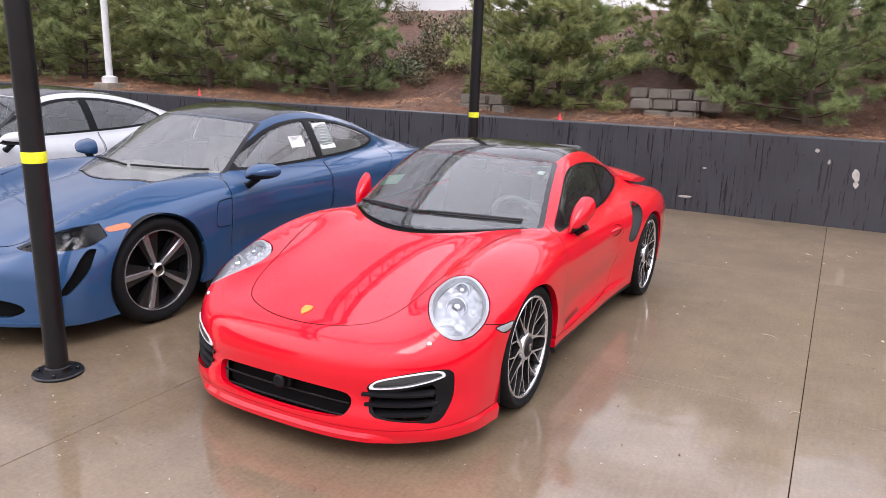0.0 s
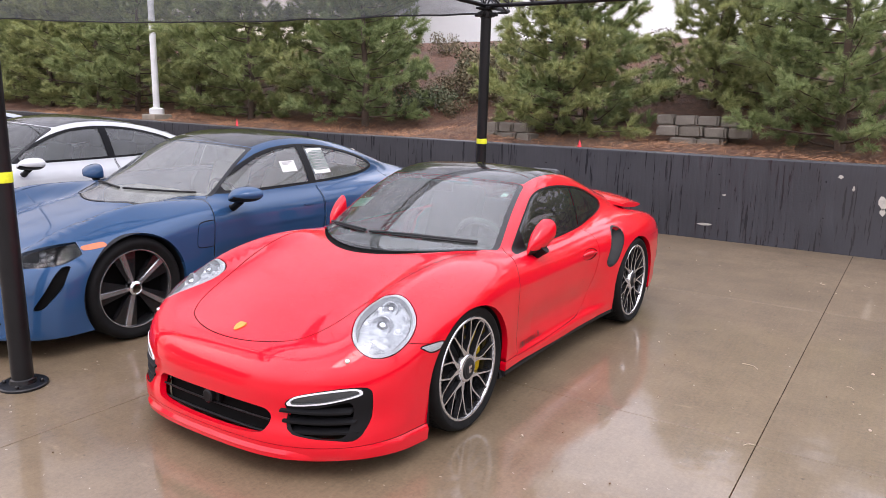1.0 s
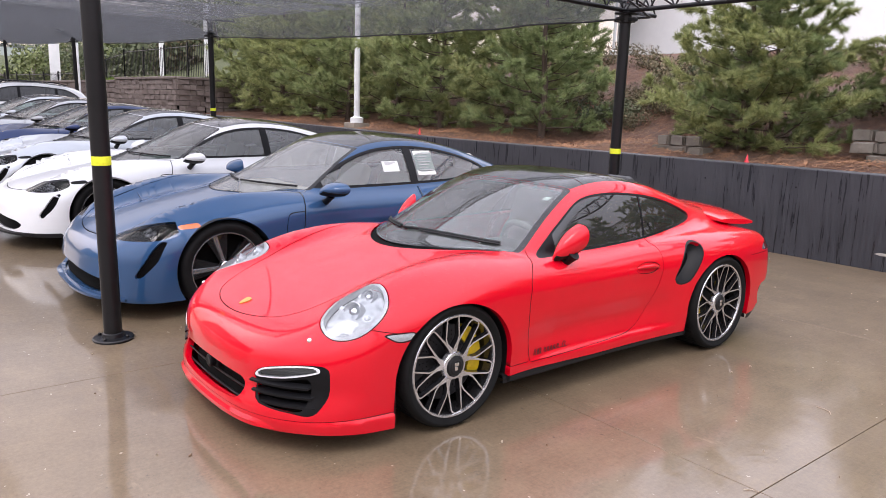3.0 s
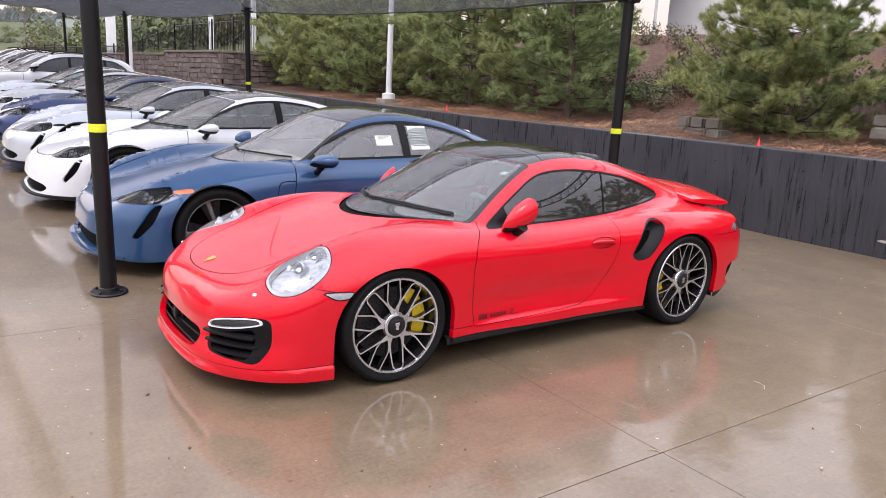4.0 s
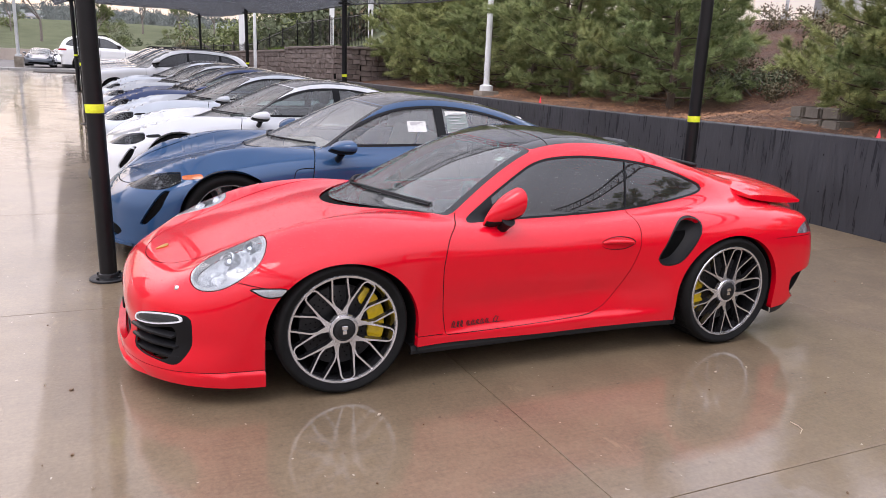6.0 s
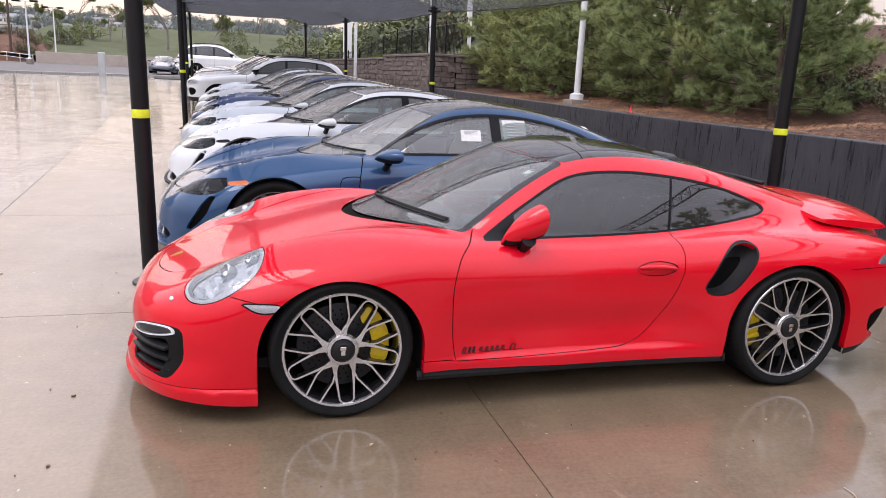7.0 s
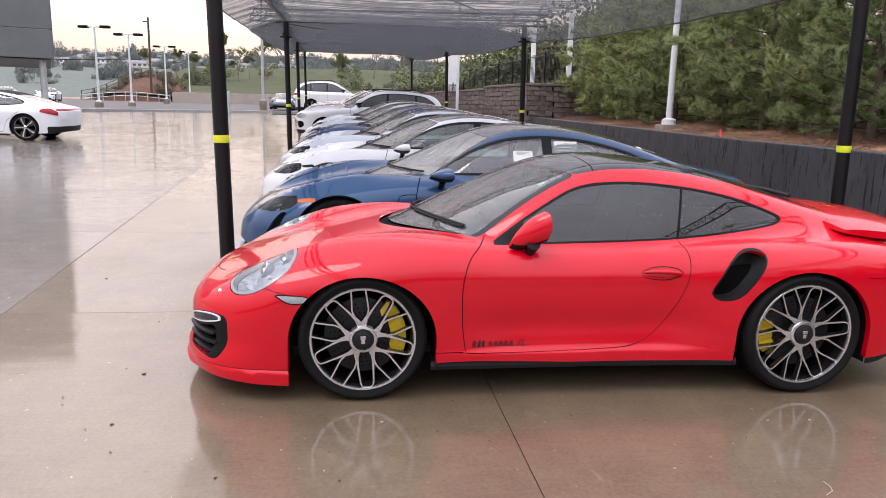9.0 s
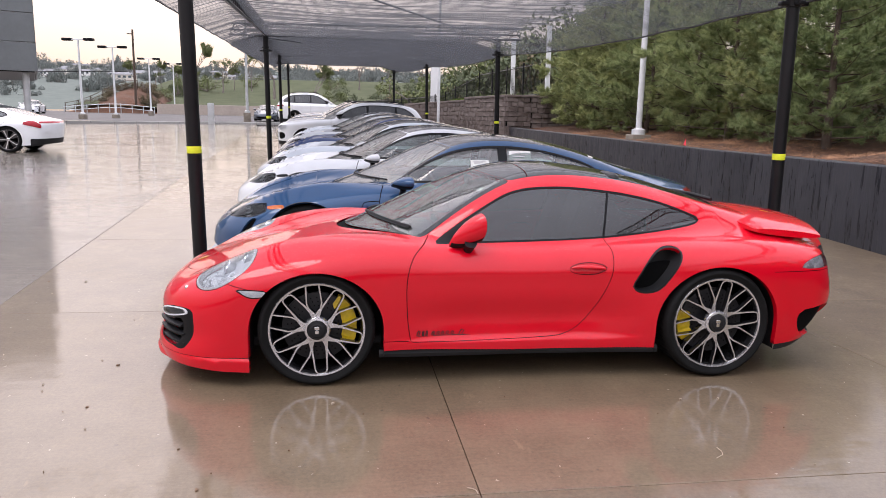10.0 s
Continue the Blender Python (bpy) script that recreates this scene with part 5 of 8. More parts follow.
def ribbon(field, path, width, up="side", lift=0.003, sg=1):
    """A flat stroke that follows the car's flank; path in (y, z)."""
    v, f = [], []
    for i, (a, b) in enumerate(path):
        p0, p1 = path[max(i - 1, 0)], path[min(i + 1, len(path) - 1)]
        d = np.array([p1[0] - p0[0], p1[1] - p0[1]])
        d /= np.linalg.norm(d) + 1e-9
        w = width if not isinstance(width, (list, tuple)) else width[i]
        for s in (-1, 1):
            ya, za = a - s * d[1] * w / 2, b + s * d[0] * w / 2
            v.append((sg * (surface_x(field, ya, za) + lift), ya, za))
    for i in range(len(path) - 1):
        f.append((2 * i, 2 * i + 1, 2 * i + 3, 2 * i + 2))
    return v, f


def red_trim(car, sh):
    for sg in (1, -1):
        add_mirror(car, 0.755, 0.872, 0.770, sg, RED, 1.06, 0.080, 1.0, 0.053, -0.86)
    # model script on the doors, as plain strokes
    for sg in (1, -1):
        g = Geo()
        y0, y1 = 0.575, 0.90
        y = y0
        for k, wd in enumerate((0.030, 0.018, 0.018, 0.012, 0.026, 0.026, 0.022, 0.026, 0.026, 0.012, 0.05)):
            zc, hgt = 0.305, (0.036 if k in (0, 1, 2, 10) else 0.022)
            if k in (3, 9):
                y += wd
                continue
            pts = [(y + wd * 0.2, zc - hgt * 0.45), (y + wd * 0.30, zc + hgt * 0.1), (y + wd * 0.55, zc + hgt * 0.5), (y + wd * 0.85, zc + hgt * 0.35), (y + wd * 0.55, zc - hgt * 0.45), (y + wd, zc - hgt * 0.5)]
            v, f = ribbon(red_field, pts, 0.0062, sg=sg)
            g.add(v, f)
            y += wd + 0.004
        v, f = ribbon(red_field, [(y0 + 0.10, 0.290), (y0 + 0.2, 0.291), (y1, 0.292)], 0.003, sg=sg)
        g.add(v, f)
        part("door_script", g.mesh("door_script", INK), car, "small black script strokes low on the door")
    # crest on the nose, washer caps
    z = surface_z(red_field, 0.0, -0.775)
    g = Geo()
    m = Matrix.Translation((0, -0.775, z + 0.001)) @ Matrix.Rotation(radians(19), 4, "X")
    shield = loop([(-0.024, 0.03), (0.0, 0.034), (0.024, 0.03), (0.025, 0.0), (0.0, -0.036), (-0.025, 0.0)], 4, sharp=(0, 2))
    n = len(shield)
    v = [m @ Vector((a, b, h)) for h in (0, 0.004) for a, b in shield]
    g.add(v, [(k, (k + 1) % n, n + (k + 1) % n, n + k) for k in range(n)] + [tuple(range(n, 2 * n))])
    part("crest", g.mesh("crest", GOLD), car, "small gold crest shape")
    for sg in (1, -1):
        p = np.array([[0.66 * sg, -0.72, 0.53]])
        p = sh.settle(p)[0]
        g = Geo().lathe([(0.013, -0.004), (0.013, 0.002), (0.009, 0.007), (0.001, 0.009)], "z", 16, m=Matrix.Translation(p) @ Vector(sh.gradient(np.array([p]))[0]).to_track_quat("Z", "Y").to_matrix().to_4x4())
        part("washer_cap", g.mesh("washer_cap", CHROME, True, 40), car)
    # wipers
    for a, b, c in (((-0.06, 0.315), (0.28, 0.33), (0.57, 0.565)), ((-0.62, 0.60), (-0.34, 0.38), (-0.10, 0.33))):
        pts = []
        for i in range(9):
            t = i / 8
            x = (1 - t) ** 2 * a[0] + 2 * t * (1 - t) * b[0] + t * t * c[0]
            y = (1 - t) ** 2 * a[1] + 2 * t * (1 - t) * b[1] + t * t * c[1]
            pts.append((x, y, surface_z(red_field, x, y) + 0.010))
        g = Geo().tube(pts, [0.0085] * 9, 6)
        g.tube([(p[0], p[1] - 0.012, p[2] - 0.008) for p in pts[2:]], [0.006] * 7, 5)
        part("wiper", g.mesh("wiper", BLACK_MATT, True, 50), car, "black windscreen wiper")
    # tail wing: lower deck and raised blade, red
    def wing(z_of, y0, y1, half, thick, name, paint, sweep=0.10, endcap=0.04):
        nx, ny = 28, 10
        v, f = [], []
        for top in (1, 0):
            for i in range(nx + 1):
                x = -half + 2 * half * i / nx
                t = abs(x) / half
                for j in range(ny + 1):
                    s = j / ny
                    yy = y0 + (y1 - y0) * s - sweep * t**2.2 * s - 0.10 * t**5 * (1 - s) * -1
                    z = z_of(yy) - 0.075 * t**2 + (thick * math.sin(math.pi * min(0.97, 0.06 + s * 0.9)) ** 0.5 * 0.5 * (1 if top else -1)) * (1 - 0.5 * t**6)
                    v.append((x, yy, z))
        N = (nx + 1) * (ny + 1)
        for i in range(nx):
            for j in range(ny):
                a, b = i * (ny + 1) + j, (i + 1) * (ny + 1) + j
                f.append((a, b, b + 1, a + 1))
                f.append((N + a, N + a + 1, N + b + 1, N + b))
        edge = [i * (ny + 1) for i in range(nx + 1)] + [nx * (ny + 1) + j for j in range(1, ny + 1)] + [i * (ny + 1) + ny for i in range(nx - 1, -1, -1)] + [j for j in range(ny - 1, 0, -1)]
        for a, b in zip(edge, edge[1:] + edge[:1]):
            f.append((b, a, N + a, N + b))
        me = mesh_of(name, v, f, paint)
        me.set_sharp_from_angle(angle=radians(60))
        return part(name, me, car, "red fixed tail wing" if name == "tail_wing" else "")
    wing(spline([(2.66, 0.975), (2.95, 0.948), (3.15, 0.930), (3.36, 0.915)]), 2.70, 3.37, 0.66, 0.085, "tail_wing", RED)
    g = Geo().tube([(-0.45, 2.60, 1.045), (-0.2, 2.63, 1.06), (0.05, 2.66, 1.06), (0.25, 2.70, 1.045)], [0.012, 0.016, 0.014, 0.012], 8)
    part("rear_wiper", g.mesh("rear_wiper", BLACK_MATT, True, 50), car, "black rear wiper")
    # stickers behind the screen
    for x, w, h, y, mat in ((-0.50, 0.20, 0.11, 0.78, PAPER_GREEN), (0.50, 0.035, 0.04, 1.01, PAPER)):
        v = []
        for b in (0, 1):
            for a in (0, 1):
                xx, yy = x + (a - 0.5) * w, y + (b - 0.5) * h + 0.55 * (abs(x + (a - 0.5) * w) - abs(x)) * 0.8
                v.append((xx, yy, surface_z(red_field, xx, yy) - 0.010))
        part("windscreen_paper", mesh_of("windscreen_paper", v, [(0, 1, 3, 2)], mat), car, "pale paper behind the windscreen")
    # cabin: dashboard, wheel with pale cover, seats, bulkhead
    g = Geo().box(-0.62, 0.62, 0.52, 0.86, 0.60, 0.80, bevel=0.06)
    g.box(-0.60, 0.60, 0.40, 2.5, 0.24, 0.34)
    g.box(0.20, 0.56, 0.70, 0.92, 0.76, 0.86, bevel=0.05)
    part("dashboard", g.mesh("dashboard", CABIN, True, 40), car, "dark dashboard")
    g = Geo()
    m = Matrix.Translation((0.36, 0.98, 0.80)) @ Matrix.Rotation(radians(-66), 4, "X")
    ringpts = [m @ Vector((0.178 * math.cos(2 * math.pi * k / 40), 0.178 * math.sin(2 * math.pi * k / 40), 0)) for k in range(41)]
    g.tube(ringpts, [0.021] * 41, 10)
    g.box(-0.16, 0.16, -0.022, 0.022, -0.03, -0.005, bevel=0.01, m=m)
    g.lathe([(0.06, -0.05), (0.06, -0.005), (0.04, 0.01)], "z", 20, m=m)
    part("steering_wheel", g.mesh("steering_wheel", CABIN_GREY, True, 50), car, "grey-covered steering wheel")
    g = Geo()
    g.tube([m @ Vector((0.181 * math.cos(a), 0.181 * math.sin(a), 0.005)) for a in np.linspace(radians(15), radians(165), 18)], [0.030] * 18, 10)
    part("wheel_cover", g.mesh("wheel_cover", PAPER, True, 50), car, "pale plastic cover on the steering wheel")
    for x in (-0.36, 0.36):
        g = Geo()
        g.box(-0.24, 0.24, -0.26, 0.26, 0.0, 0.16, bevel=0.06)
        g.box(-0.23, 0.23, -0.07, 0.07, 0.0, 0.66, bevel=0.06, m=Matrix.Translation((0, 0.28, 0.08)) @ Matrix.Rotation(radians(-20), 4, "X"))
        g.box(-0.13, 0.13, -0.05, 0.05, 0.0, 0.18, bevel=0.05, m=Matrix.Translation((0, 0.505, 0.70)) @ Matrix.Rotation(radians(-12), 4, "X"))
        part("seat", g.mesh("seat", CABIN, True, 40), car, "dark leather bucket seat", Matrix.Translation((x, 1.36, 0.36)))
    g = Geo().box(-0.55, 0.55, 2.05, 2.12, 0.3, 0.95, bevel=0.03)
    part("rear_bulkhead", g.mesh("rear_bulkhead", CABIN), car)
    g = Geo().box(-0.10, 0.10, -0.015, 0.015, -0.03, 0.035, bevel=0.012, m=Matrix.Translation((0, 1.02, 1.145)))
    part("inside_mirror", g.mesh("inside_mirror", BLACK_TRIM), car)


# ---- the low electric saloons of the row, same axes as the coupe ----
def star_wheel(tyre_r, width, sg, spokes=5, bright=True):
    """A five-spoke alloy: bright slim spokes over dark turbine blades."""
    holder = new("wheel")
    rim = tyre_r - 0.085

    def flip(g):
        if sg < 0:
            g.v = [(-x, y, z) for x, y, z in g.v]
            g.f = [f[::-1] for f in g.f]
        return g
    w = width
    g = Geo().lathe([(rim - 0.004, -0.004), (rim + 0.014, 0.006), (rim + 0.034, 0.018), (tyre_r - 0.028, 0.020), (tyre_r - 0.012, 0.006), (tyre_r, -0.022), (tyre_r, -w + 0.03), (tyre_r - 0.014, -w), (rim, -w)], "x", 56, caps=False)
    part("tyre", flip(g).mesh("tyre", RUBBER, True, 50), holder, "black tyre")
    g = Geo().lathe([(rim - 0.002, -0.006), (rim + 0.001, -0.002), (rim - 0.006, 0.002), (rim - 0.012, -0.004), (rim - 0.02, -0.06), (rim - 0.03, -w + 0.02)], "x", 56, caps=False)
    part("rim", flip(g).mesh("rim", WHEEL_BLACK if bright else MACHINED, True, 50), holder, "dark rim")
    g = Geo().lathe([(rim + 0.001, -0.0015), (rim - 0.002, 0.0035), (rim - 0.007, 0.003)], "x", 56, caps=False)
    part("rim_edge", flip(g).mesh("rim_edge", MACHINED, True, 60), holder)
    # near-black disc, shade between the spokes painted as a sheet
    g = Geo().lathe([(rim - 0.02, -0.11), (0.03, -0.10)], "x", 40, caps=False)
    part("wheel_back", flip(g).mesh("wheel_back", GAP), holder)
    for k in range(spokes):
        a = 2 * math.pi * k / spokes + math.pi / 2
        g = Geo()

        def pol(r, t):
            return (r * math.cos(t), r * math.sin(t))
        # dark blade on both sides of the bright bar
        for s0, s1, mi, front in ((-0.40, 0.26, 1, -0.018),):
            v = [(front - 0.012, *pol(0.06, a - 0.5)), (front - 0.012, *pol(0.06, a + 0.5)), (front, *pol(rim - 0.006, a + s1)), (front, *pol(rim - 0.006, a + s0)),
                 (front - 0.05, *pol(0.06, a - 0.5)), (front - 0.05, *pol(0.06, a + 0.5)), (front - 0.04, *pol(rim - 0.006, a + s1)), (front - 0.04, *pol(rim - 0.006, a + s0))]
            g.add(v, [(0, 1, 2, 3), (4, 7, 6, 5), (0, 4, 5, 1), (1, 5, 6, 2), (2, 6, 7, 3), (3, 7, 4, 0)], mi)
        v = [(-0.016, *pol(0.05, a - 0.22)), (-0.016, *pol(0.05, a + 0.22)), (-0.004, *pol(rim - 0.004, a + 0.062)), (-0.004, *pol(rim - 0.004, a - 0.062)),
             (-0.05, *pol(0.05, a - 0.3)), (-0.05, *pol(0.05, a + 0.3)), (-0.03, *pol(rim - 0.004, a + 0.09)), (-0.03, *pol(rim - 0.004, a - 0.09))]
        g.add(v, [(0, 1, 2, 3), (4, 7, 6, 5), (0, 4, 5, 1), (1, 5, 6, 2), (2, 6, 7, 3), (3, 7, 4, 0)], 0)
        part("spoke", flip(g).mesh("spoke", [MACHINED, WHEEL_BLACK]), holder)
    g = Geo().lathe([(0.05, -0.04), (0.05, -0.008), (0.036, 0.002), (0.034, 0.0), (0.001, 0.002)], "x", 32)
    part("hub_cap", flip(g).mesh("hub_cap", CHROME, True, 40), holder)
    return holder


SD_TOP = spline([(-1.10, 0.40), (-0.92, 0.515), (-0.75, 0.598), (-0.45, 0.694), (-0.10, 0.782), (0.25, 0.850), (0.60, 0.900), (1.0, 0.925), (1.8, 0.935), (2.6, 0.955), (3.2, 0.955), (3.7, 0.920), (4.1, 0.86)])
SD_RIDGE = spline([(-1.0, 0.0), (-0.80, 0.035), (-0.50, 0.100), (-0.20, 0.118), (0.10, 0.110), (0.45, 0.060), (0.85, 0.010), (1.2, 0.0), (2.3, 0.0), (2.8, 0.02), (3.4, 0.01), (4.0, 0.0)])
SD_WIDE = spline([(-1.0, 0.84), (-0.70, 0.90), (-0.35, 0.955), (0.0, 0.975), (0.40, 0.962), (0.80, 0.948), (1.5, 0.938), (2.0, 0.945), (2.5, 0.975), (2.9, 0.985), (3.3, 0.97), (3.7, 0.91), (4.1, 0.82)])
SD_ROOF = spline([(-0.4, 0.48), (0.20, 0.76), (0.45, 0.885), (0.60, 0.945), (0.90, 1.080), (1.20, 1.215), (1.45, 1.305), (1.70, 1.355), (2.00, 1.372), (2.35, 1.345), (2.75, 1.270), (3.20, 1.140), (3.60, 1.010), (3.9, 0.915), (4.2, 0.82)])
SD_CABIN = spline([(0.3, 0.74), (0.6, 0.79), (1.0, 0.82), (1.6, 0.835), (2.2, 0.825), (2.8, 0.775), (3.3, 0.69), (3.8, 0.58)])
SD_BOW = spline([(0.2, 0.62), (1.0, 0.55), (1.5, 0.30), (2.0, 0.0), (2.6, -0.15), (3.8, -0.30)])
SD_NOSE = spline([(0.08, -0.90), (0.16, -0.945), (0.24, -0.945), (0.36, -0.935), (0.50, -0.90), (0.60, -0.83), (0.70, -0.72)])


def sedan_tub(p):
    x, y, z = np.sqrt(p[:, 0] ** 2 + 1e-4), p[:, 1], p[:, 2]
    top = SD_TOP(y) + SD_RIDGE(y) * np.exp(-((x - 0.70) / 0.15) ** 2) - 0.035 * (x / 0.85) ** 2
    # a hollow between bonnet and wing
    top = top - 0.02 * np.exp(-((x - 0.46) / 0.10) ** 2) * np.clip((y + 0.8) / 0.3, 0, 1) * np.clip((0.7 - y) / 0.3, 0, 1)
    wide = SD_WIDE(y) - 0.36 * np.maximum(z - 0.66, 0) ** 2 - 0.14 * np.minimum(z - 0.55, 0) ** 2
    wide = wide - 0.030 * np.exp(-((z - 0.42) / 0.12) ** 2) * np.clip((y - 0.5) / 0.3, 0, 1) * np.clip((2.5 - y) / 0.3, 0, 1)
    flank = smax(x - wide, z - top, 0.15)
    nose = (SD_NOSE(z) + 0.08 * x**2 + 0.42 * x**4) - y
    tail = y - (4.02 - 0.30 * x**2 - 0.3 * (z - 0.75) ** 2)
    f = smax(flank, nose * 0.9, 0.09)
    f = smax(f, tail * 0.9, 0.09)
    return smax(f, 0.08 - z, 0.03)


def sedan_cabin(p):
    x, y, z = np.sqrt(p[:, 0] ** 2 + 1e-4), p[:, 1] + 0.12, p[:, 2]
    top = SD_ROOF(y - SD_BOW(y) * x**2) - 0.10 * x**2
    dz = z - 0.92
    wide = SD_CABIN(y) - 0.40 * dz - 0.45 * np.maximum(dz, 0) ** 2
    f = smax((x - wide) * 0.9, (z - top) * 0.92, 0.10)
    return smax(smax(f, 0.66 - z, 0.03), y - 3.95, 0.03)


def sedan_field(p):
    k = 0.035 + 0.12 * np.clip((p[:, 1] - 2.8) / 0.6, 0, 1)
    return smin(sedan_tub(p), sedan_cabin(p), k)


def car_interior(car, seat_rows, dash_y, seat_z, half, mat, top):
    g = Geo().box(-half + 0.06, half - 0.06, dash_y, dash_y + 0.42, seat_z + 0.22, seat_z + 0.50, bevel=0.07)
    g.box(-half + 0.05, half - 0.05, dash_y, seat_rows[-1] + 0.6, seat_z - 0.14, seat_z - 0.04)
    part("dashboard", g.mesh("dashboard", mat, True, 40), car, "dashboard and cabin floor")
    for y in seat_rows:
        for x in (-half * 0.5, half * 0.5):
            g = Geo()
            g.box(-0.24, 0.24, -0.28, 0.26, 0.0, 0.15, bevel=0.06)
            g.box(-0.23, 0.23, -0.07, 0.07, 0.0, 0.62, bevel=0.06, m=Matrix.Translation((0, 0.28, 0.08)) @ Matrix.Rotation(radians(-20), 4, "X"))
            g.box(-0.13, 0.13, -0.05, 0.05, 0.0, 0.17, bevel=0.05, m=Matrix.Translation((0, 0.49, 0.66)) @ Matrix.Rotation(radians(-12), 4, "X"))
            part("seat", g.mesh("seat", mat, True, 40), car, "leather seat", Matrix.Translation((x, y, seat_z)))
    g = Geo()
    m = Matrix.Translation((half * 0.5, dash_y + 0.52, seat_z + 0.46)) @ Matrix.Rotation(radians(-66), 4, "X")
    g.tube([m @ Vector((0.18 * math.cos(2 * math.pi * k / 32), 0.18 * math.sin(2 * math.pi * k / 32), 0)) for k in range(33)], [0.018] * 33, 8)
    g.box(-0.16, 0.16, -0.03, 0.03, -0.03, 0.0, bevel=0.01, m=m)
    part("steering_wheel", g.mesh("steering_wheel", CABIN, True, 50), car)


def well(car, sg, cy, cz, r, x_out, x_in):
    n, v, f = 32, [], []
    for i in range(n + 1):
        a = radians(-20) + radians(220) * i / n
        for xx in (x_out, x_in):
            v.append((sg * xx, cy + r * math.cos(a), cz + r * math.sin(a)))
    for i in range(n):
        f.append((2 * i, 2 * i + 1, 2 * i + 3, 2 * i + 2))
    v.append((sg * x_in, cy, cz))
    for i in range(n):
        f.append((2 * i + 1, len(v) - 1, 2 * i + 3))
    part("wheel_well", mesh_of("wheel_well", v, f, BLACK_MATT), car)


def saloon(at, paint, label, fine=True, glass_mat=None, cabin=None):
    car = thing("saloon_car", at, label, "car", "cars in the row")
    gm, cm = glass_mat or CLEAR_GLASS, cabin or CABIN_TAN
    sh = Shell(sedan_field, -0.40, 3.45, 0.56, 120 if fine else 72, 22 if fine else 13, 184 if fine else 116)
    side_gap = lambda p: sedan_cabin(p) - sedan_tub(p)
    if fine:
        sh.refine(lambda p: np.maximum(p[:, 1] - 0.72, 0.5 - p[:, 2]))
    sh.refine(lambda p: np.maximum(p[:, 1] + (0.24 if fine else 0.10), 0.2 - p[:, 2]))
    sh.cut(ring_field(0.0, 0.365, 0.395, 0.55), "hole")
    sh.cut(ring_field(2.90, 0.365, 0.395, 0.55), "hole")
    sh.drop("hole")
    low = spline([(-1.1, 0.17), (-0.6, 0.14), (-0.3, 0.15), (0.3, 0.19), (2.6, 0.19), (3.2, 0.20), (4.1, 0.26)])
    sh.cut(lambda p: p[:, 2] - low(p[:, 1]), "hole")
    sh.drop("hole")
    pillar = spline([(0.80, 0.775), (0.92, 0.725), (1.0, 0.692), (1.1, 0.650), (1.2, 0.605), (1.3, 0.550), (1.4, 0.50)])
    front_top = lambda p: p[:, 1] - (1.28 + 0.35 * p[:, 0] ** 2)
    screen = both(side_gap, lambda p: np.abs(p[:, 0]) - pillar(p[:, 2]), front_top)
    sh.cut(screen, "screen_frame")
    sh.cut(both(lambda p: side_gap(p) + 0.004, lambda p: np.abs(p[:, 0]) - pillar(p[:, 2]) + 0.028, lambda p: front_top(p) + 0.028), "screen", ("screen_frame",))
    edge = spline([(1.2, 0.555), (1.8, 0.550), (2.4, 0.535), (3.0, 0.475), (3.7, 0.40)])
    roof = both(lambda p: np.abs(p[:, 0]) - edge(p[:, 1]), lambda p: -front_top(p) + 0.01, lambda p: p[:, 1] - 3.50, lambda p: 1.0 - p[:, 2])
    sh.cut(roof, "roof")
    sh.cut(both(roof, lambda p: 2.60 - p[:, 1]), "rear_glass", ("roof",))
    window = loop([(0.90, 0.945), (1.30, 0.948), (1.80, 0.955), (2.40, 0.970), (2.78, 0.998), (2.96, 1.038), (2.94, 1.075), (2.76, 1.148), (2.42, 1.230), (2.05, 1.268), (1.70, 1.252), (1.45, 1.192), (1.17, 1.065)], 6, sharp=(0,)) - np.array((0.12, 0.0))
    win = side_field(window, 0.4)
    sh.cut(lambda p: np.maximum(win(p) - 0.014, 0.4 - np.abs(p[:, 0])), "window_trim")
    sh.cut(lambda p: np.maximum(win(p) + 0.008, 0.4 - np.abs(p[:, 0])), "window", ("window_trim",))
    sh.cut(lambda p: np.abs(p[:, 1] - 1.88) - 0.045, "window_trim", ("window",))
    sh.cut(lambda p: p[:, 1] - 0.94, "window_trim", ("window",))
    sh.cut(both(lambda p: side_gap(p) - 0.004, lambda p: np.abs(p[:, 0]) - 0.66, lambda p: p[:, 1] - 0.9), "cowl")
    # head lamps: a dark wedge with the lens at its outer end, and a slit below
    fold = lambda p: np.stack([np.abs(p[:, 0]), p[:, 2]], 1)
    ahead = lambda p: p[:, 1] + 0.42
    lamp = loop([(0.52, 0.600), (0.66, 0.685), (0.80, 0.735), (0.885, 0.735), (0.90, 0.68), (0.87, 0.612), (0.70, 0.596)], 5, sharp=(0,))
    slit = loop([(0.880, 0.60), (0.905, 0.60), (0.915, 0.47), (0.865, 0.34), (0.835, 0.34), (0.872, 0.47)], 5)
    sh.cut(both(lambda p: outline_distance(lamp, fold(p)), lambda p: p[:, 1] + 0.36), "lamp")
    sh.cut(both(lambda p: outline_distance(slit, fold(p)), ahead), "slit")
    mouth = loop([(0.0, 0.335), (0.40, 0.325), (0.64, 0.300), (0.70, 0.255), (0.60, 0.205), (0.0, 0.195), (-0.60, 0.205), (-0.70, 0.255), (-0.64, 0.300), (-0.40, 0.325)], 5)
    sh.cut(both(lambda p: outline_distance(mouth, p[:, [0, 2]]), ahead), "mouth")
    sh.cut(both(lambda p: p[:, 2] - 0.185, ahead), "chin")
    marker = loop([(-0.35, 0.711), (-0.215, 0.728), (-0.195, 0.710), (-0.215, 0.698), (-0.345, 0.688)], 5)
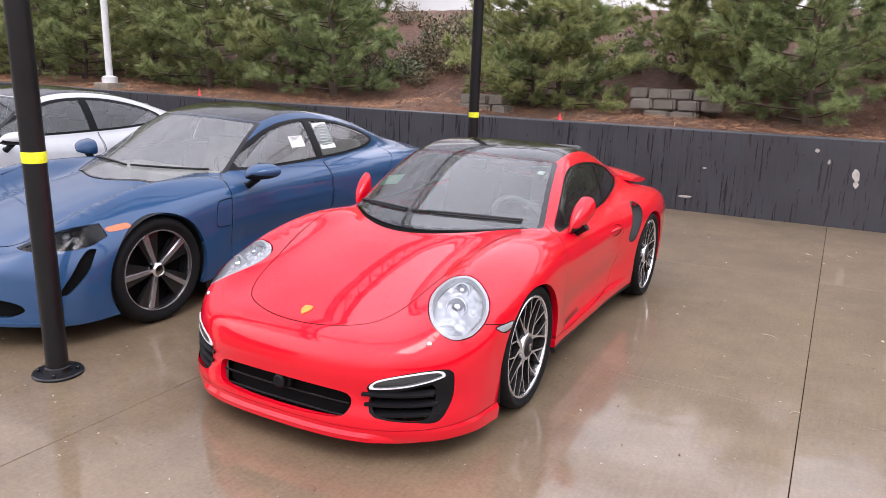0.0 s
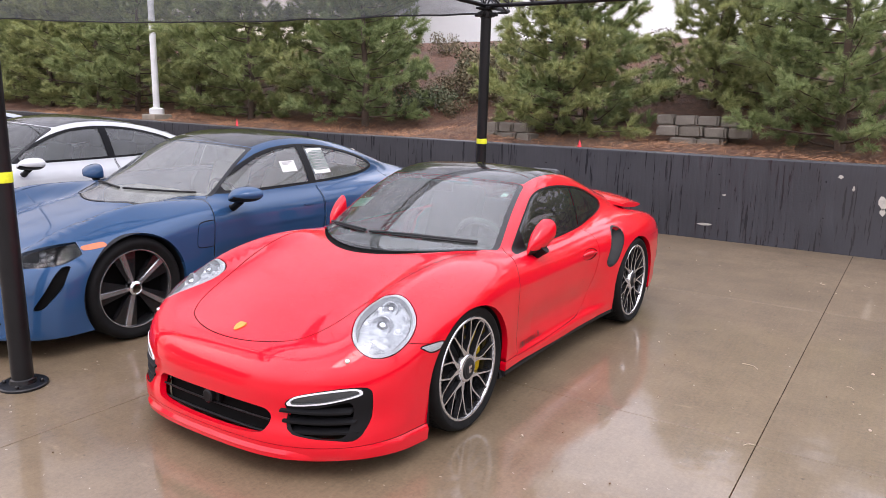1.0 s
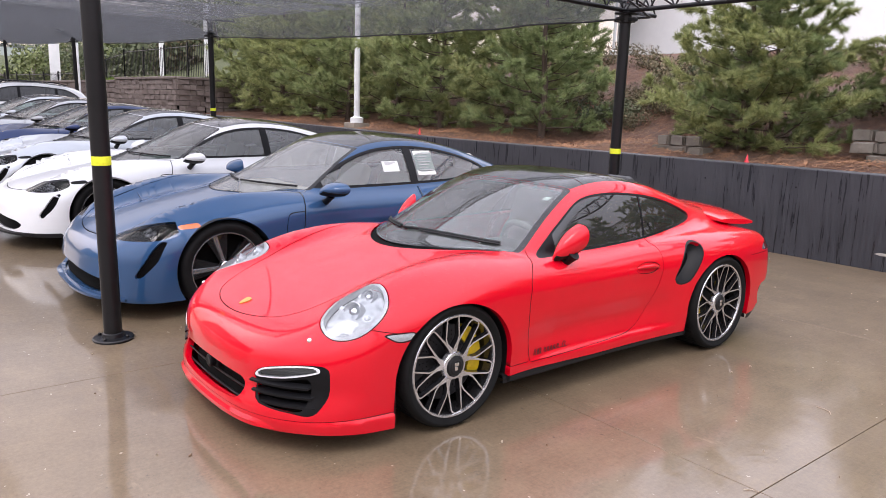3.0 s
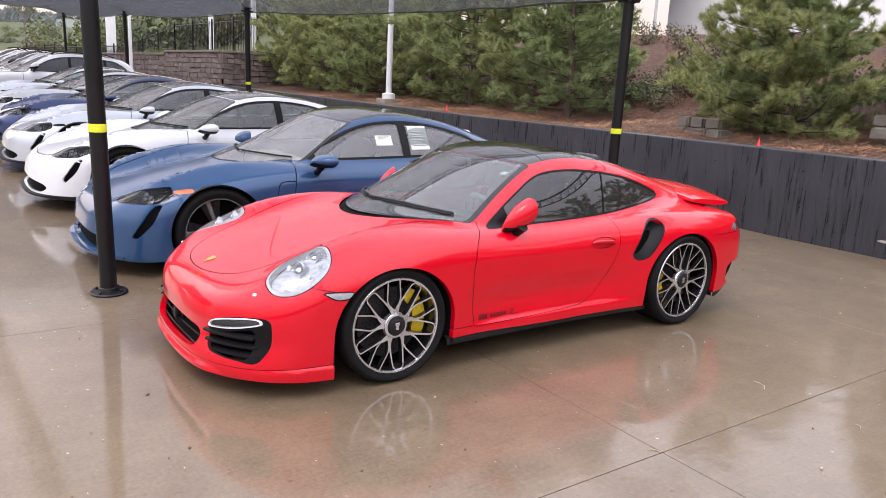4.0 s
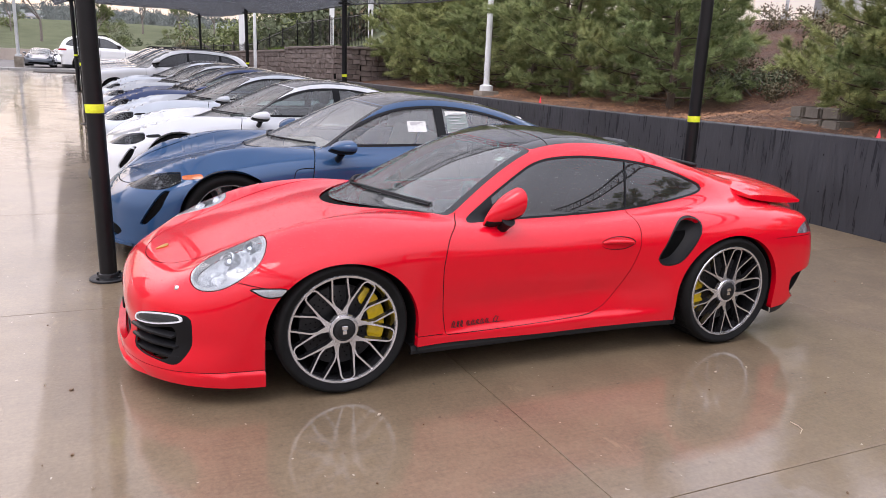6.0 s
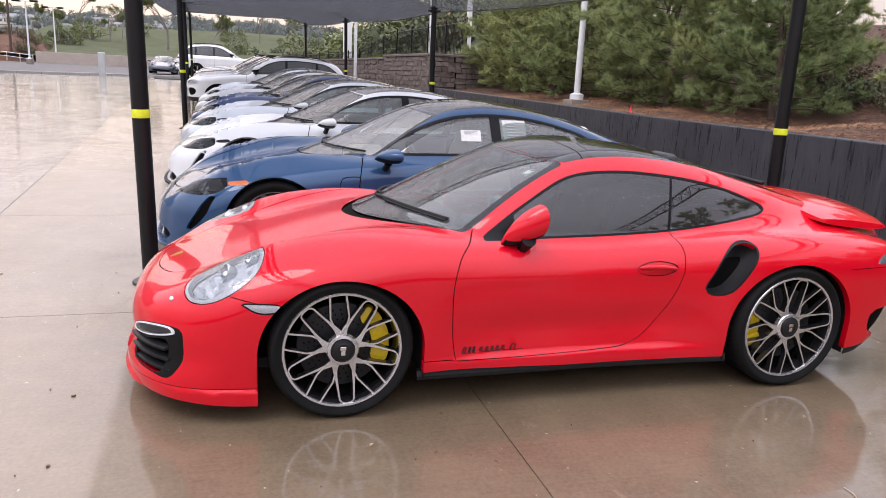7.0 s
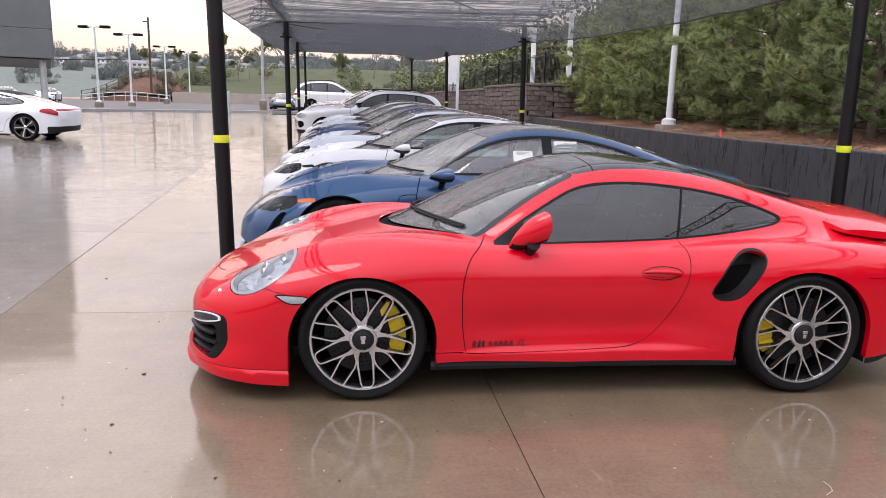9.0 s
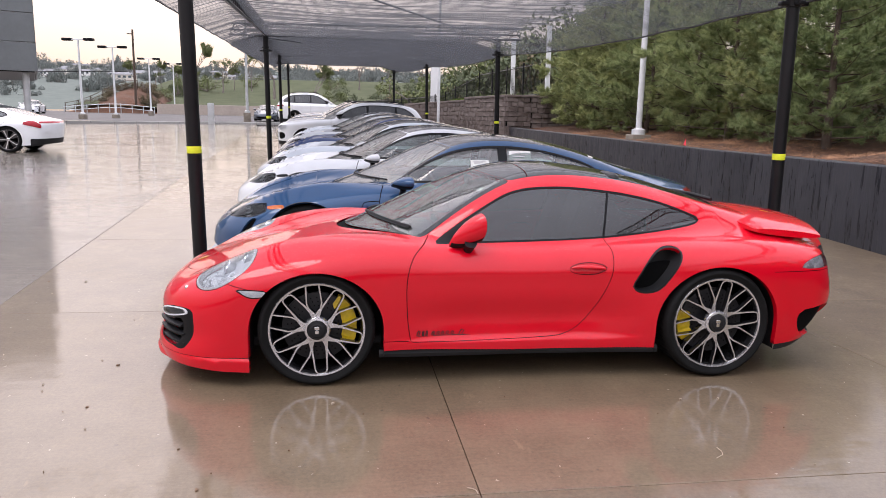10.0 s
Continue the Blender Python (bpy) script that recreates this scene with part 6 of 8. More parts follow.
    sh.cut(side_field(marker, 0.5), "marker")
    tail = both(lambda p: np.abs(p[:, 2] - 0.86) - 0.03, lambda p: 3.72 - p[:, 1])
    sh.cut(tail, "tail_lamp")
    sh.cut(both(lambda p: p[:, 2] - 0.40, lambda p: 3.5 - p[:, 1]), "valance")
    # shut lines
    bonnet = loop([(0.0, -0.80), (0.40, -0.74), (0.56, -0.60), (0.60, -0.30), (0.66, 0.20), (0.74, 0.62), (0.70, 0.80), (0.0, 0.85), (-0.70, 0.80), (-0.74, 0.62), (-0.66, 0.20), (-0.60, -0.30), (-0.56, -0.60), (-0.40, -0.74)], 5)
    sh.line(lambda p: outline_distance(bonnet, p[:, :2]), 0.008, where=lambda p: 0.5 - p[:, 2], inside="bonnet")
    for k, outl in enumerate(([(0.78, 0.24), (0.76, 0.55), (0.79, 0.85), (0.90, 1.02), (2.0, 1.02), (2.0, 0.55), (1.96, 0.24)], [(2.0, 0.24), (2.02, 0.55), (2.012, 1.02), (2.95, 1.06), (3.05, 0.95), (2.86, 0.78), (2.56, 0.55), (2.44, 0.24)])):
        d = side_field(loop(outl, 4, sharp=(0, len(outl) - 1, 3, 4) if k == 0 else (0, 2, 3, len(outl) - 1)) - np.array((0.10, 0.0)), 0.55)
        sh.line(d, 0.008, where=lambda p: -side_gap(p) - 0.02, inside=f"door{k}")
    flap = side_field(loop([(0.50, 0.60), (0.52, 0.745), (0.58, 0.77), (0.70, 0.765), (0.735, 0.72), (0.735, 0.60), (0.70, 0.575), (0.54, 0.575)], 5), 0.5)
    sh.line(flap, 0.007)
    hand = [side_field(loop([(c - 0.12, 0.775), (c, 0.788), (c + 0.12, 0.785), (c + 0.12, 0.76), (c, 0.757), (c - 0.12, 0.755)], 4), 0.5) for c in (1.68, 2.64)]
    for k in (0, 1):
        sh.cut(hand[k], f"handle{k}", (f"door{k}",))
    left, right = (lambda c: c[0] > 0), (lambda c: c[0] < 0)
    panel("body", sh, "body", paint, car, rim=0.03)
    panel("bonnet", sh, "bonnet", paint, car)
    for w in (left, right):
        sg = 1 if w is left else -1
        for k in (0, 1):
            door_ob = panel("door", sh, f"door{k}", paint, car, want=w)
            panel("door_handle", sh, f"handle{k}", paint, door_ob, offset=0.007, rim=0.012, want=w)
        panel("window_trim", sh, "window_trim", BLACK_TRIM, car, "black window surround", want=w)
        panel("side_window", sh, "window", SIDE_GLASS, car, "side glass", offset=-0.006, want=w)
        hl = panel("headlight", sh, "lamp", LENS_DARK, car, "dark wedge-shaped headlight", want=w)
        panel("lamp_bowl", sh, "lamp", BLACK_TRIM, hl, offset=-0.024, want=w)
        for i, (cx, cz) in enumerate(((0.755, 0.690), (0.835, 0.700), (0.770, 0.640), (0.845, 0.645))):
            near = sh.settle(np.array([[sg * cx, -0.55, cz]]))[0]
            way = sh.gradient(np.array([near]))[0]
            way = Vector(way).normalized()
            m = Matrix.Translation(Vector(near) - way * 0.020) @ way.to_track_quat("Z", "Y").to_matrix().to_4x4()
            g = Geo().lathe([(0.024, -0.02), (0.024, 0.0), (0.019, 0.004), (0.017, -0.004)], "z", 18, 0, m, caps=False)
            g.lathe([(0.017, -0.004), (0.010, 0.002), (0.001, 0.004)], "z", 18, 1, m, caps=False)
            part("lamp_module", g.mesh("lamp_module", [LAMP_GREY, LAMP_SILVER], True, 50), hl, "small round lamp lens")
        panel("air_slit", sh, "slit", GAP, car, "black vertical air slit", offset=-0.025, want=w)
        panel("side_marker", sh, "marker", AMBER if paint is BLUE else BLACK_TRIM, car, "slim side marker", offset=0.002, want=w)
        well(car, sg, 0.0, 0.365, 0.397, 0.955, 0.60)
        well(car, sg, 2.90, 0.365, 0.397, 0.965, 0.60)
        add_mirror(car, 0.885, 0.87, 0.830, sg, paint, 1.02, 0.012, 0.74, 0.122, -0.55)
        g = Geo()
        for (ya, xa), (yb, xb) in zip([(0.4, 0.925), (1.4, 0.905), (2.5, 0.94)][:-1], [(1.4, 0.905), (2.5, 0.94)]):
            v = [(sg * (xx + dx), yy, z) for yy, xx in ((ya, xa), (yb, xb)) for dx, z in ((-0.03, 0.13), (0.01, 0.14), (0.006, 0.20), (-0.06, 0.205))]
            f = [(q, q + 1, q + 5, q + 4) for q in range(3)]
            g.add(v, f if sg > 0 else [q[::-1] for q in f])
        part("sill", g.mesh("sill", BLACK_MATT), car, "black sill")
        for cy, r, wd in ((0.0, 0.365, 0.245), (2.90, 0.365, 0.285)):
            wh = star_wheel(r, wd, sg)
            wh.parent = car
            wh.matrix_local = pose(sg * 0.925, cy, 0.365, 20, 0, 0)
    panel("windscreen_border", sh, "screen_frame", BLACK_GLOSS, car)
    panel("windscreen", sh, "screen", gm, car, "windscreen", offset=-0.002)
    panel("roof_panel", sh, "roof", BLACK_GLOSS, car, "black glass roof")
    panel("rear_window", sh, "rear_glass", BLACK_GLOSS, car, "dark rear glass")
    panel("cowl", sh, "cowl", BLACK_MATT, car, offset=-0.01)
    panel("lower_intake", sh, "mouth", GAP, car, "black lower intake", offset=-0.05)
    panel("chin", sh, "chin", BLACK_MATT if paint is not BLUE else paint, car, "front lip")
    lip = [(x, -0.955 + 0.10 * x**2 + 0.45 * x**4, 0.155) for x in np.linspace(-0.80, 0.80, 17)]
    g = Geo()
    g.add([q for x, y, z in lip for q in ((x, y + 0.14, z), (x, y - 0.03, z), (x, y - 0.035, z + 0.022), (x, y + 0.14, z + 0.03))],
          [(4 * i + k, 4 * i + k + 1, 4 * i + k + 5, 4 * i + k + 4) for i in range(len(lip) - 1) for k in range(3)])
    part("splitter", g.mesh("splitter", BLACK_MATT if paint is not BLUE else paint, True, 40), car, "thin protruding front splitter")
    panel("tail_light_bar", sh, "tail_lamp", LENS_RED, car, "red rear light bar")
    panel("valance", sh, "valance", BLACK_MATT, car)
    panel("shut_line", sh, "gap", GAP, car, "dark shut line", offset=-0.004)
    g = Geo().box(-0.60, 0.60, -0.58, 3.4, 0.16, 0.22)
    part("under_tray", g.mesh("under_tray", BLACK_MATT), car)
    car_interior(car, (1.50, 2.33), 0.75, 0.36, 0.74, cm, 1.3)
    for a, b, c in (((0.10, 0.47), (0.35, 0.52), (0.62, 0.76)), ((-0.50, 0.63), (-0.2, 0.48), (0.06, 0.46))):
        pts = []
        for i in range(7):
            t = i / 6
            x, y = (1 - t) ** 2 * a[0] + 2 * t * (1 - t) * b[0] + t * t * c[0], (1 - t) ** 2 * a[1] + 2 * t * (1 - t) * b[1] + t * t * c[1]
            pts.append((x, y, surface_z(sedan_field, x, y) + 0.012))
        part("wiper", Geo().tube(pts, [0.009] * 7, 6).mesh("wiper", BLACK_MATT, True, 50), car)
    return car


# ---- tall wagons further along ----
SV_TOP = spline([(-1.1, 0.70), (-0.90, 0.84), (-0.70, 0.92), (-0.2, 1.0), (0.4, 1.07), (1.0, 1.10), (2.4, 1.12), (3.4, 1.12), (3.9, 1.05)])
SV_ROOF = spline([(0.0, 0.86), (0.45, 1.03), (0.75, 1.18), (1.1, 1.38), (1.4, 1.53), (1.7, 1.62), (2.2, 1.66), (2.8, 1.64), (3.3, 1.56), (3.65, 1.38), (3.85, 1.10), (4.0, 0.9)])
SV_WIDE = spline([(-1.0, 0.86), (-0.5, 0.95), (0.0, 0.985), (0.6, 0.965), (1.8, 0.955), (2.5, 0.975), (2.9, 0.985), (3.4, 0.96), (3.9, 0.88)])


def wagon_field(p):
    x, y, z = np.sqrt(p[:, 0] ** 2 + 1e-4), p[:, 1], p[:, 2]
    top = SV_TOP(y) - 0.04 * x**2 + 0.03 * np.exp(-((x - 0.6) / 0.15) ** 2) * np.clip((0.6 - y) / 0.5, 0, 1)
    wide = SV_WIDE(y) - 0.25 * np.maximum(z - 0.8, 0) ** 2 - 0.12 * np.minimum(z - 0.6, 0) ** 2
    f = smax(x - wide, z - top, 0.13)
    f = smax(f, (-0.93 + 0.08 * x**2 + 0.35 * x**4 + 0.12 * np.maximum(0.5 - z, 0)) - y, 0.10)
    f = smax(f, y - (3.86 - 0.18 * x**2 - 0.1 * np.maximum(0.55 - z, 0)), 0.12)
    f = smax(f, 0.18 - z, 0.03)
    dz = z - 1.08
    gw = np.interp(y, [0.3, 1.0, 2.5, 3.9], [0.78, 0.85, 0.85, 0.76]) - 0.33 * dz - 0.25 * np.maximum(dz, 0) ** 2
    c = smax((x - gw) * 0.92, (z - (SV_ROOF(y - np.clip(1.3 - y, 0, 0.45) * 1.0 * x**2) - 0.07 * x**2)) * 0.92, 0.11)
    c = smax(smax(c, 0.75 - z, 0.03), y - 3.9, 0.05)
    return smin(f, c, 0.035)


def tall_wagon(at, paint, label):
    car = thing("tall_wagon", at, label, "car", "cars in the row")
    sh = Shell(wagon_field, -0.35, 3.35, 0.72, 84, 14, 132)
    for cy in (0.0, 2.895):
        sh.cut(ring_field(cy, 0.37, 0.41, 0.55), "hole")
    sh.cut(lambda p: p[:, 2] - 0.24, "hole")
    sh.drop("hole")
    sh.cut(both(lambda p: np.abs(p[:, 0]) - (0.80 - 0.42 * (p[:, 2] - 1.08)), lambda p: 1.075 + 0.02 - p[:, 2] - 0.05 * np.abs(p[:, 0]), lambda p: p[:, 1] - (1.42 + 0.2 * p[:, 0] ** 2), lambda p: 0.40 + 0.25 * p[:, 0] ** 2 - p[:, 1]), "screen")
    window = loop([(1.0, 1.115), (2.0, 1.125), (3.0, 1.14), (3.52, 1.19), (3.45, 1.30), (3.15, 1.46), (2.4, 1.53), (1.85, 1.51), (1.5, 1.42), (1.2, 1.26)], 5, sharp=(0,))
    win = side_field(window, 0.5)
    sh.cut(lambda p: np.maximum(win(p) - 0.012, 0.5 - np.abs(p[:, 0])), "trim")
    sh.cut(lambda p: np.maximum(win(p) + 0.01, 0.5 - np.abs(p[:, 0])), "window", ("trim",))
    for c in (2.0, 2.92):
        sh.cut(lambda p: np.abs(p[:, 1] - c) - 0.035, "trim", ("window",))
    sh.cut(both(lambda p: np.abs(p[:, 0]) - 0.56, lambda p: 1.52 + 0.2 * p[:, 0] ** 2 - p[:, 1], lambda p: p[:, 1] - 3.35, lambda p: 1.45 - p[:, 2]), "roof")
    fold = lambda p: np.stack([np.abs(p[:, 0]), p[:, 2]], 1)
    lamp = loop([(0.56, 0.76), (0.66, 0.84), (0.84, 0.87), (0.92, 0.83), (0.90, 0.74), (0.70, 0.71)], 5)
    sh.cut(both(lambda p: outline_distance(lamp, fold(p)), lambda p: p[:, 1] + 0.35), "lamp")
    mouth = loop([(0.0, 0.66), (0.40, 0.66), (0.50, 0.58), (0.42, 0.42), (0.0, 0.40), (-0.42, 0.42), (-0.50, 0.58), (-0.40, 0.66)], 5)
    sh.cut(both(lambda p: outline_distance(mouth, p[:, [0, 2]]), lambda p: p[:, 1] + 0.5), "mouth")
    duct = loop([(0.58, 0.60), (0.86, 0.62), (0.86, 0.45), (0.62, 0.42)], 4)
    sh.cut(both(lambda p: outline_distance(duct, fold(p)), lambda p: p[:, 1] + 0.5), "duct")
    sh.cut(both(lambda p: np.abs(p[:, 2] - 0.98) - 0.04, lambda p: 3.5 - p[:, 1]), "tail_lamp")
    sh.cut(lambda p: p[:, 2] - 0.36, "clad")
    for c, z0 in ((0.82, 0.36), (1.99, 0.36), (3.0, 0.75)):
        sh.line(lambda p: p[:, 1] - c, 0.008, where=lambda p: np.maximum.reduce([z0 - p[:, 2], p[:, 2] - 1.08, 0.6 - np.abs(p[:, 0]), np.abs(p[:, 1] - c) - 0.08]))
    left, right = (lambda c: c[0] > 0), (lambda c: c[0] < 0)
    panel("body", sh, "body", paint, car, rim=0.03)
    panel("windscreen", sh, "screen", CLEAR_GLASS, car, "windscreen", offset=-0.002)
    panel("cladding", sh, "clad", BLACK_MATT, car)
    panel("roof_panel", sh, "roof", BLACK_GLOSS, car, "black glass roof")
    gr = panel("grille", sh, "mouth", GAP, car, "black grille", offset=-0.03)
    panel("tail_light_bar", sh, "tail_lamp", LENS_RED, car, "red rear lights")
    panel("shut_line", sh, "gap", GAP, car, offset=-0.003)
    for k in range(4):
        part("grille_slat", Geo().box(-0.44, 0.44, -0.955, -0.925, 0.44 + 0.055 * k, 0.455 + 0.055 * k, bevel=0.004).mesh("grille_slat", BLACK_TRIM), gr)
    for w in (left, right):
        sg = 1 if w is left else -1
        panel("window_trim", sh, "trim", BLACK_TRIM, car, want=w)
        panel("side_window", sh, "window", TINTED_GLASS, car, "dark side glass", offset=-0.006, want=w)
        hl = panel("headlight", sh, "lamp", LENS, car, "clear headlight", want=w)
        panel("lamp_bowl", sh, "lamp", LAMP_WHITE, hl, offset=-0.03, want=w)
        panel("air_duct", sh, "duct", GAP, car, offset=-0.03, want=w)
        add_mirror(car, 0.87, 1.08, 1.11, sg, paint, 1.2)
        part("roof_rail", Geo().tube([(sg * 0.60, 1.55, 1.60), (sg * 0.62, 1.7, 1.665), (sg * 0.62, 2.9, 1.655), (sg * 0.60, 3.2, 1.58)], [0.016] * 4, 8).mesh("roof_rail", BLACK_TRIM, True, 50), car)
        for cy in (0.0, 2.895):
            well(car, sg, cy, 0.37, 0.412, 0.95, 0.60)
            wh = star_wheel(0.37, 0.27, sg)
            wh.parent = car
            wh.matrix_local = pose(sg * 0.93, cy, 0.37, 10, 0, 0)
    part("under_tray", Geo().box(-0.60, 0.60, -0.60, 3.4, 0.25, 0.30).mesh("under_tray", BLACK_MATT), car)
    car_interior(car, (1.6, 2.5), 0.75, 0.55, 0.76, CABIN, 1.5)
    return car


def repaint(car, old, fresh, label):
    """Gives a copy of a car its own colour; the meshes stay shared."""
    tagged(car, label)
    for ob in car.children_recursive:
        if ob.type == "MESH":
            for slot in ob.material_slots:
                if slot.material is old:
                    slot.link = "OBJECT"
                    slot.material = fresh
    return car


# ---- shade canopy: black poles, lattice beams, netting ----
def net_mat():
    m, nt, p = material("shade_net")
    out = nt.nodes["Material Output"]
    tr, tl, mx, m2 = (nt.nodes.new(k) for k in ("ShaderNodeBsdfTransparent", "ShaderNodeBsdfTranslucent", "ShaderNodeMixShader", "ShaderNodeMixShader"))
    tr.inputs["Color"].default_value = (0.92, 0.93, 0.95, 1)
    tl.inputs["Color"].default_value = (0.14, 0.145, 0.152, 1)
    p.inputs["Base Color"].default_value = (0.045, 0.046, 0.050, 1)
    p.inputs["Roughness"].default_value = 0.6
    m2.inputs[0].default_value = 0.34
    nt.links.new(p.outputs[0], m2.inputs[1])
    nt.links.new(tl.outputs[0], m2.inputs[2])
    folds = place_node(nt, 1.1, 5.0, 0.6, (1.0, 0.25, 1.0))
    wet = place_node(nt, 3.5, 5.0, 0.6, (0.35, 1.4, 1.0))
    f = math_node(nt, "ADD", math_node(nt, "MULTIPLY", folds, 0.6), math_node(nt, "MULTIPLY", wet, 0.4))
    nt.links.new(ramp_node(nt, f, [(0.34, 0.38), (0.5, 0.50), (0.66, 0.66)]), mx.inputs[0])
    nt.links.new(tr.outputs[0], mx.inputs[1])
    nt.links.new(m2.outputs[0], mx.inputs[2])
    nt.links.new(mx.outputs[0], out.inputs["Surface"])
    return m


NET = net_mat()
POLES = [(-3.62, 2.29, 2.75), (-3.77, 7.83, 2.75), (-15.3, 1.85, 2.86), (-14.9, 7.40, 2.92), (-27.0, 1.27, 3.12), (-26.5, 7.05, 3.10), (8.2, 2.7, 2.75), (8.0, 8.25, 2.75), (-38.5, 0.85, 3.3), (-38.0, 6.6, 3.3)]


def canopy_pole(x, y, h):
    z0 = ground_z(x)
    lean = Matrix.Translation((x, y, z0)) @ Matrix.Rotation(radians(0.9), 4, "X") @ Matrix.Rotation(radians(0.9), 4, "Y")
    ob = thing("canopy_pole", lean, "black steel canopy pole with a yellow reflective band and round foot", "pole", "canopy poles")
    g = Geo().lathe([(0.060, 0.0), (0.060, h + (0.30 if x < -10 else 0.0))], "z", 28)
    part("shaft", g.mesh("shaft", POLE_BLACK, True, 40), ob)
    g = Geo().lathe([(0.135, 0.0), (0.135, 0.012), (0.128, 0.018), (0.075, 0.020), (0.068, 0.045), (0.060, 0.05)], "z", 36)
    foot = part("foot_plate", g.mesh("foot_plate", POLE_BLACK, True, 30), ob, "round black base plate")
    for k in range(4):
        a = math.pi / 4 + k * math.pi / 2
        part("bolt", Geo().lathe([(0.011, 0.016), (0.011, 0.032), (0.007, 0.036)], "z", 6, m=Matrix.Translation((0.103 * math.cos(a), 0.103 * math.sin(a), 0))).mesh("bolt", POLE_BLACK), foot)
    g = Geo().lathe([(0.0613, 1.21), (0.0618, 1.212), (0.0618, 1.268), (0.0613, 1.27)], "z", 28, caps=False)
    part("band", g.mesh("band", YELLOW_TAPE, True, 40), ob, "yellow reflective band")
    g = Geo().lathe([(0.066, h - 0.10), (0.072, h - 0.095), (0.072, h - 0.03), (0.066, h - 0.025)], "z", 24)
    g.box(-0.14, 0.14, -0.035, 0.035, h - 0.085, h - 0.045, bevel=0.008)
    g.box(-0.035, 0.035, -0.14, 0.14, h - 0.085, h - 0.045, bevel=0.008)
    g.box(-0.09, 0.09, -0.09, 0.09, h - 0.01, h + 0.015, bevel=0.006)
    part("clamp", g.mesh("clamp", POLE_BLACK, True, 40), ob, "black clamp collar")
    return ob


def lattice(a, b, depth=0.26, step=0.30):
    """A lattice beam from a to b: two chords and zigzag web."""
    a, b = Vector(a), Vector(b)
    ob = thing("lattice_beam", Matrix.Translation(a), "black steel lattice beam under the netting", "beam", "canopy beams")
    d = b - a
    n = max(2, round(d.length / step))
    up = Vector((0, 0, depth))
    part("lower_chord", Geo().rod((0, 0, 0), d, 0.024, 8).mesh("lower_chord", POLE_BLACK, True, 50), ob)
    part("upper_chord", Geo().rod(up, d + up, 0.024, 8).mesh("upper_chord", POLE_BLACK, True, 50), ob)
    side = Vector((-d.y, d.x, 0)).normalized() * 0.17
    part("side_chord", Geo().rod(up * 0.5 + side, d + up * 0.5 + side, 0.020, 8).mesh("side_chord", POLE_BLACK, True, 50), ob)
    g = Geo()
    for k in range(n):
        p, q = d * (k / n), d * ((k + 0.5) / n)
        r = d * ((k + 1) / n)
        g.rod(p, q + up, 0.010, 6)
        g.rod(q + up, r, 0.010, 6)
        g.rod(q + up * 0.5 + side, p, 0.009, 6)
        g.rod(q + up, p + up * 0.5 + side, 0.009, 6)
    part("web", g.mesh("web", POLE_BLACK), ob, "zigzag web bars")
    return ob


for x, y, h in POLES:
    canopy_pole(x, y, h)
tops = [Vector((x + 0.016 * h, y - 0.016 * h, ground_z(x) + h + 0.03)) for x, y, h in POLES]
for i, j in ((0, 1), (2, 3), (4, 5), (8, 9), (6, 7)):
    a, b = tops[i], tops[j]
    d = (b - a).normalized()
    up = Vector((0, 0, 0.26 if a.x < -10 else 0.0))
    lattice(a - d * 0.85 + up, b + d * 0.55 + up)
for i, j in ((0, 2), (2, 4), (4, 8), (6, 0), (7, 1)):
    lattice(tops[i] + Vector((0, 0, 0.26 if tops[i].x < -10 else 0.0)), tops[j] + Vector((0, 0, 0.26 if tops[j].x < -10 else 0.0)))
# netting over the row, sagging between the beams
nx, ny, v, f = 720, 24, [], []
level = spline([(-39.0, 4.42), (-38.3, 4.40), (-26.8, 3.92), (-15.1, 3.42), (-3.6, 3.02)])
front = spline([(-39.0, 0.0), (-38.5, 0.03), (-27, 0.42), (-15.3, 1.00), (-3.6, 1.45)])
back = spline([(-39.0, 6.75), (-38.0, 6.78), (-26.5, 7.22), (-14.9, 7.58), (-3.6, 7.98)])
for i in range(nx + 1):
    x = -3.55 + (-39.0 + 3.55) * i / nx
    bay = abs(math.sin(math.pi * (-x - 3.6) / 11.6))
    for j in range(ny + 1):
        t = j / ny
        y = float(front(x)) + (float(back(x)) - float(front(x))) * t
        z = float(level(x)) - 0.10 * bay * math.sin(math.pi * t) - 0.22 * max(0, 1 - t / 0.09) - (0.27 + 0.10 * bay) * max(0, (t - 0.86) / 0.14) ** 1.3
        z += 0.018 * noise.noise(Vector((x * 1.4, y * 0.7, 0))) + 0.01 * noise.noise(Vector((x * 5, y * 1.2, 3)))
        z += (0.007 if x > -15.2 else 0.026) * (1 if i % 2 else -1)
        v.append((x, y, z))
for i in range(nx):
    for j in range(ny):
        f.append((i * (ny + 1) + j, (i + 1) * (ny + 1) + j, (i + 1) * (ny + 1) + j + 1, i * (ny + 1) + j + 1))
canopy = thing("shade_canopy", Matrix(), "black see-through shade netting stretched over the cars", "canopy", me=mesh_of("shade_canopy", v, f, NET))
g = Geo()
rim = [v[i * (ny + 1)] for i in range(0, nx + 1, 6)]
g.tube(rim, [0.012] * len(rim), 5)
g.tube([v[i * (ny + 1) + ny] for i in range(0, nx + 1, 6)], [0.012] * (nx // 6 + 1), 5)
g.tube([v[j] for j in range(ny + 1)], [0.012] * (ny + 1), 5)
g.tube([v[nx * (ny + 1) + j] for j in range(ny + 1)], [0.012] * (ny + 1), 5)
part("edge_rope", g.mesh("edge_rope", POLE_BLACK), canopy, "black edge rope")
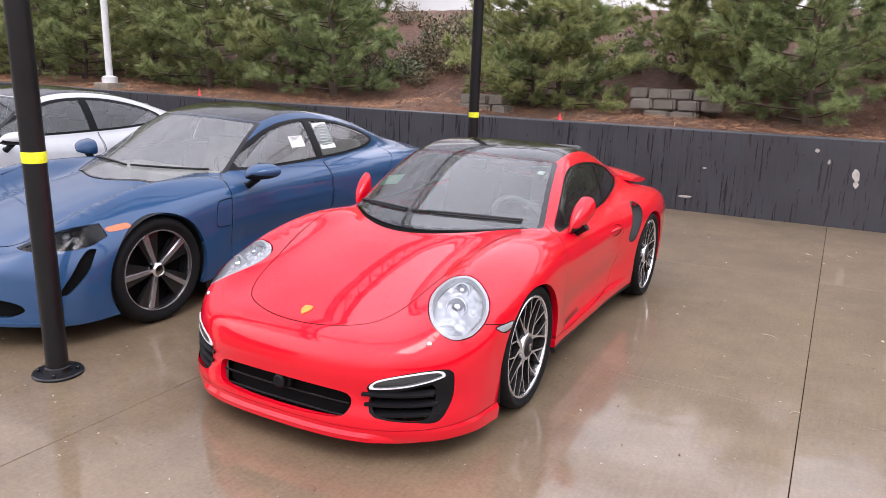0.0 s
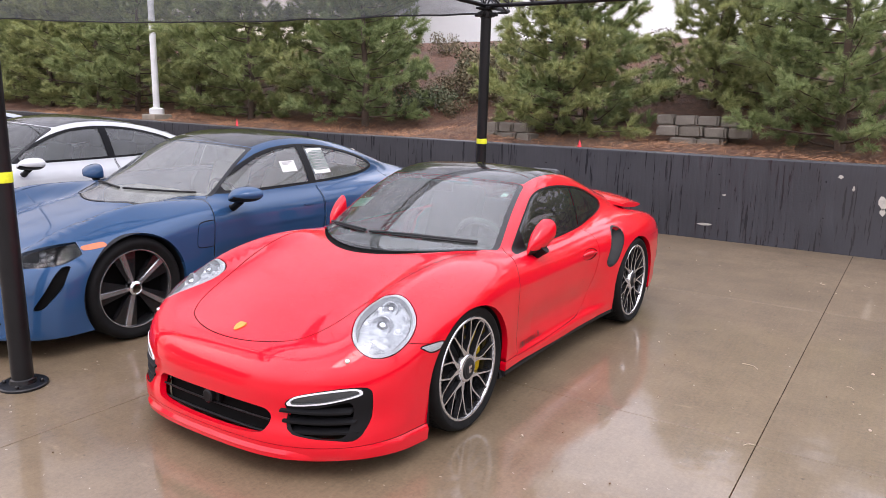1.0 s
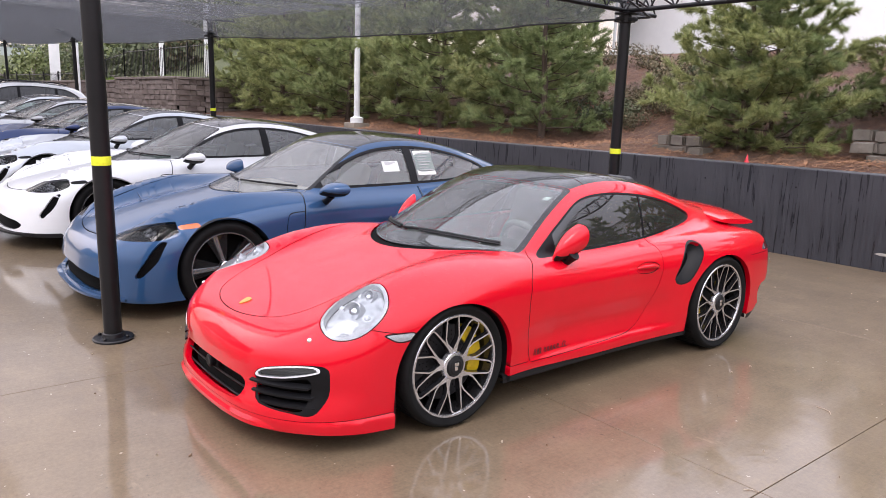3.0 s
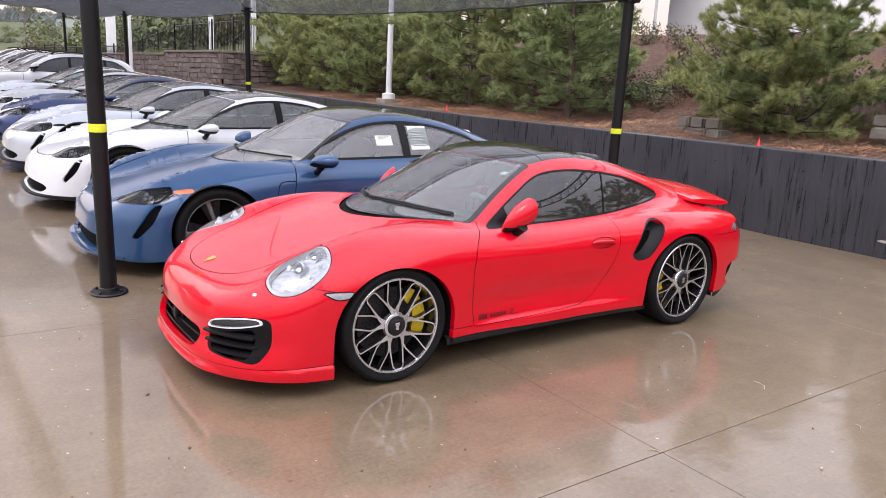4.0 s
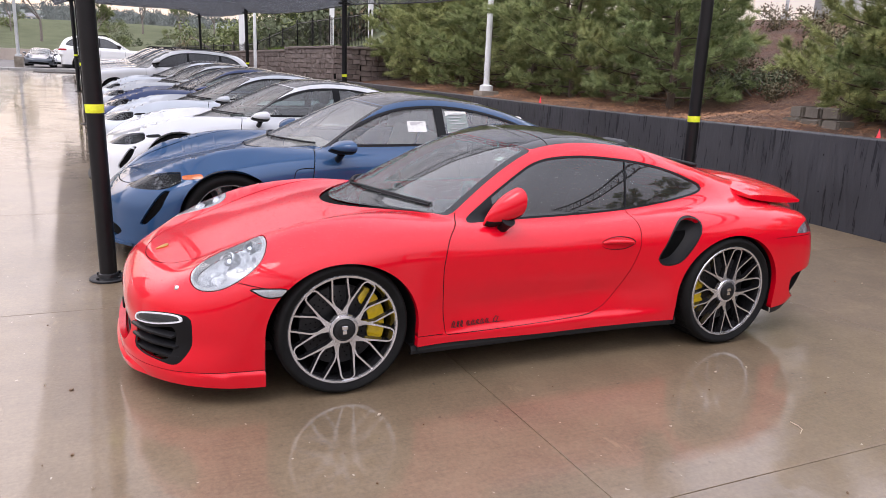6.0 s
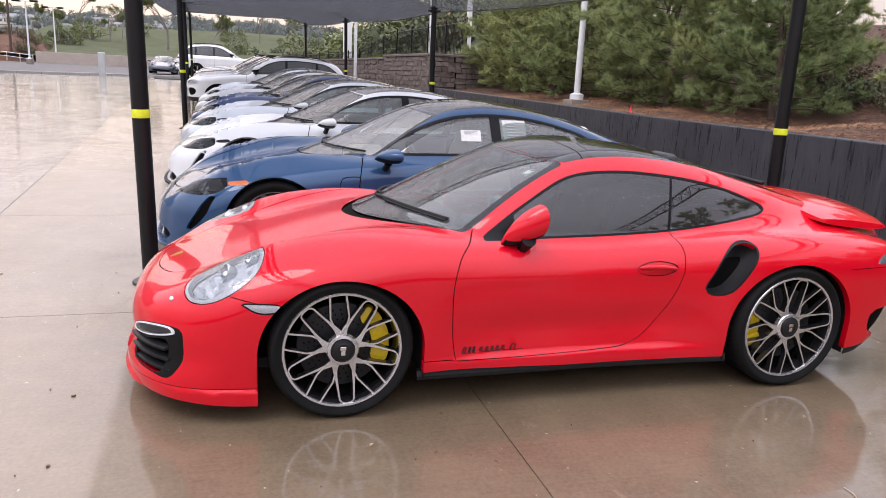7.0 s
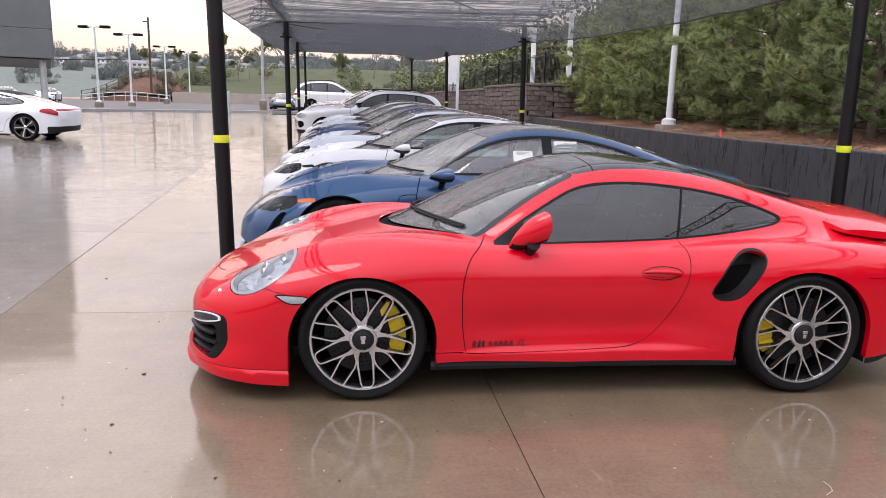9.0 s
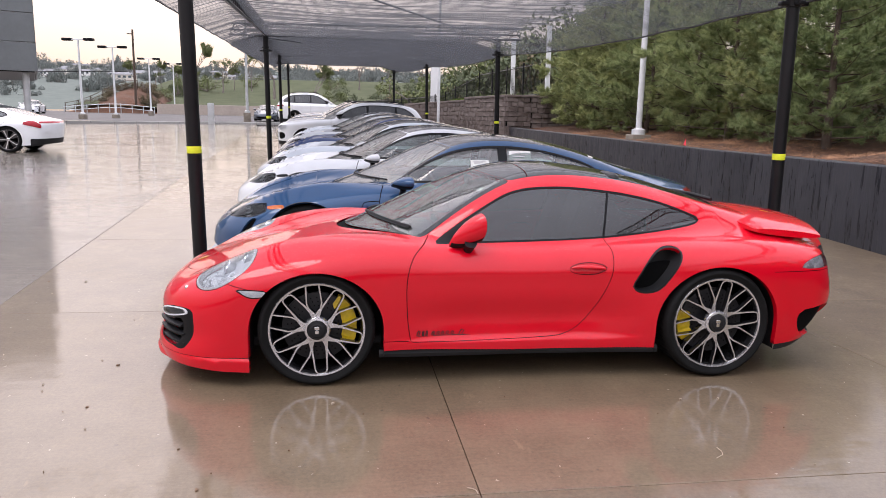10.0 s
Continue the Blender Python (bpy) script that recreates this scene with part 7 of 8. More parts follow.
for a, b in ((tops[0], tops[3]), (tops[2], tops[5]), (tops[4], tops[9])):
    part("brace_cable", Geo().rod(a + Vector((0, 0, 0.2)), b + Vector((0, 0, 0.2)), 0.013, 6).mesh("brace_cable", POLE_BLACK), canopy)


# ---- pines on the slope ----
def needle_mat():
    m, nt, p = material("pine_needles")
    g = nt.nodes.new("ShaderNodeNewGeometry")
    clump = place_node(nt, 4.2, 3.0, 0.6)
    f = math_node(nt, "ADD", math_node(nt, "MULTIPLY", g.outputs["Random Per Island"], 0.35), math_node(nt, "MULTIPLY", clump, 0.65))
    t = ramp_node(nt, f, [(0.28, (0.130, 0.155, 0.078)), (0.45, (0.265, 0.300, 0.138)), (0.62, (0.415, 0.445, 0.210)), (0.78, (0.50, 0.47, 0.26))])
    oi = nt.nodes.new("ShaderNodeObjectInfo")
    vary = ramp_node(nt, oi.outputs["Random"], [(0.0, (0.82, 0.92, 0.85)), (0.5, (1.0, 1.0, 0.9)), (1.0, (1.04, 1.03, 0.90))])
    tone = mix_node(nt, 1.0, t, vary, "MULTIPLY")
    nt.links.new(tone, p.inputs["Base Color"])
    p.inputs["Roughness"].default_value = 0.55
    p.inputs["Specular IOR Level"].default_value = 0.35
    # needles let some light through
    tl, mx = nt.nodes.new("ShaderNodeBsdfTranslucent"), nt.nodes.new("ShaderNodeMixShader")
    nt.links.new(tone, tl.inputs["Color"])
    mx.inputs[0].default_value = 0.42
    nt.links.new(p.outputs[0], mx.inputs[1])
    nt.links.new(tl.outputs[0], mx.inputs[2])
    nt.links.new(mx.outputs[0], nt.nodes["Material Output"].inputs["Surface"])
    return m


NEEDLES = needle_mat()
BARK = varied("pine_bark", (0.085, 0.058, 0.042), 0.85, scale=9, spread=0.45, bump=0.01, bump_scale=35, stretch=(1, 1, 0.3))


def pine(seed, height, spread, tufts, needles=15):
    """A bushy pine: leaning trunk, whorled limbs, tufts of needles along them. The tufts are thin blades."""
    rnd = random.Random(seed)
    holder = new("pine_tree")
    lean = Vector((rnd.uniform(-0.05, 0.05), rnd.uniform(-0.05, 0.05), 1))
    trunk = Geo()
    pts = [lean * (height * k / 7) + Vector((rnd.uniform(-1, 1), rnd.uniform(-1, 1), 0)) * 0.05 * (k > 0) for k in range(8)]
    trunk.tube(pts, [0.085 * (height / 4) * (1 - 0.12 * k) for k in range(8)], 9)
    limbs, homes = Geo(), []
    n_limbs = int(60 * height / 4)
    for i in range(n_limbs):
        u = (i + rnd.random()) / n_limbs
        z = height * (0.03 + 0.93 * u)
        base = lean * z
        reach = spread * (1 - u) ** 0.55 * rnd.uniform(0.6, 1.1) + 0.16
        a = i * 2.399 + rnd.uniform(-0.5, 0.5)
        d = Vector((math.cos(a), math.sin(a), 0))
        lift = rnd.uniform(0.05, 0.55) * reach
        ctrl = [base, base + d * reach * 0.35 + Vector((0, 0, lift * 0.15)), base + d * reach * 0.7 + Vector((0, 0, lift * 0.5)), base + d * reach + Vector((0, 0, lift))]
        limbs.tube(ctrl, [0.018 * (1.2 - u), 0.013 * (1.2 - u), 0.008 * (1.2 - u), 0.003], 4)
        for s in range(max(4, int(17 * reach / spread))):
            t = rnd.uniform(0.18, 1.0)
            k = min(2, int(t * 3))
            root = ctrl[k].lerp(ctrl[k + 1], t * 3 - k)
            sa = a + rnd.choice((-1, 1)) * rnd.uniform(0.2, 1.5)
            sd = Vector((math.cos(sa), math.sin(sa), rnd.uniform(-0.35, 1.3))).normalized()
            homes.append((root, root + sd * rnd.uniform(0.15, 0.42) * min(1.0, 0.45 + reach)))
        homes.append((ctrl[2], ctrl[3]))
    v, f = [], []
    per = max(1, round(tufts / len(homes)))
    for root, tip in homes:
        d = (tip - root).normalized()
        for k in range(per):
            c = root.lerp(tip, 0.30 + 0.72 * (k + rnd.random()) / per)
            for _ in range(needles):
                q = (d * 0.75 + Vector((rnd.gauss(0, 0.5), rnd.gauss(0, 0.5), rnd.gauss(0.12, 0.5)))).normalized()
                ln = rnd.uniform(0.09, 0.15)
                w = q.cross(Vector((rnd.uniform(-1, 1), rnd.uniform(-1, 1), rnd.uniform(-1, 1)))).normalized() * 0.0050
                s0 = c + q * 0.01
                i0 = len(v)
                v += [s0 - w, s0 + w, c + q * ln]
                f.append((i0, i0 + 1, i0 + 2))
    part("trunk", trunk.mesh("trunk", BARK, True, 60), holder, "rough brown trunk")
    part("branchwork", limbs.mesh("branchwork", BARK, True, 60), holder)
    part("crown", mesh_of("crown", v, f, NEEDLES, smooth=False), holder, "dense tufts of green needles")
    return holder


pines = [pine(11, 3.6, 1.70, 9500, 13), pine(23, 4.2, 1.60, 10000, 13), pine(37, 3.3, 1.80, 9200, 13)]
spots = [(-4.85, 12.5, 0, 1.0), (-9.15, 12.2, 1, 0.95), (-12.7, 12.3, 0, 1.1), (-10.6, 12.9, 2, 1.12), (-14.9, 12.5, 1, 0.95), (-17.0, 12.2, 2, 1.1), (-19.2, 12.5, 0, 1.15), (-21.4, 12.3, 1, 1.05), (-23.2, 12.6, 2, 1.2),
         (-0.35, 12.5, 1, 0.92), (-4.45, 12.75, 2, 0.80), (-2.65, 14.2, 1, 0.85), (-1.5, 13.7, 0, 0.85), (2.2, 13.2, 2, 1.05), (5.0, 12.8, 0, 1.1), (8.5, 13.2, 2, 1.2), (-16.0, 14.2, 0, 1.15), (-20.4, 14.4, 1, 1.1), (-24.9, 14.0, 0, 1.3), (-12.0, 14.8, 1, 1.1),          (1.0, 15.6, 1, 0.85), (-27.5, 15.0, 1, 1.2), (11.5, 12.7, 1, 1.1)]
used = set()
for i, (x, y, k, s) in enumerate(spots):
    at = Matrix.Translation((x, y, slope_z(x, y) - 0.08)) @ Matrix.Rotation(i * 1.7, 4, "Z") @ Matrix.Diagonal((s, s, s, 1))
    if k in used:
        ob = copy_thing(pines[k], Matrix.Identity(4))
    else:
        ob = pines[k]
        used.add(k)
    ob.matrix_world = at
    tagged(ob, "bushy green pine with long needles on the straw-covered slope", "tree", "pines on the slope")

# ---- stacked stones on the slope ----
def stone_step(cx, cy, rows, z0, name, label):
    ob = thing(name, pose(cx, cy, z0), label, "wall", "stone steps on the slope")
    rnd = random.Random(int(cx * 100))
    for r, (x0, x1, count, back) in enumerate(rows):
        x = x0
        for k in range(count):
            w = (x1 - x0) / count * rnd.uniform(0.85, 1.15)
            bm = bmesh.new()
            bmesh.ops.create_cube(bm, size=1.0)
            bmesh.ops.bevel(bm, geom=bm.edges[:], offset=0.10, segments=2, affect="EDGES")
            for q in bm.verts:
                q.co = Vector((q.co.x * (w - 0.02), q.co.y * 0.34, q.co.z * 0.165)) + Vector((rnd.uniform(-1, 1), rnd.uniform(-1, 1), rnd.uniform(-1, 1))) * 0.008
            me = bpy.data.meshes.new("stone")
            bm.to_mesh(me)
            bm.free()
            me.materials.append(STONE)
            part("stone", me, ob, at=pose(x + w / 2, back + rnd.uniform(-0.03, 0.03), 0.085 + 0.172 * r, 0, rnd.uniform(-2, 2), rnd.uniform(-7, 7)))
            x += w
    return ob


stone_step(-2.36, 12.35, [(-0.42, 0.42, 2, -0.05), (-0.68, 0.72, 4, 0.05), (-0.72, 0.62, 4, 0.18)], 1.06, "stone_step", "short dry-stacked wall of grey split stones on the slope")
stone_step(-5.45, 11.75, [(-0.55, 0.50, 3, 0.0), (-0.50, 0.35, 3, 0.14)], 1.03, "stone_step", "low dry-stacked stones half hidden by a pine")

# ---- marker flags ----
FLAG = plain("red_flag_plastic", (0.75, 0.03, 0.05), 0.5)
for x, y in ((-3.63, 10.51), (-11.2, 10.55)):
    z = slope_z(x, y)
    ob = thing("marker_flag", pose(x, y, z + 0.01), "small red plastic marker flag on a wire in the straw", "flag", "marker flags")
    part("wire", Geo().rod((0, 0, 0), (0.0, 0, 0.17), 0.0025, 6).mesh("wire", GALV), ob)
    g = Geo()
    g.add([(0.0, 0.0, 0.20), (0.06, -0.02, 0.03), (-0.06, 0.015, 0.035), (0.005, -0.05, 0.05)], [(0, 2, 3), (0, 3, 1), (0, 1, 2)])
    part("flag", g.mesh("flag", FLAG), ob, "red folded flag")

# ---- lamp post on the slope ----
def lamp_post(x, y, z, h, mat, heads, base_h=0.28, r=0.07, turn=0.0, label="tall lamp post", group="lamp posts"):
    ob = thing("lamp_post", pose(x, y, z, 0, 0, turn), label, "lamp post", group)
    g = Geo()
    g.box(-0.24, 0.24, -0.24, 0.24, -0.3, base_h - 0.1, bevel=0.03)
    part("footing", g.mesh("footing", FOOTING, True, 30), ob, "square weathered concrete footing")
    part("collar", Geo().lathe([(r + 0.09, base_h - 0.1), (r + 0.09, base_h + 0.02), (r + 0.02, base_h + 0.05)], "z", 20).mesh("collar", mat, True, 40), ob)
    part("shaft", Geo().lathe([(r, base_h), (r * 0.72, h)], "z", 16).mesh("shaft", mat, True, 40), ob)
    if heads:
        part("arm", Geo().box(-0.75, 0.75, -0.04, 0.04, h - 0.05, h + 0.03, bevel=0.01).mesh("arm", mat), ob)
        for sg in (-1, 1):
            g = Geo().box(sg * 0.85 - 0.35, sg * 0.85 + 0.35, -0.22, 0.22, h - 0.10, h + 0.10, bevel=0.05)
            part("lamp_head", g.mesh("lamp_head", BLACK_TRIM, True, 40), ob, "dark box lamp head")
    return ob


lamp_post(-13.7, 20.0, slope_z(-13.7, 20.0) - 0.02, 7.0, GALV, False, 0.14, 0.05, label="grey steel post at the top of the slope")
lamp_post(-14.2, 10.80, slope_z(-14.2, 10.80) - 0.02, 7.6, WHITE_STEEL, False, 0.24, 0.075, label="pale steel lamp post on a concrete footing on the slope")


# ---- block wall, fence and far end of the row ----
def block_wall(name, a, b, z0, z1, label, rows, thick=0.35, seed=1):
    """A wall of split-face blocks from a to b, each block a piece of its own."""
    a, b = Vector((*a, 0)), Vector((*b, 0))
    d = (b - a)
    L = d.length
    ang = math.degrees(math.atan2(d.y, d.x))
    ob = thing(name, pose(a.x, a.y, z0, 0, 0, ang), label, "wall", kind="structure")
    core = Geo().box(0.01, L - 0.01, 0.03, thick, 0, z1 - z0 - 0.02)
    part("core", core.mesh("core", GAP), ob)
    rnd = random.Random(seed)
    h = (z1 - z0) / rows
    shapes = []
    for k in range(6):
        bm = bmesh.new()
        bmesh.ops.create_cube(bm, size=1.0)
        bmesh.ops.bevel(bm, geom=bm.edges[:], offset=0.06, segments=1, affect="EDGES")
        for q in bm.verts:
            q.co = Vector((q.co.x * 0.98 + rnd.uniform(-0.02, 0.02), q.co.y + (rnd.uniform(-0.12, 0.12) if q.co.y < 0 else 0), q.co.z * 0.95 + rnd.uniform(-0.02, 0.02)))
        me = bpy.data.meshes.new("block")
        bm.to_mesh(me)
        bm.free()
        me.materials.append(BLOCK)
        shapes.append(me)
    for r in range(rows):
        x = 0.0 if r % 2 else -0.2
        while x < L:
            w = rnd.choice((0.25, 0.40, 0.45))
            x0, x1 = max(0, x), min(L, x + w)
            if x1 - x0 > 0.06:
                m = Matrix.Translation(((x0 + x1) / 2, 0.06, h * (r + 0.5))) @ Matrix.Diagonal(((x1 - x0) - 0.006, 0.22, h, 1))
                part("block", rnd.choice(shapes), ob, at=m)
            x += w
    cap = Geo()
    x = 0.0
    while x < L:
        cap.box(x + 0.004, min(L, x + 0.6) - 0.004, -0.09, thick + 0.03, z1 - z0, z1 - z0 + 0.09, bevel=0.015)
        x += 0.6
    part("cap_stone", cap.mesh("cap_stone", BLOCK), ob, "flat cap stones")
    return ob


block_wall("wall_block_front", (-29.6, 9.15), (-24.75, 9.9), 0.6, 2.45, "weathered brown split-face block wall", 10, seed=3)
block_wall("wall_block_side", (-24.75, 9.9), (-24.85, 10.9), 0.6, 2.45, "weathered brown split-face block wall", 10, seed=5)
block_wall("wall_block_low", (-42.0, 7.6), (-29.6, 9.15), 0.7, 2.35, "low weathered block wall", 8, seed=7)
block_wall("wall_block_return", (-24.85, 10.9), (-24.9, 15.0), 0.9, 2.45, "weathered brown split-face block wall", 8, seed=9)


def bank_z(y):
    return 2.42 + 0.10 * max(0, y - 10) + 0.32 * max(0, y - 14)


# grass on top and behind
sheet("grass_bank", -24.9, -95, 9.75, 60, 40, 30, lambda x, y: bank_z(y) + 0.004 * (-x - 24.9) + 0.10 * noise.noise(Vector((x * 0.5, y * 0.5, 0))), HILLGRASS, "olive spring grass and weeds on a bank", "ground")
random.seed(12)
g = Geo()
for _ in range(2600):
    t = random.random()
    x, y = -25.0 - 9.0 * t, 9.62 - 0.8 * t + random.uniform(0.25, 1.4)
    h, a = random.uniform(0.05, 0.20), random.uniform(0, 6.28)
    w = 0.012
    g.add([(x - w * math.cos(a), y - w * math.sin(a), 2.42), (x + w * math.cos(a), y + w * math.sin(a), 2.42), (x + random.uniform(-0.06, 0.06), y + random.uniform(-0.06, 0.06), 2.45 + h)], [(0, 1, 2)])
tagged(new("grass_tufts", g.mesh("grass_tufts", GRASS)), "tufts of fresh grass along the wall top", "grass", kind="stuff")


def picket_fence(a, b, z0, z1, h, label):
    a, b = Vector((a[0], a[1], z0)), Vector((b[0], b[1], z1))
    d = b - a
    ob = thing("picket_fence", Matrix.Translation(a), label, "fence", "black fences")
    n = max(1, round(d.length / 1.9))
    for k in range(n + 1):
        p = d * (k / n)
        part("post", Geo().box(p.x - 0.03, p.x + 0.03, p.y - 0.03, p.y + 0.03, p.z, p.z + h + 0.08, bevel=0.006).mesh("post", POLE_BLACK), ob)
    for f in (0.12, h - 0.08):
        part("rail", Geo().rod((0, 0, f), d + Vector((0, 0, f)), 0.018, 6).mesh("rail", POLE_BLACK), ob)
    m = round(d.length / 0.14)
    me = Geo().box(-0.009, 0.009, -0.009, 0.009, 0.08, h).mesh("picket", POLE_BLACK)
    for k in range(m):
        part("picket", me, ob, at=Matrix.Translation(d * ((k + 0.5) / m)))
    return ob


picket_fence((-24.9, 11.3), (-33.0, 10.4), 2.48, 2.45, 1.35, "black steel picket fence on the block wall")
picket_fence((-33.0, 10.4), (-39.0, 9.6), 2.45, 1.75, 1.3, "black steel picket fence stepping down the bank")
picket_fence((-39.0, 9.6), (-56.0, 6.5), 1.75, 1.75, 1.2, "black steel picket fence by the lane")
lamp_post(-31.6, 8.2, ground_z(-31.6), 8.5, WHITE_STEEL, False, 0.1, 0.075, label="thin pale post beside the block wall")
# white sign board panels by the fence
SIGN = varied("white_sign_panel", (0.80, 0.80, 0.80), 0.5, scale=2, spread=0.06)
for x, y, z0, z1, w in ((-42.3, 9.4, 0.8, 6.0, 0.5), (-33.5, 12.2, 2.4, 5.6, 0.22), (-30.0, 13.0, 2.4, 5.8, 0.22)):
    ob = thing("sign_pylon", pose(x, y, 0), "slim white sign pylon behind the cars", "sign", "white pylons")
    part("panel", Geo().box(-0.06, 0.06, -w / 2, w / 2, z0, z1, bevel=0.02).mesh("panel", SIGN), ob)
# pale building up behind the pines
PALE = varied("pale_facade", (0.60, 0.55, 0.48), 0.7, scale=0.3, spread=0.08)
def house(x, y, z, w, d, h, mat, label, floors=2, bays=6, roofh=1.2, turn=0.0, name="house"):
    ob = thing(name, pose(x, y, z, 0, 0, turn), label, "building", "far buildings")
    part("wall", Geo().box(-w / 2, w / 2, -d / 2, d / 2, -3, h, bevel=0.02).mesh("wall", mat), ob)
    g = Geo()
    e = 0.4
    g.add([(-w / 2 - e, -d / 2 - e, h), (w / 2 + e, -d / 2 - e, h), (w / 2 + e, d / 2 + e, h), (-w / 2 - e, d / 2 + e, h), (-w / 2 + d * 0.3, 0, h + roofh), (w / 2 - d * 0.3, 0, h + roofh)], [(0, 1, 5, 4), (1, 2, 5), (2, 3, 4, 5), (3, 0, 4), (3, 2, 1, 0)])
    part("roof", g.mesh("roof", ROOFING), ob)
    for fl in range(floors):
        for k in range(bays):
            for face in ("south", "east"):
                zz = h * (fl + 0.35) / floors
                if face == "south":
                    xx = -w / 2 + w * (k + 0.5) / bays
                    gg = Geo().box(xx - w / bays * 0.28, xx + w / bays * 0.28, -d / 2 - 0.03, -d / 2 + 0.05, zz, zz + h / floors * 0.45)
                else:
                    if k >= max(2, bays // 2):
                        continue
                    yy = -d / 2 + d * (k + 0.5) / max(2, bays // 2)
                    gg = Geo().box(w / 2 - 0.05, w / 2 + 0.03, yy - 0.6, yy + 0.6, zz, zz + h / floors * 0.45)
                part("window", gg.mesh("window", FAR_GLASS), ob)
    return ob


ROOFING = varied("grey_roofing", (0.22, 0.22, 0.23), 0.7, scale=0.5)
FAR_GLASS = plain("far_window_glass", (0.10, 0.12, 0.14), 0.15)
WHITE_WALL = varied("white_facade", (0.86, 0.85, 0.84), 0.6, scale=0.3, spread=0.05)
house(-13, 44, 4.2, 30, 12, 8.5, WHITE_WALL, "long white building beyond the pines", 1, 0)
house(14, 40, 4.4, 18, 10, 8.0, WHITE_WALL, "white low building beyond the pines", 1, 0)

# ---- across the lane: showroom block, lamps, kerb, far hills ----
FACADE = varied("dark_facade_panel", (0.15, 0.165, 0.17), 0.4, 0.3, scale=0.6, spread=0.15)
ob = thing("showroom_block", pose(-35.0, -10.75, 0.5, 0, 0, 21), "dark panelled upper storey of a showroom on columns", "building")
part("core", Geo().box(-12, -0.06, -24, -0.06, 2.95, 11.0).mesh("core", GALV), ob)
for r in range(6):
    for c in range(8):
        z0, y1 = 2.9 + 1.35 * r, -3.0 * c
        part("facade_panel", Geo().box(-0.05, 0.03, y1 - 2.97, y1 - 0.02, z0, z0 + 1.32, bevel=0.012).mesh("facade_panel", FACADE), ob)
    part("facade_panel", Geo().box(-12, -0.02, -0.05, 0.03, 2.9 + 1.35 * r, 2.9 + 1.35 * r + 1.32, bevel=0.012).mesh("facade_panel", FACADE), ob)
for y in (-0.5, -3.4, -6.8, -10.2):
    part("column", Geo().lathe([(0.16, -0.5), (0.16, 2.95)], "z", 18, m=Matrix.Translation((-0.8, y, 0))).mesh("column", GALV, True, 40), ob)
part("soffit", Geo().box(-12, -0.1, -24, -0.1, 2.86, 2.94).mesh("soffit", BLACK_TRIM), ob)

for x, y, z in ((-56.5, -15.8, 0.86), (-62.5, -15.1, 0.88), (-81.0, -16.7, 1.29), (-99.0, -18.0, 1.97)):
    lamp_post(x, y, z, 6.03, WHITE_STEEL, True, 0.60, 0.09, turn=78, label="white car-park lamp post with two dark heads")
ob = thing("utility_pole", pose(-98.3, -22.7, 1.5), "tall bare wooden utility pole beyond the lot", "pole")
part("shaft", Geo().lathe([(0.17, 0), (0.12, 10.6)], "z", 12).mesh("shaft", BARK, True, 40), ob)
part("cross_arm", Geo().box(-0.06, 0.06, -0.7, 0.1, 10.0, 10.12).mesh("cross_arm", BARK), ob)
part("wire", Geo().tube([(0, 0, 5.4), (18, -24, 3.4), (34, -52, 3.6)], [0.06, 0.06, 0.06], 5).mesh("wire", POLE_BLACK), ob)
lamp_post(-50.0, -2.8, ground_z(-50) + 0.1, 11.0, GALV, False, 0.75, 0.10, label="tall grey pole on a concrete footing")
ob = thing("metal_cabinet", pose(-46.0, -4.6, ground_z(-46)), "narrow grey metal cabinet by the kerb", "cabinet")
part("body", Geo().box(-0.13, 0.13, -0.19, 0.19, 0, 1.35, bevel=0.02).mesh("body", GALV), ob)
part("door", Geo().box(0.13, 0.145, -0.15, 0.15, 0.12, 1.25, bevel=0.005).mesh("door", GALV), ob)
# kerb along the lane's far end
KERB = varied("kerb_concrete", (0.36, 0.35, 0.33), 0.7, scale=1.0, spread=0.2)
g = Geo()
n = 26
for k in range(n):
    t0, t1 = k / n, (k + 1) / n
    p0, p1 = Vector((-37.0, -21.0)).lerp(Vector((-53.5, 8)), t0), Vector((-37.0, -21.0)).lerp(Vector((-53.5, 8)), t1)
    a = math.atan2(p1.y - p0.y, p1.x - p0.x)
    L = (p1 - p0).length
    g.box(0.005, L - 0.005, -0.2, 0.2, -0.1, 0.17, bevel=0.03, m=Matrix.Translation((p0.x, p0.y, ground_z(p0.x) - 0.02)) @ Matrix.Rotation(a, 4, "Z"))
thing("kerb", Matrix(), "pale concrete kerb at the end of the lane", "kerb", me=g.mesh("kerb", KERB), kind="structure")
# low wall and railing beyond
g = Geo().box(-96, -95.6, -19.5, 40, 0.8, 2.75, bevel=0.03)
thing("wall_far", Matrix(), "long low tan wall beyond the car park", "wall", me=g.mesh("wall_far", TAN_WALL), kind="structure")
sheet("far_bank", -97, -260, -30, 160, 26, 30, lambda x, y: 2.6 + 0.10 * min(60, -x - 97) + 2.5 * noise.noise(Vector((x * 0.02, y * 0.02, 0))) + 0.02 * max(0, y), HILLGRASS, "soft green rising bank with spring grass", "ground")
# the hill's haze is in its base colour
sheet("far_hill", -260, -1500, -900, 900, 30, 60, lambda x, y: 4 + 0.082 * min(-x - 260, 500) + 9 * noise.noise(Vector((x * 0.004, y * 0.004, 0))), HAZE_HILL, "far hillside with haze mixed into its pale colour", "backdrop")

def mound_z(x, y):
    return 1.2 + 4.0 * math.exp(-((y + 24.8) / 4.6) ** 2) * math.sin(math.pi * min(1, max(0, (-x - 96.2) / 25.8))) ** 0.6


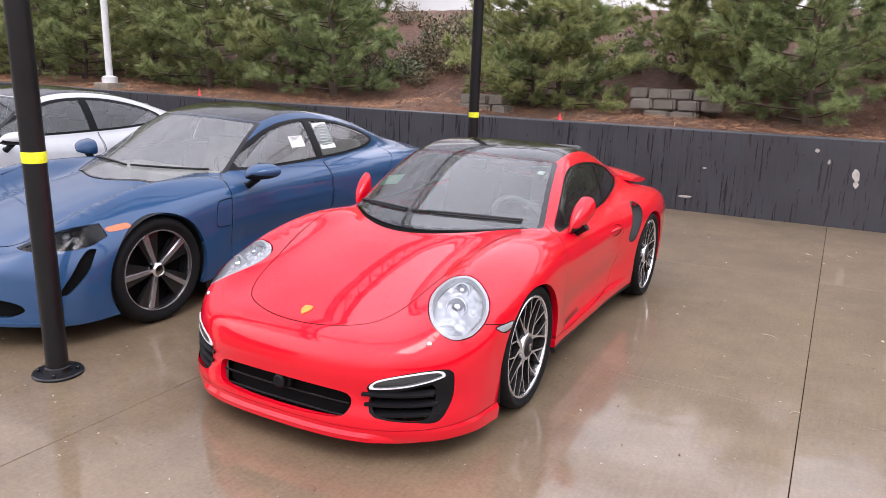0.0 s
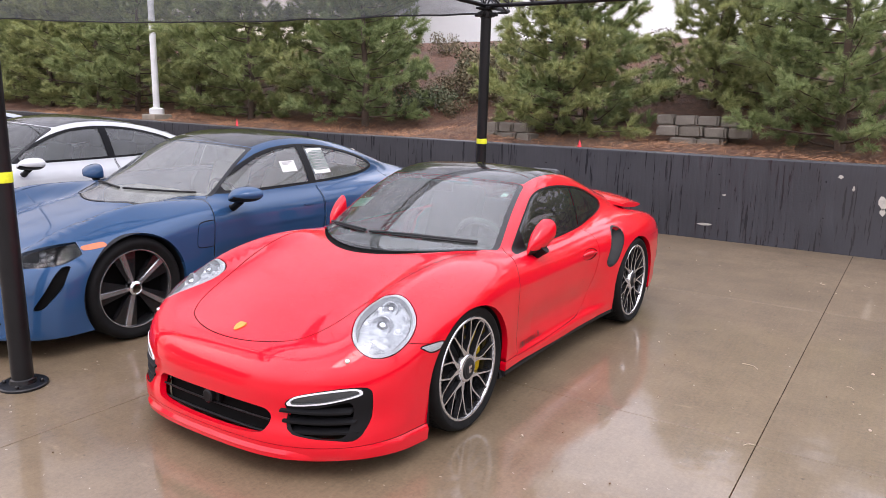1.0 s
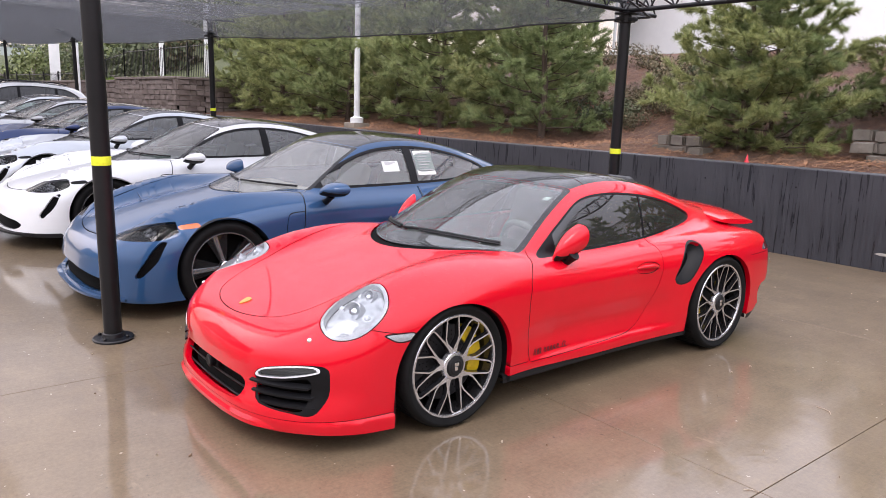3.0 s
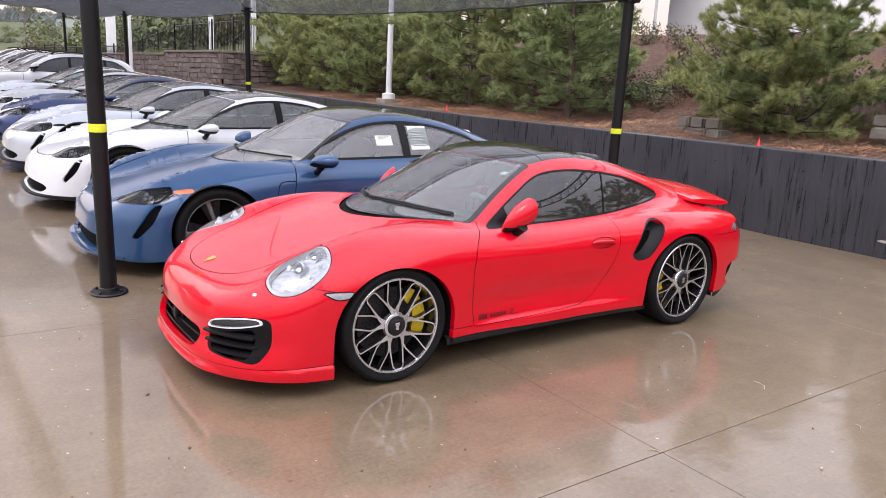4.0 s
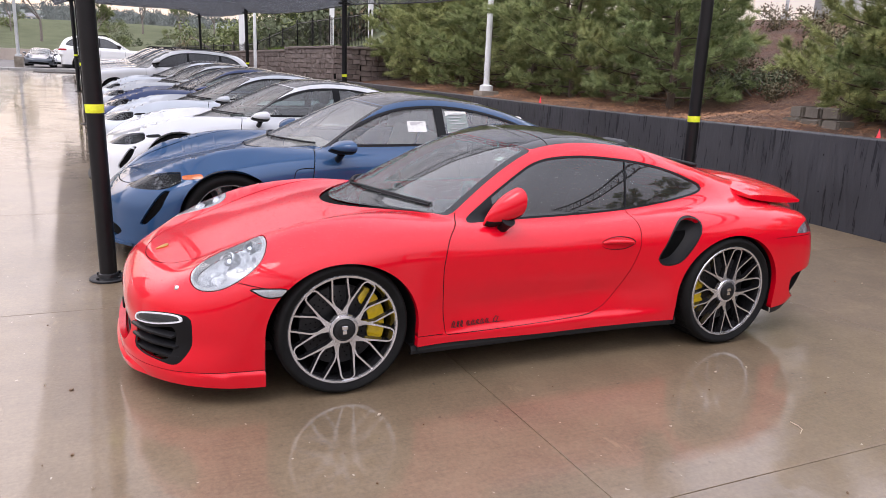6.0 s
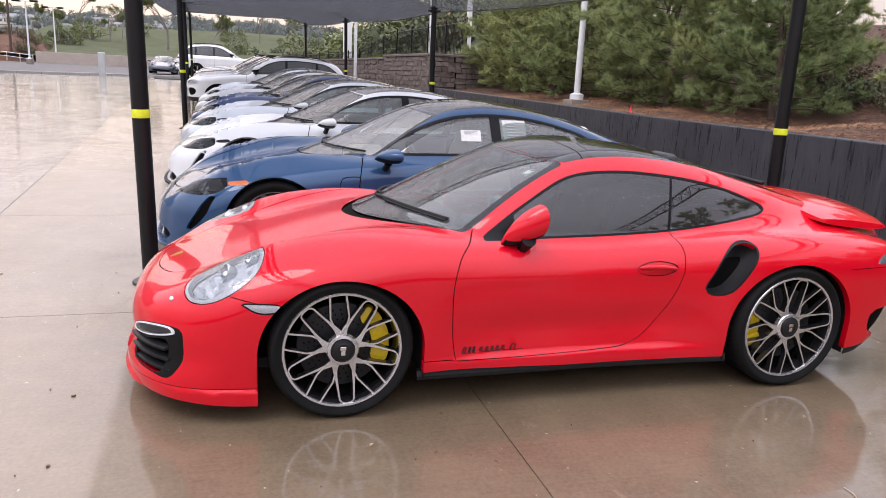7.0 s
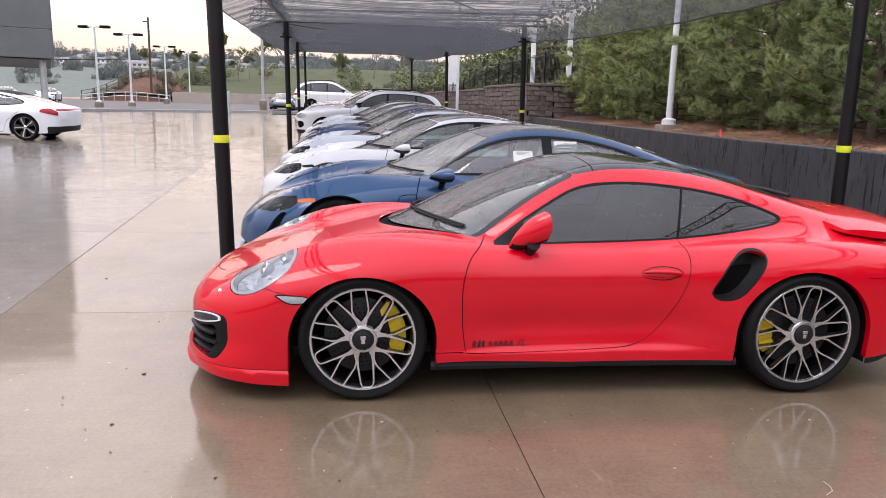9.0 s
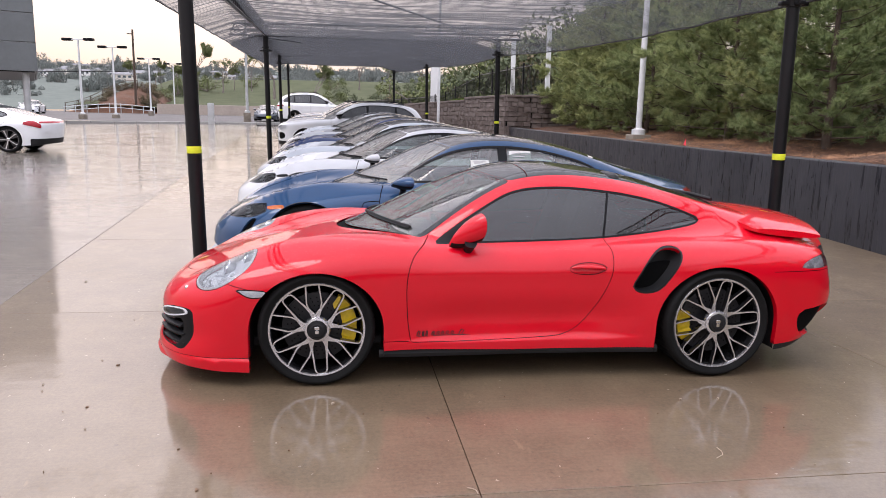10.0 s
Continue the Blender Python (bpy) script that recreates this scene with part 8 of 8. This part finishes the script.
sheet("brush_mound", -96.2, -122, -36, -12, 26, 24, lambda x, y: mound_z(x, y) + 0.35 * noise.noise(Vector((x * 0.5, y * 0.5, 2))), MULCH, "low mound of brown winter brush", "ground")


def rail_fence(a, b, lift, count, mat, rails, label):
    """Posts and rails that climb the mound from a to b."""
    ob = thing("rail_fence", pose(a[0], a[1], mound_z(*a)), label, "fence")
    feet = []
    for k in range(count + 1):
        x, y = a[0] + (b[0] - a[0]) * k / count, a[1] + (b[1] - a[1]) * k / count
        feet.append(Vector((x - a[0], y - a[1], mound_z(x, y) - mound_z(*a))))
    for f in feet:
        part("post", Geo().box(-0.045, 0.045, -0.045, 0.045, -0.4, lift, bevel=0.01, m=Matrix.Translation(f)).mesh("post", mat), ob)
    for r in range(rails):
        g = Geo()
        for p, q in zip(feet, feet[1:]):
            up = Vector((0.0, 0.0, lift - 0.08 - 0.45 * r))
            g.rod(p + up, q + up, 0.04, 6)
        part("rail", g.mesh("rail", mat), ob)


rail_fence((-97.0, -31.0), (-104.5, -24.0), 1.35, 6, BARK, 3, "dark timber rail fence climbing the brush mound")
rail_fence((-104.5, -23.4), (-97.5, -18.6), 1.2, 5, BARK, 2, "dark timber rail fence down the brush mound")
rail_fence((-96.5, -31.0), (-96.5, -20.0), 0.95, 8, GALV, 2, "grey steel handrail along the mound's foot")


# ---- spring trees and scrub, far off ----
def leaf_mat(name, a, b, c):
    m, nt, p = material(name)
    g = nt.nodes.new("ShaderNodeNewGeometry")
    nt.links.new(ramp_node(nt, g.outputs["Random Per Island"], [(0.0, a), (0.55, b), (1.0, c)]), p.inputs["Base Color"])
    p.inputs["Roughness"].default_value = 0.9
    p.inputs["Specular IOR Level"].default_value = 0.1
    return m


LEAF = leaf_mat("young_leaves", (0.105, 0.130, 0.055), (0.155, 0.180, 0.075), (0.21, 0.225, 0.11))
LEAF_DARK = leaf_mat("dull_leaves", (0.085, 0.100, 0.060), (0.115, 0.135, 0.080), (0.155, 0.165, 0.105))
# far leaves: mist is painted in as pale grey-green
LEAF_HAZE = leaf_mat("haze_tinted_leaves", (0.16, 0.178, 0.168), (0.185, 0.205, 0.19), (0.215, 0.23, 0.212))
BRUSH = leaf_mat("dry_brush", (0.08, 0.07, 0.045), (0.15, 0.13, 0.08), (0.24, 0.19, 0.12))
GREYBARK = varied("grey_bark", (0.20, 0.17, 0.15), 0.85, scale=5)


def spring_tree(seed, h, leaves, leaf_size, mat):
    rnd = random.Random(seed)
    holder = new("spring_tree")
    limbs, tips = Geo(), []

    def grow(p, d, ln, r, depth):
        q = p + d * ln
        limbs.tube([p, p.lerp(q, 0.5) + Vector((rnd.uniform(-1, 1), rnd.uniform(-1, 1), 0)) * ln * 0.06, q], [r, r * 0.82, r * 0.66], 5)
        if depth == 0:
            tips.append((p, q))
            return
        for _ in range(rnd.choice((2, 3, 3))):
            nd = (d + Vector((rnd.uniform(-0.8, 0.8), rnd.uniform(-0.8, 0.8), rnd.uniform(-0.1, 0.5)))).normalized()
            grow(q, nd, ln * rnd.uniform(0.62, 0.85), r * 0.6, depth - 1)
    grow(Vector((0, 0, 0)), Vector((0, 0, 1)), h * 0.28, h * 0.02, 4)
    v, f = [], []
    for p, q in tips:
        for _ in range(max(1, leaves // len(tips))):
            c = p.lerp(q, rnd.uniform(0.2, 1.2)) + Vector((rnd.gauss(0, 1), rnd.gauss(0, 1), rnd.gauss(0, 0.8))) * h * 0.02
            a = Vector((rnd.uniform(-1, 1), rnd.uniform(-1, 1), rnd.uniform(-1, 1))).normalized() * leaf_size
            b = a.cross(Vector((rnd.uniform(-1, 1), rnd.uniform(-1, 1), rnd.uniform(-1, 1)))).normalized() * leaf_size * 0.6
            i = len(v)
            v += [c - a, c + b, c + a, c - b]
            f.append((i, i + 1, i + 2, i + 3))
    part("trunk", limbs.mesh("trunk", GREYBARK, True, 60), holder)
    part("crown", mesh_of("crown", v, f, mat, smooth=False), holder)
    return holder


def scrub_clump(seed, n, size, mat, name="bush"):
    """A loose bush: many small leaf blades in uneven lobes."""
    rnd = random.Random(seed)
    holder = new(name)
    lobes = [(Vector((rnd.gauss(0, 0.7), rnd.gauss(0, 0.7), abs(rnd.gauss(0.5, 0.35)))), rnd.uniform(0.3, 0.75)) for _ in range(9)]
    v, f = [], []
    for _ in range(n):
        c, r = rnd.choice(lobes)
        d = Vector((rnd.gauss(0, 1), rnd.gauss(0, 1), rnd.gauss(0, 1))).normalized()
        p = c + d * r * rnd.uniform(0.55, 1.05)
        a = Vector((rnd.uniform(-1, 1), rnd.uniform(-1, 1), rnd.uniform(-1, 1))).normalized() * size
        b = a.cross(d).normalized() * size * 0.6
        i = len(v)
        v += [p - a, p + b, p + a, p - b]
        f.append((i, i + 1, i + 2, i + 3))
    stems = Geo()
    for c, r in lobes:
        stems.tube([(0, 0, -0.2), c * 0.6, c], [0.04, 0.03, 0.01], 5)
    part("stem", stems.mesh("stem", GREYBARK), holder)
    part("foliage", mesh_of("foliage", v, f, mat, smooth=False), holder)
    return holder


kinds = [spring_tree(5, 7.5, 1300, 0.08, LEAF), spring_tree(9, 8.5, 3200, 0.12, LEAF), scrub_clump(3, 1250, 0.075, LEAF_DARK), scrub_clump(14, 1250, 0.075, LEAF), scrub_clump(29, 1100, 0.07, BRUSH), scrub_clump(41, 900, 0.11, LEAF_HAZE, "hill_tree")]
names = ["bare spring tree with thin new leaves", "spring tree in young yellow-green leaf", "dull green scrub on the bank", "fresh green scrub on the bank", "dry grey-brown brush on the slope", "far hillside trees in pale haze-tinted green"]
random.seed(21)
first = set()


def plant(k, x, y, z, s, cat, grp, stretch=1.0):
    if k in first:
        ob = copy_thing(kinds[k], Matrix.Identity(4))
    else:
        ob = kinds[k]
        first.add(k)
    ob.matrix_world = Matrix.Translation((x, y, z)) @ Matrix.Rotation(random.uniform(0, 6.28), 4, "Z") @ Matrix.Diagonal((s, s, s * stretch * random.uniform(0.85, 1.15), 1))
    tagged(ob, names[k], cat, grp)


for k in range(20):
    x, y = random.uniform(-150, -99), -24 + 6.0 * k + random.uniform(-2.5, 2.5)
    plant(random.choice((0, 1, 1)), x, y, 2.3 + 0.10 * (-x - 97), random.uniform(0.8, 1.35), "tree", "far spring trees")
for k in range(8):
    x, y = random.uniform(-134, -122), -30 + 2.1 * k + random.uniform(-0.8, 0.8)
    plant((1, 1, 0)[k % 3], x, y, 2.3 + 0.10 * (-x - 97), random.uniform(0.42, 0.62), "tree", "far spring trees")
for k in range(26):
    x, y = random.uniform(-110, -98), random.uniform(-31, -18)
    plant(4, x, y, mound_z(x, y) + 0.1, random.uniform(0.5, 0.95), "bush", "brown brush on the bank")
for k in range(52):
    x, y = random.uniform(-170, -98), random.uniform(-24, 110)
    plant(random.choice((2, 3)), x, y, 2.2 + 0.10 * min(60, -x - 97), random.uniform(0.9, 1.9), "bush", "far scrub")
for k in range(55):
    x, y = random.uniform(-96, -60), random.uniform(11, 38)
    plant(random.choice((2, 3, 2, 4)), x, y, bank_z(y) - 0.4, random.uniform(1.2, 2.2), "bush", "bank scrub")
for k in range(70):
    x, y = random.uniform(-80, -38), random.uniform(13, 50)
    plant(random.choice((4, 2, 3, 3, 2, 4)), x, y, bank_z(y) - 0.3, random.uniform(1.2, 2.4) if k % 3 else 0.9, "bush", "bank scrub")
for k in range(9):
    x, y = random.uniform(-10, -5.5), random.uniform(13.2, 16.5)
    plant(4, x, y, slope_z(x, y) - 0.1, random.uniform(0.3, 0.6), "bush", "scrub among the pines")
for k in range(10):
    x, y = random.uniform(-8.8, -6.2), random.uniform(13.4, 17.2)
    plant((4, 2)[k % 2], x, y, slope_z(x, y) - 0.1, random.uniform(0.4, 0.7), "bush", "scrub among the pines")
for k in range(16):
    x, y = -12 + 1.0 * k + random.uniform(-0.5, 0.5), random.uniform(14.2, 18.5)
    plant(4, x, y, slope_z(x, y) - 0.1, random.uniform(0.35, 0.75), "bush", "scrub among the pines")
def hill_z(x, y):
    return 4 + 0.082 * min(-x - 260, 500) + 9 * noise.noise(Vector((x * 0.004, y * 0.004, 0)))


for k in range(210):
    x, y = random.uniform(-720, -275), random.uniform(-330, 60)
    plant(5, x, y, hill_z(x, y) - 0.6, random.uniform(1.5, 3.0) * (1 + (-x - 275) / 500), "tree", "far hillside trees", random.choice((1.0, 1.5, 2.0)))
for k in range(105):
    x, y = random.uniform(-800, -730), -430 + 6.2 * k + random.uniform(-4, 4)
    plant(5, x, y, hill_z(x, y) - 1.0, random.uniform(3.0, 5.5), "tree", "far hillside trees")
for k in range(34):
    x, y = random.uniform(-690, -430), random.uniform(-250, -40)
    house(x, y, hill_z(x, y) + 0.5, random.choice((6, 8, 9, 16)), 6, random.uniform(2.2, 3.4), random.choice((PALE, WHITE_WALL)), "distant pale hillside house", 1, 5, 1.6, random.uniform(60, 110), "house")

# ---- cars and bits at the far end ----
FAR_CARS = [(-44.9, 4.0, 180, WHITE, "white tall wagon side-on at the row's end"), (-60.0, -2.5, 90, DARKGREY, "dark car parked beyond the kerb"), (-63.5, -1.2, 90, WHITE, "white car parked beyond the kerb"), (-74, -30.5, 100, SILVER, "silver car by the showroom block"), (-78, -28, 100, WHITE, "white car by the showroom block"), (-70, -32.5, 100, GREY, "grey car by the showroom block"),
            (-50.0, 8.4, 60, BLUE, "blue car behind the black fence"), (-45.5, 11.4, 60, RED, "red car behind the black fence")]


# ---- the cars in their places ----
CAR_X, CAR_Y = -2.06, 3.37
red_coupe(pose(CAR_X, CAR_Y, 0))


def row_pose(x, y, turn=0.0):
    """On the climbing ground, upright to it."""
    return pose(x, y, ground_z(x), 0, 1.29 if x < -2.945 else 0, turn)


blue = saloon(row_pose(-4.75, 3.20), BLUE, "dark blue four-door saloon with black roof and five-spoke wheels")
# papers in the blue car's windows
for name, ya, yb, za, zb in (("window_sheet", 1.95, 2.17, 1.02, 1.238), ("window_note", 1.56, 1.74, 1.06, 1.15)):
    v = [(surface_x(sedan_field, y, z) - 0.003, y, z) for z in (za, zb) for y in (ya, yb)]
    part(name, mesh_of(name, v, [(0, 1, 3, 2)], PAPER), blue, "white paper sheet inside the window")
    g = Geo()
    for k in range(7 if name == "window_sheet" else 3):
        z = zb - (zb - za) * (0.15 + 0.11 * k)
        a, b = ya + 0.03, yb - 0.03 - 0.03 * (k % 3)
        g.add([(surface_x(sedan_field, y, zz) - 0.001, y, zz) for zz in (z, z + 0.008) for y in (a, b)], [(0, 1, 3, 2)])
    part("print", g.mesh("print", PRINT_GREY), blue)
white = saloon(row_pose(-7.60, 3.05), WHITE, "white four-door saloon with black roof", False, ROW_GLASS, CABIN_GREY)
for x, y, paint, label in ((-10.45, 3.0, SILVER, "pale silver four-door saloon car"), (-13.3, 3.0, NAVY, "deep blue four-door saloon car"),
                           (-16.2, 2.95, GREY, "mid grey four-door saloon"), (-19.05, 2.9, SILVER, "silver grey four-door saloon car")):
    repaint(copy_thing(white, row_pose(x, y)), WHITE, paint, label)
suv = tall_wagon(row_pose(-21.9, 2.45), WHITE, "white tall five-door wagon with black grille")
for x, y, paint, label in ((-24.8, 2.45, GREY, "grey tall five-door wagon"), (-27.6, 2.35, DARKGREY, "dark grey tall wagon"), (-30.4, 2.35, SILVER, "silver tall five-door wagon"), (-33.2, 2.25, DARKGREY, "dark grey tall wagon")):
    repaint(copy_thing(suv, row_pose(x, y)), WHITE, paint, label)
# the white car across the lane, seen from its flank and tail
across = repaint(copy_thing(white, row_pose(-20.2, -8.65)), WHITE, WHITE, "white low car with red wedge tail lamps parked across the lane")
for sg in (1, -1):
    v, n, q = [], 12, 6
    for i in range(n + 1):
        y = 3.34 + 0.45 * i / n
        for j in range(q + 1):
            z = (0.80 - 0.10 * i / n) + (0.02 + 0.13 * math.sin(math.pi * (0.1 + 0.7 * i / n))) * j / q
            v.append((sg * (surface_x(sedan_field, y, z) + 0.014), y, z))
    part("tail_lamp", mesh_of("tail_lamp", v, [(i * (q + 1) + j, i * (q + 1) + j + 1, (i + 1) * (q + 1) + j + 1, (i + 1) * (q + 1) + j) for i in range(n) for j in range(q)], LENS_RED), across, "red wedge-shaped tail lamp")
for x, y, turn, paint, label in FAR_CARS:
    src = suv if "tall" in label else white
    tall = Matrix.Diagonal((1.1, 1.1, 1.28, 1)) if "side-on" in label else Matrix()
    repaint(copy_thing(src, row_pose(x, y, turn) @ tall), WHITE, paint, label)


# ---- concrete slabs of the lot, each a piece of its own ----
def slab_mesh(w, d, mat):
    g = Geo()
    g.box(-w / 2 + 0.0018, w / 2 - 0.0018, -d / 2 + 0.0018, d / 2 - 0.0018, -0.055, 0.0, bevel=0.003)
    return g.mesh("slab", mat)


paving = thing("pavement", pose(0, 0, 0), "wet concrete slabs with straight joints", "pavement", kind="structure")
lane = thing("road_lane", pose(0, 0, 0), "wet concrete drive lane", "road", kind="structure")
SX = 3.08
bed = Geo()
bed.add([(x, y, ground_z(x) - 0.045) for x in (14, -2.945, -42, -50) for y in (-2.3, 10.04)], [(0, 2, 3, 1), (2, 4, 5, 3), (4, 6, 7, 5)])
part("joint_bed", bed.mesh("joint_bed", JOINT), paving)
cache = {}
edges_y = [-2.4, 4.085, 7.08, 10.045]
for i in range(-4, 20):
    x1 = 0.135 - SX * i
    x0 = x1 - SX
    xc = (x0 + x1) / 2
    if xc < -42:
        break
    for j in range(3):
        d = edges_y[j + 1] - edges_y[j]
        key = ("p", j)
        if key not in cache:
            cache[key] = slab_mesh(SX, d, CONCRETE)
        part("slab", cache[key], paving, at=pose(xc, (edges_y[j] + edges_y[j + 1]) / 2, ground_z(xc), 0, 1.29 if xc < -2.945 else 0, 0))
# the lane's edge runs a little askew to the wall
SKEW, EDGE = 0.058, 0.98


def lane_slab():
    g = Geo().box(-SX / 2 + 0.002, SX / 2 - 0.002, -2.298, 2.298, -0.05, 0.0, bevel=0.003)
    g.v = [(x, y + SKEW * x, z) for x, y, z in g.v]
    return g.mesh("slab", LANE)


lane_me = lane_slab()
for i in range(-4, 16):
    xc = 0.135 - SX * (i + 0.5)
    for j in range(5):
        part("slab", lane_me, lane, at=pose(xc, EDGE + SKEW * xc - 4.6 * j - 2.3, ground_z(xc) + 0.005, 0, 1.29 if xc < -2.945 else 0, 0))

# fallen leaves and grit on the wet concrete
random.seed(31)
DEBRIS = varied("dead_leaf", (0.16, 0.09, 0.045), 0.6, scale=20, spread=0.5)
PALE_BIT = varied("pale_scrap", (0.45, 0.36, 0.27), 0.6, scale=20, spread=0.3)
for k in range(240):
    x, y = random.uniform(-4, 3.0), random.uniform(-0.5, 9.6)
    if -3.1 < x < -1.0 and 2.2 < y < 7.0:
        continue
    s = random.choice((0.003, 0.004, 0.005, 0.007, 0.012))
    n = 7
    a0 = random.uniform(0, 6.28)
    el = random.uniform(0.35, 1.0)
    v = [(s * math.cos(2 * math.pi * q / n), s * el * math.sin(2 * math.pi * q / n) * random.uniform(0.7, 1.2), 0.003 + random.uniform(0, 0.006)) for q in range(n)]
    v += [(a, b, 0.001) for a, b, _ in v]
    f = [tuple(range(n))] + [(q, n + q, n + (q + 1) % n, (q + 1) % n) for q in range(n)]
    ob = thing("fallen_leaf", pose(x, y, ground_z(x) + 0.0005, 0, 0, math.degrees(a0)), "small dead leaf scrap on wet concrete", "leaf", "leaf scraps", me=mesh_of("fallen_leaf", v, f, PALE_BIT if k % 2 == 0 else DEBRIS, smooth=False))
for k in range(14):
    x, y = random.uniform(-0.8, 2.6), random.uniform(1.2, 8.5)
    a = random.uniform(0, 6.28)
    ln = random.uniform(0.05, 0.14)
    pts = [(ln * (t - 0.5), 0.25 * ln * math.sin(3 * t), 0.004) for t in (0, 0.3, 0.6, 1)]
    thing("twig", pose(x, y, 0.0, 0, 0, math.degrees(a)), "thin dry twig on the concrete", "twig", "twigs", me=Geo().tube(pts, [0.0022] * 4, 5).mesh("twig", PALE_BIT))
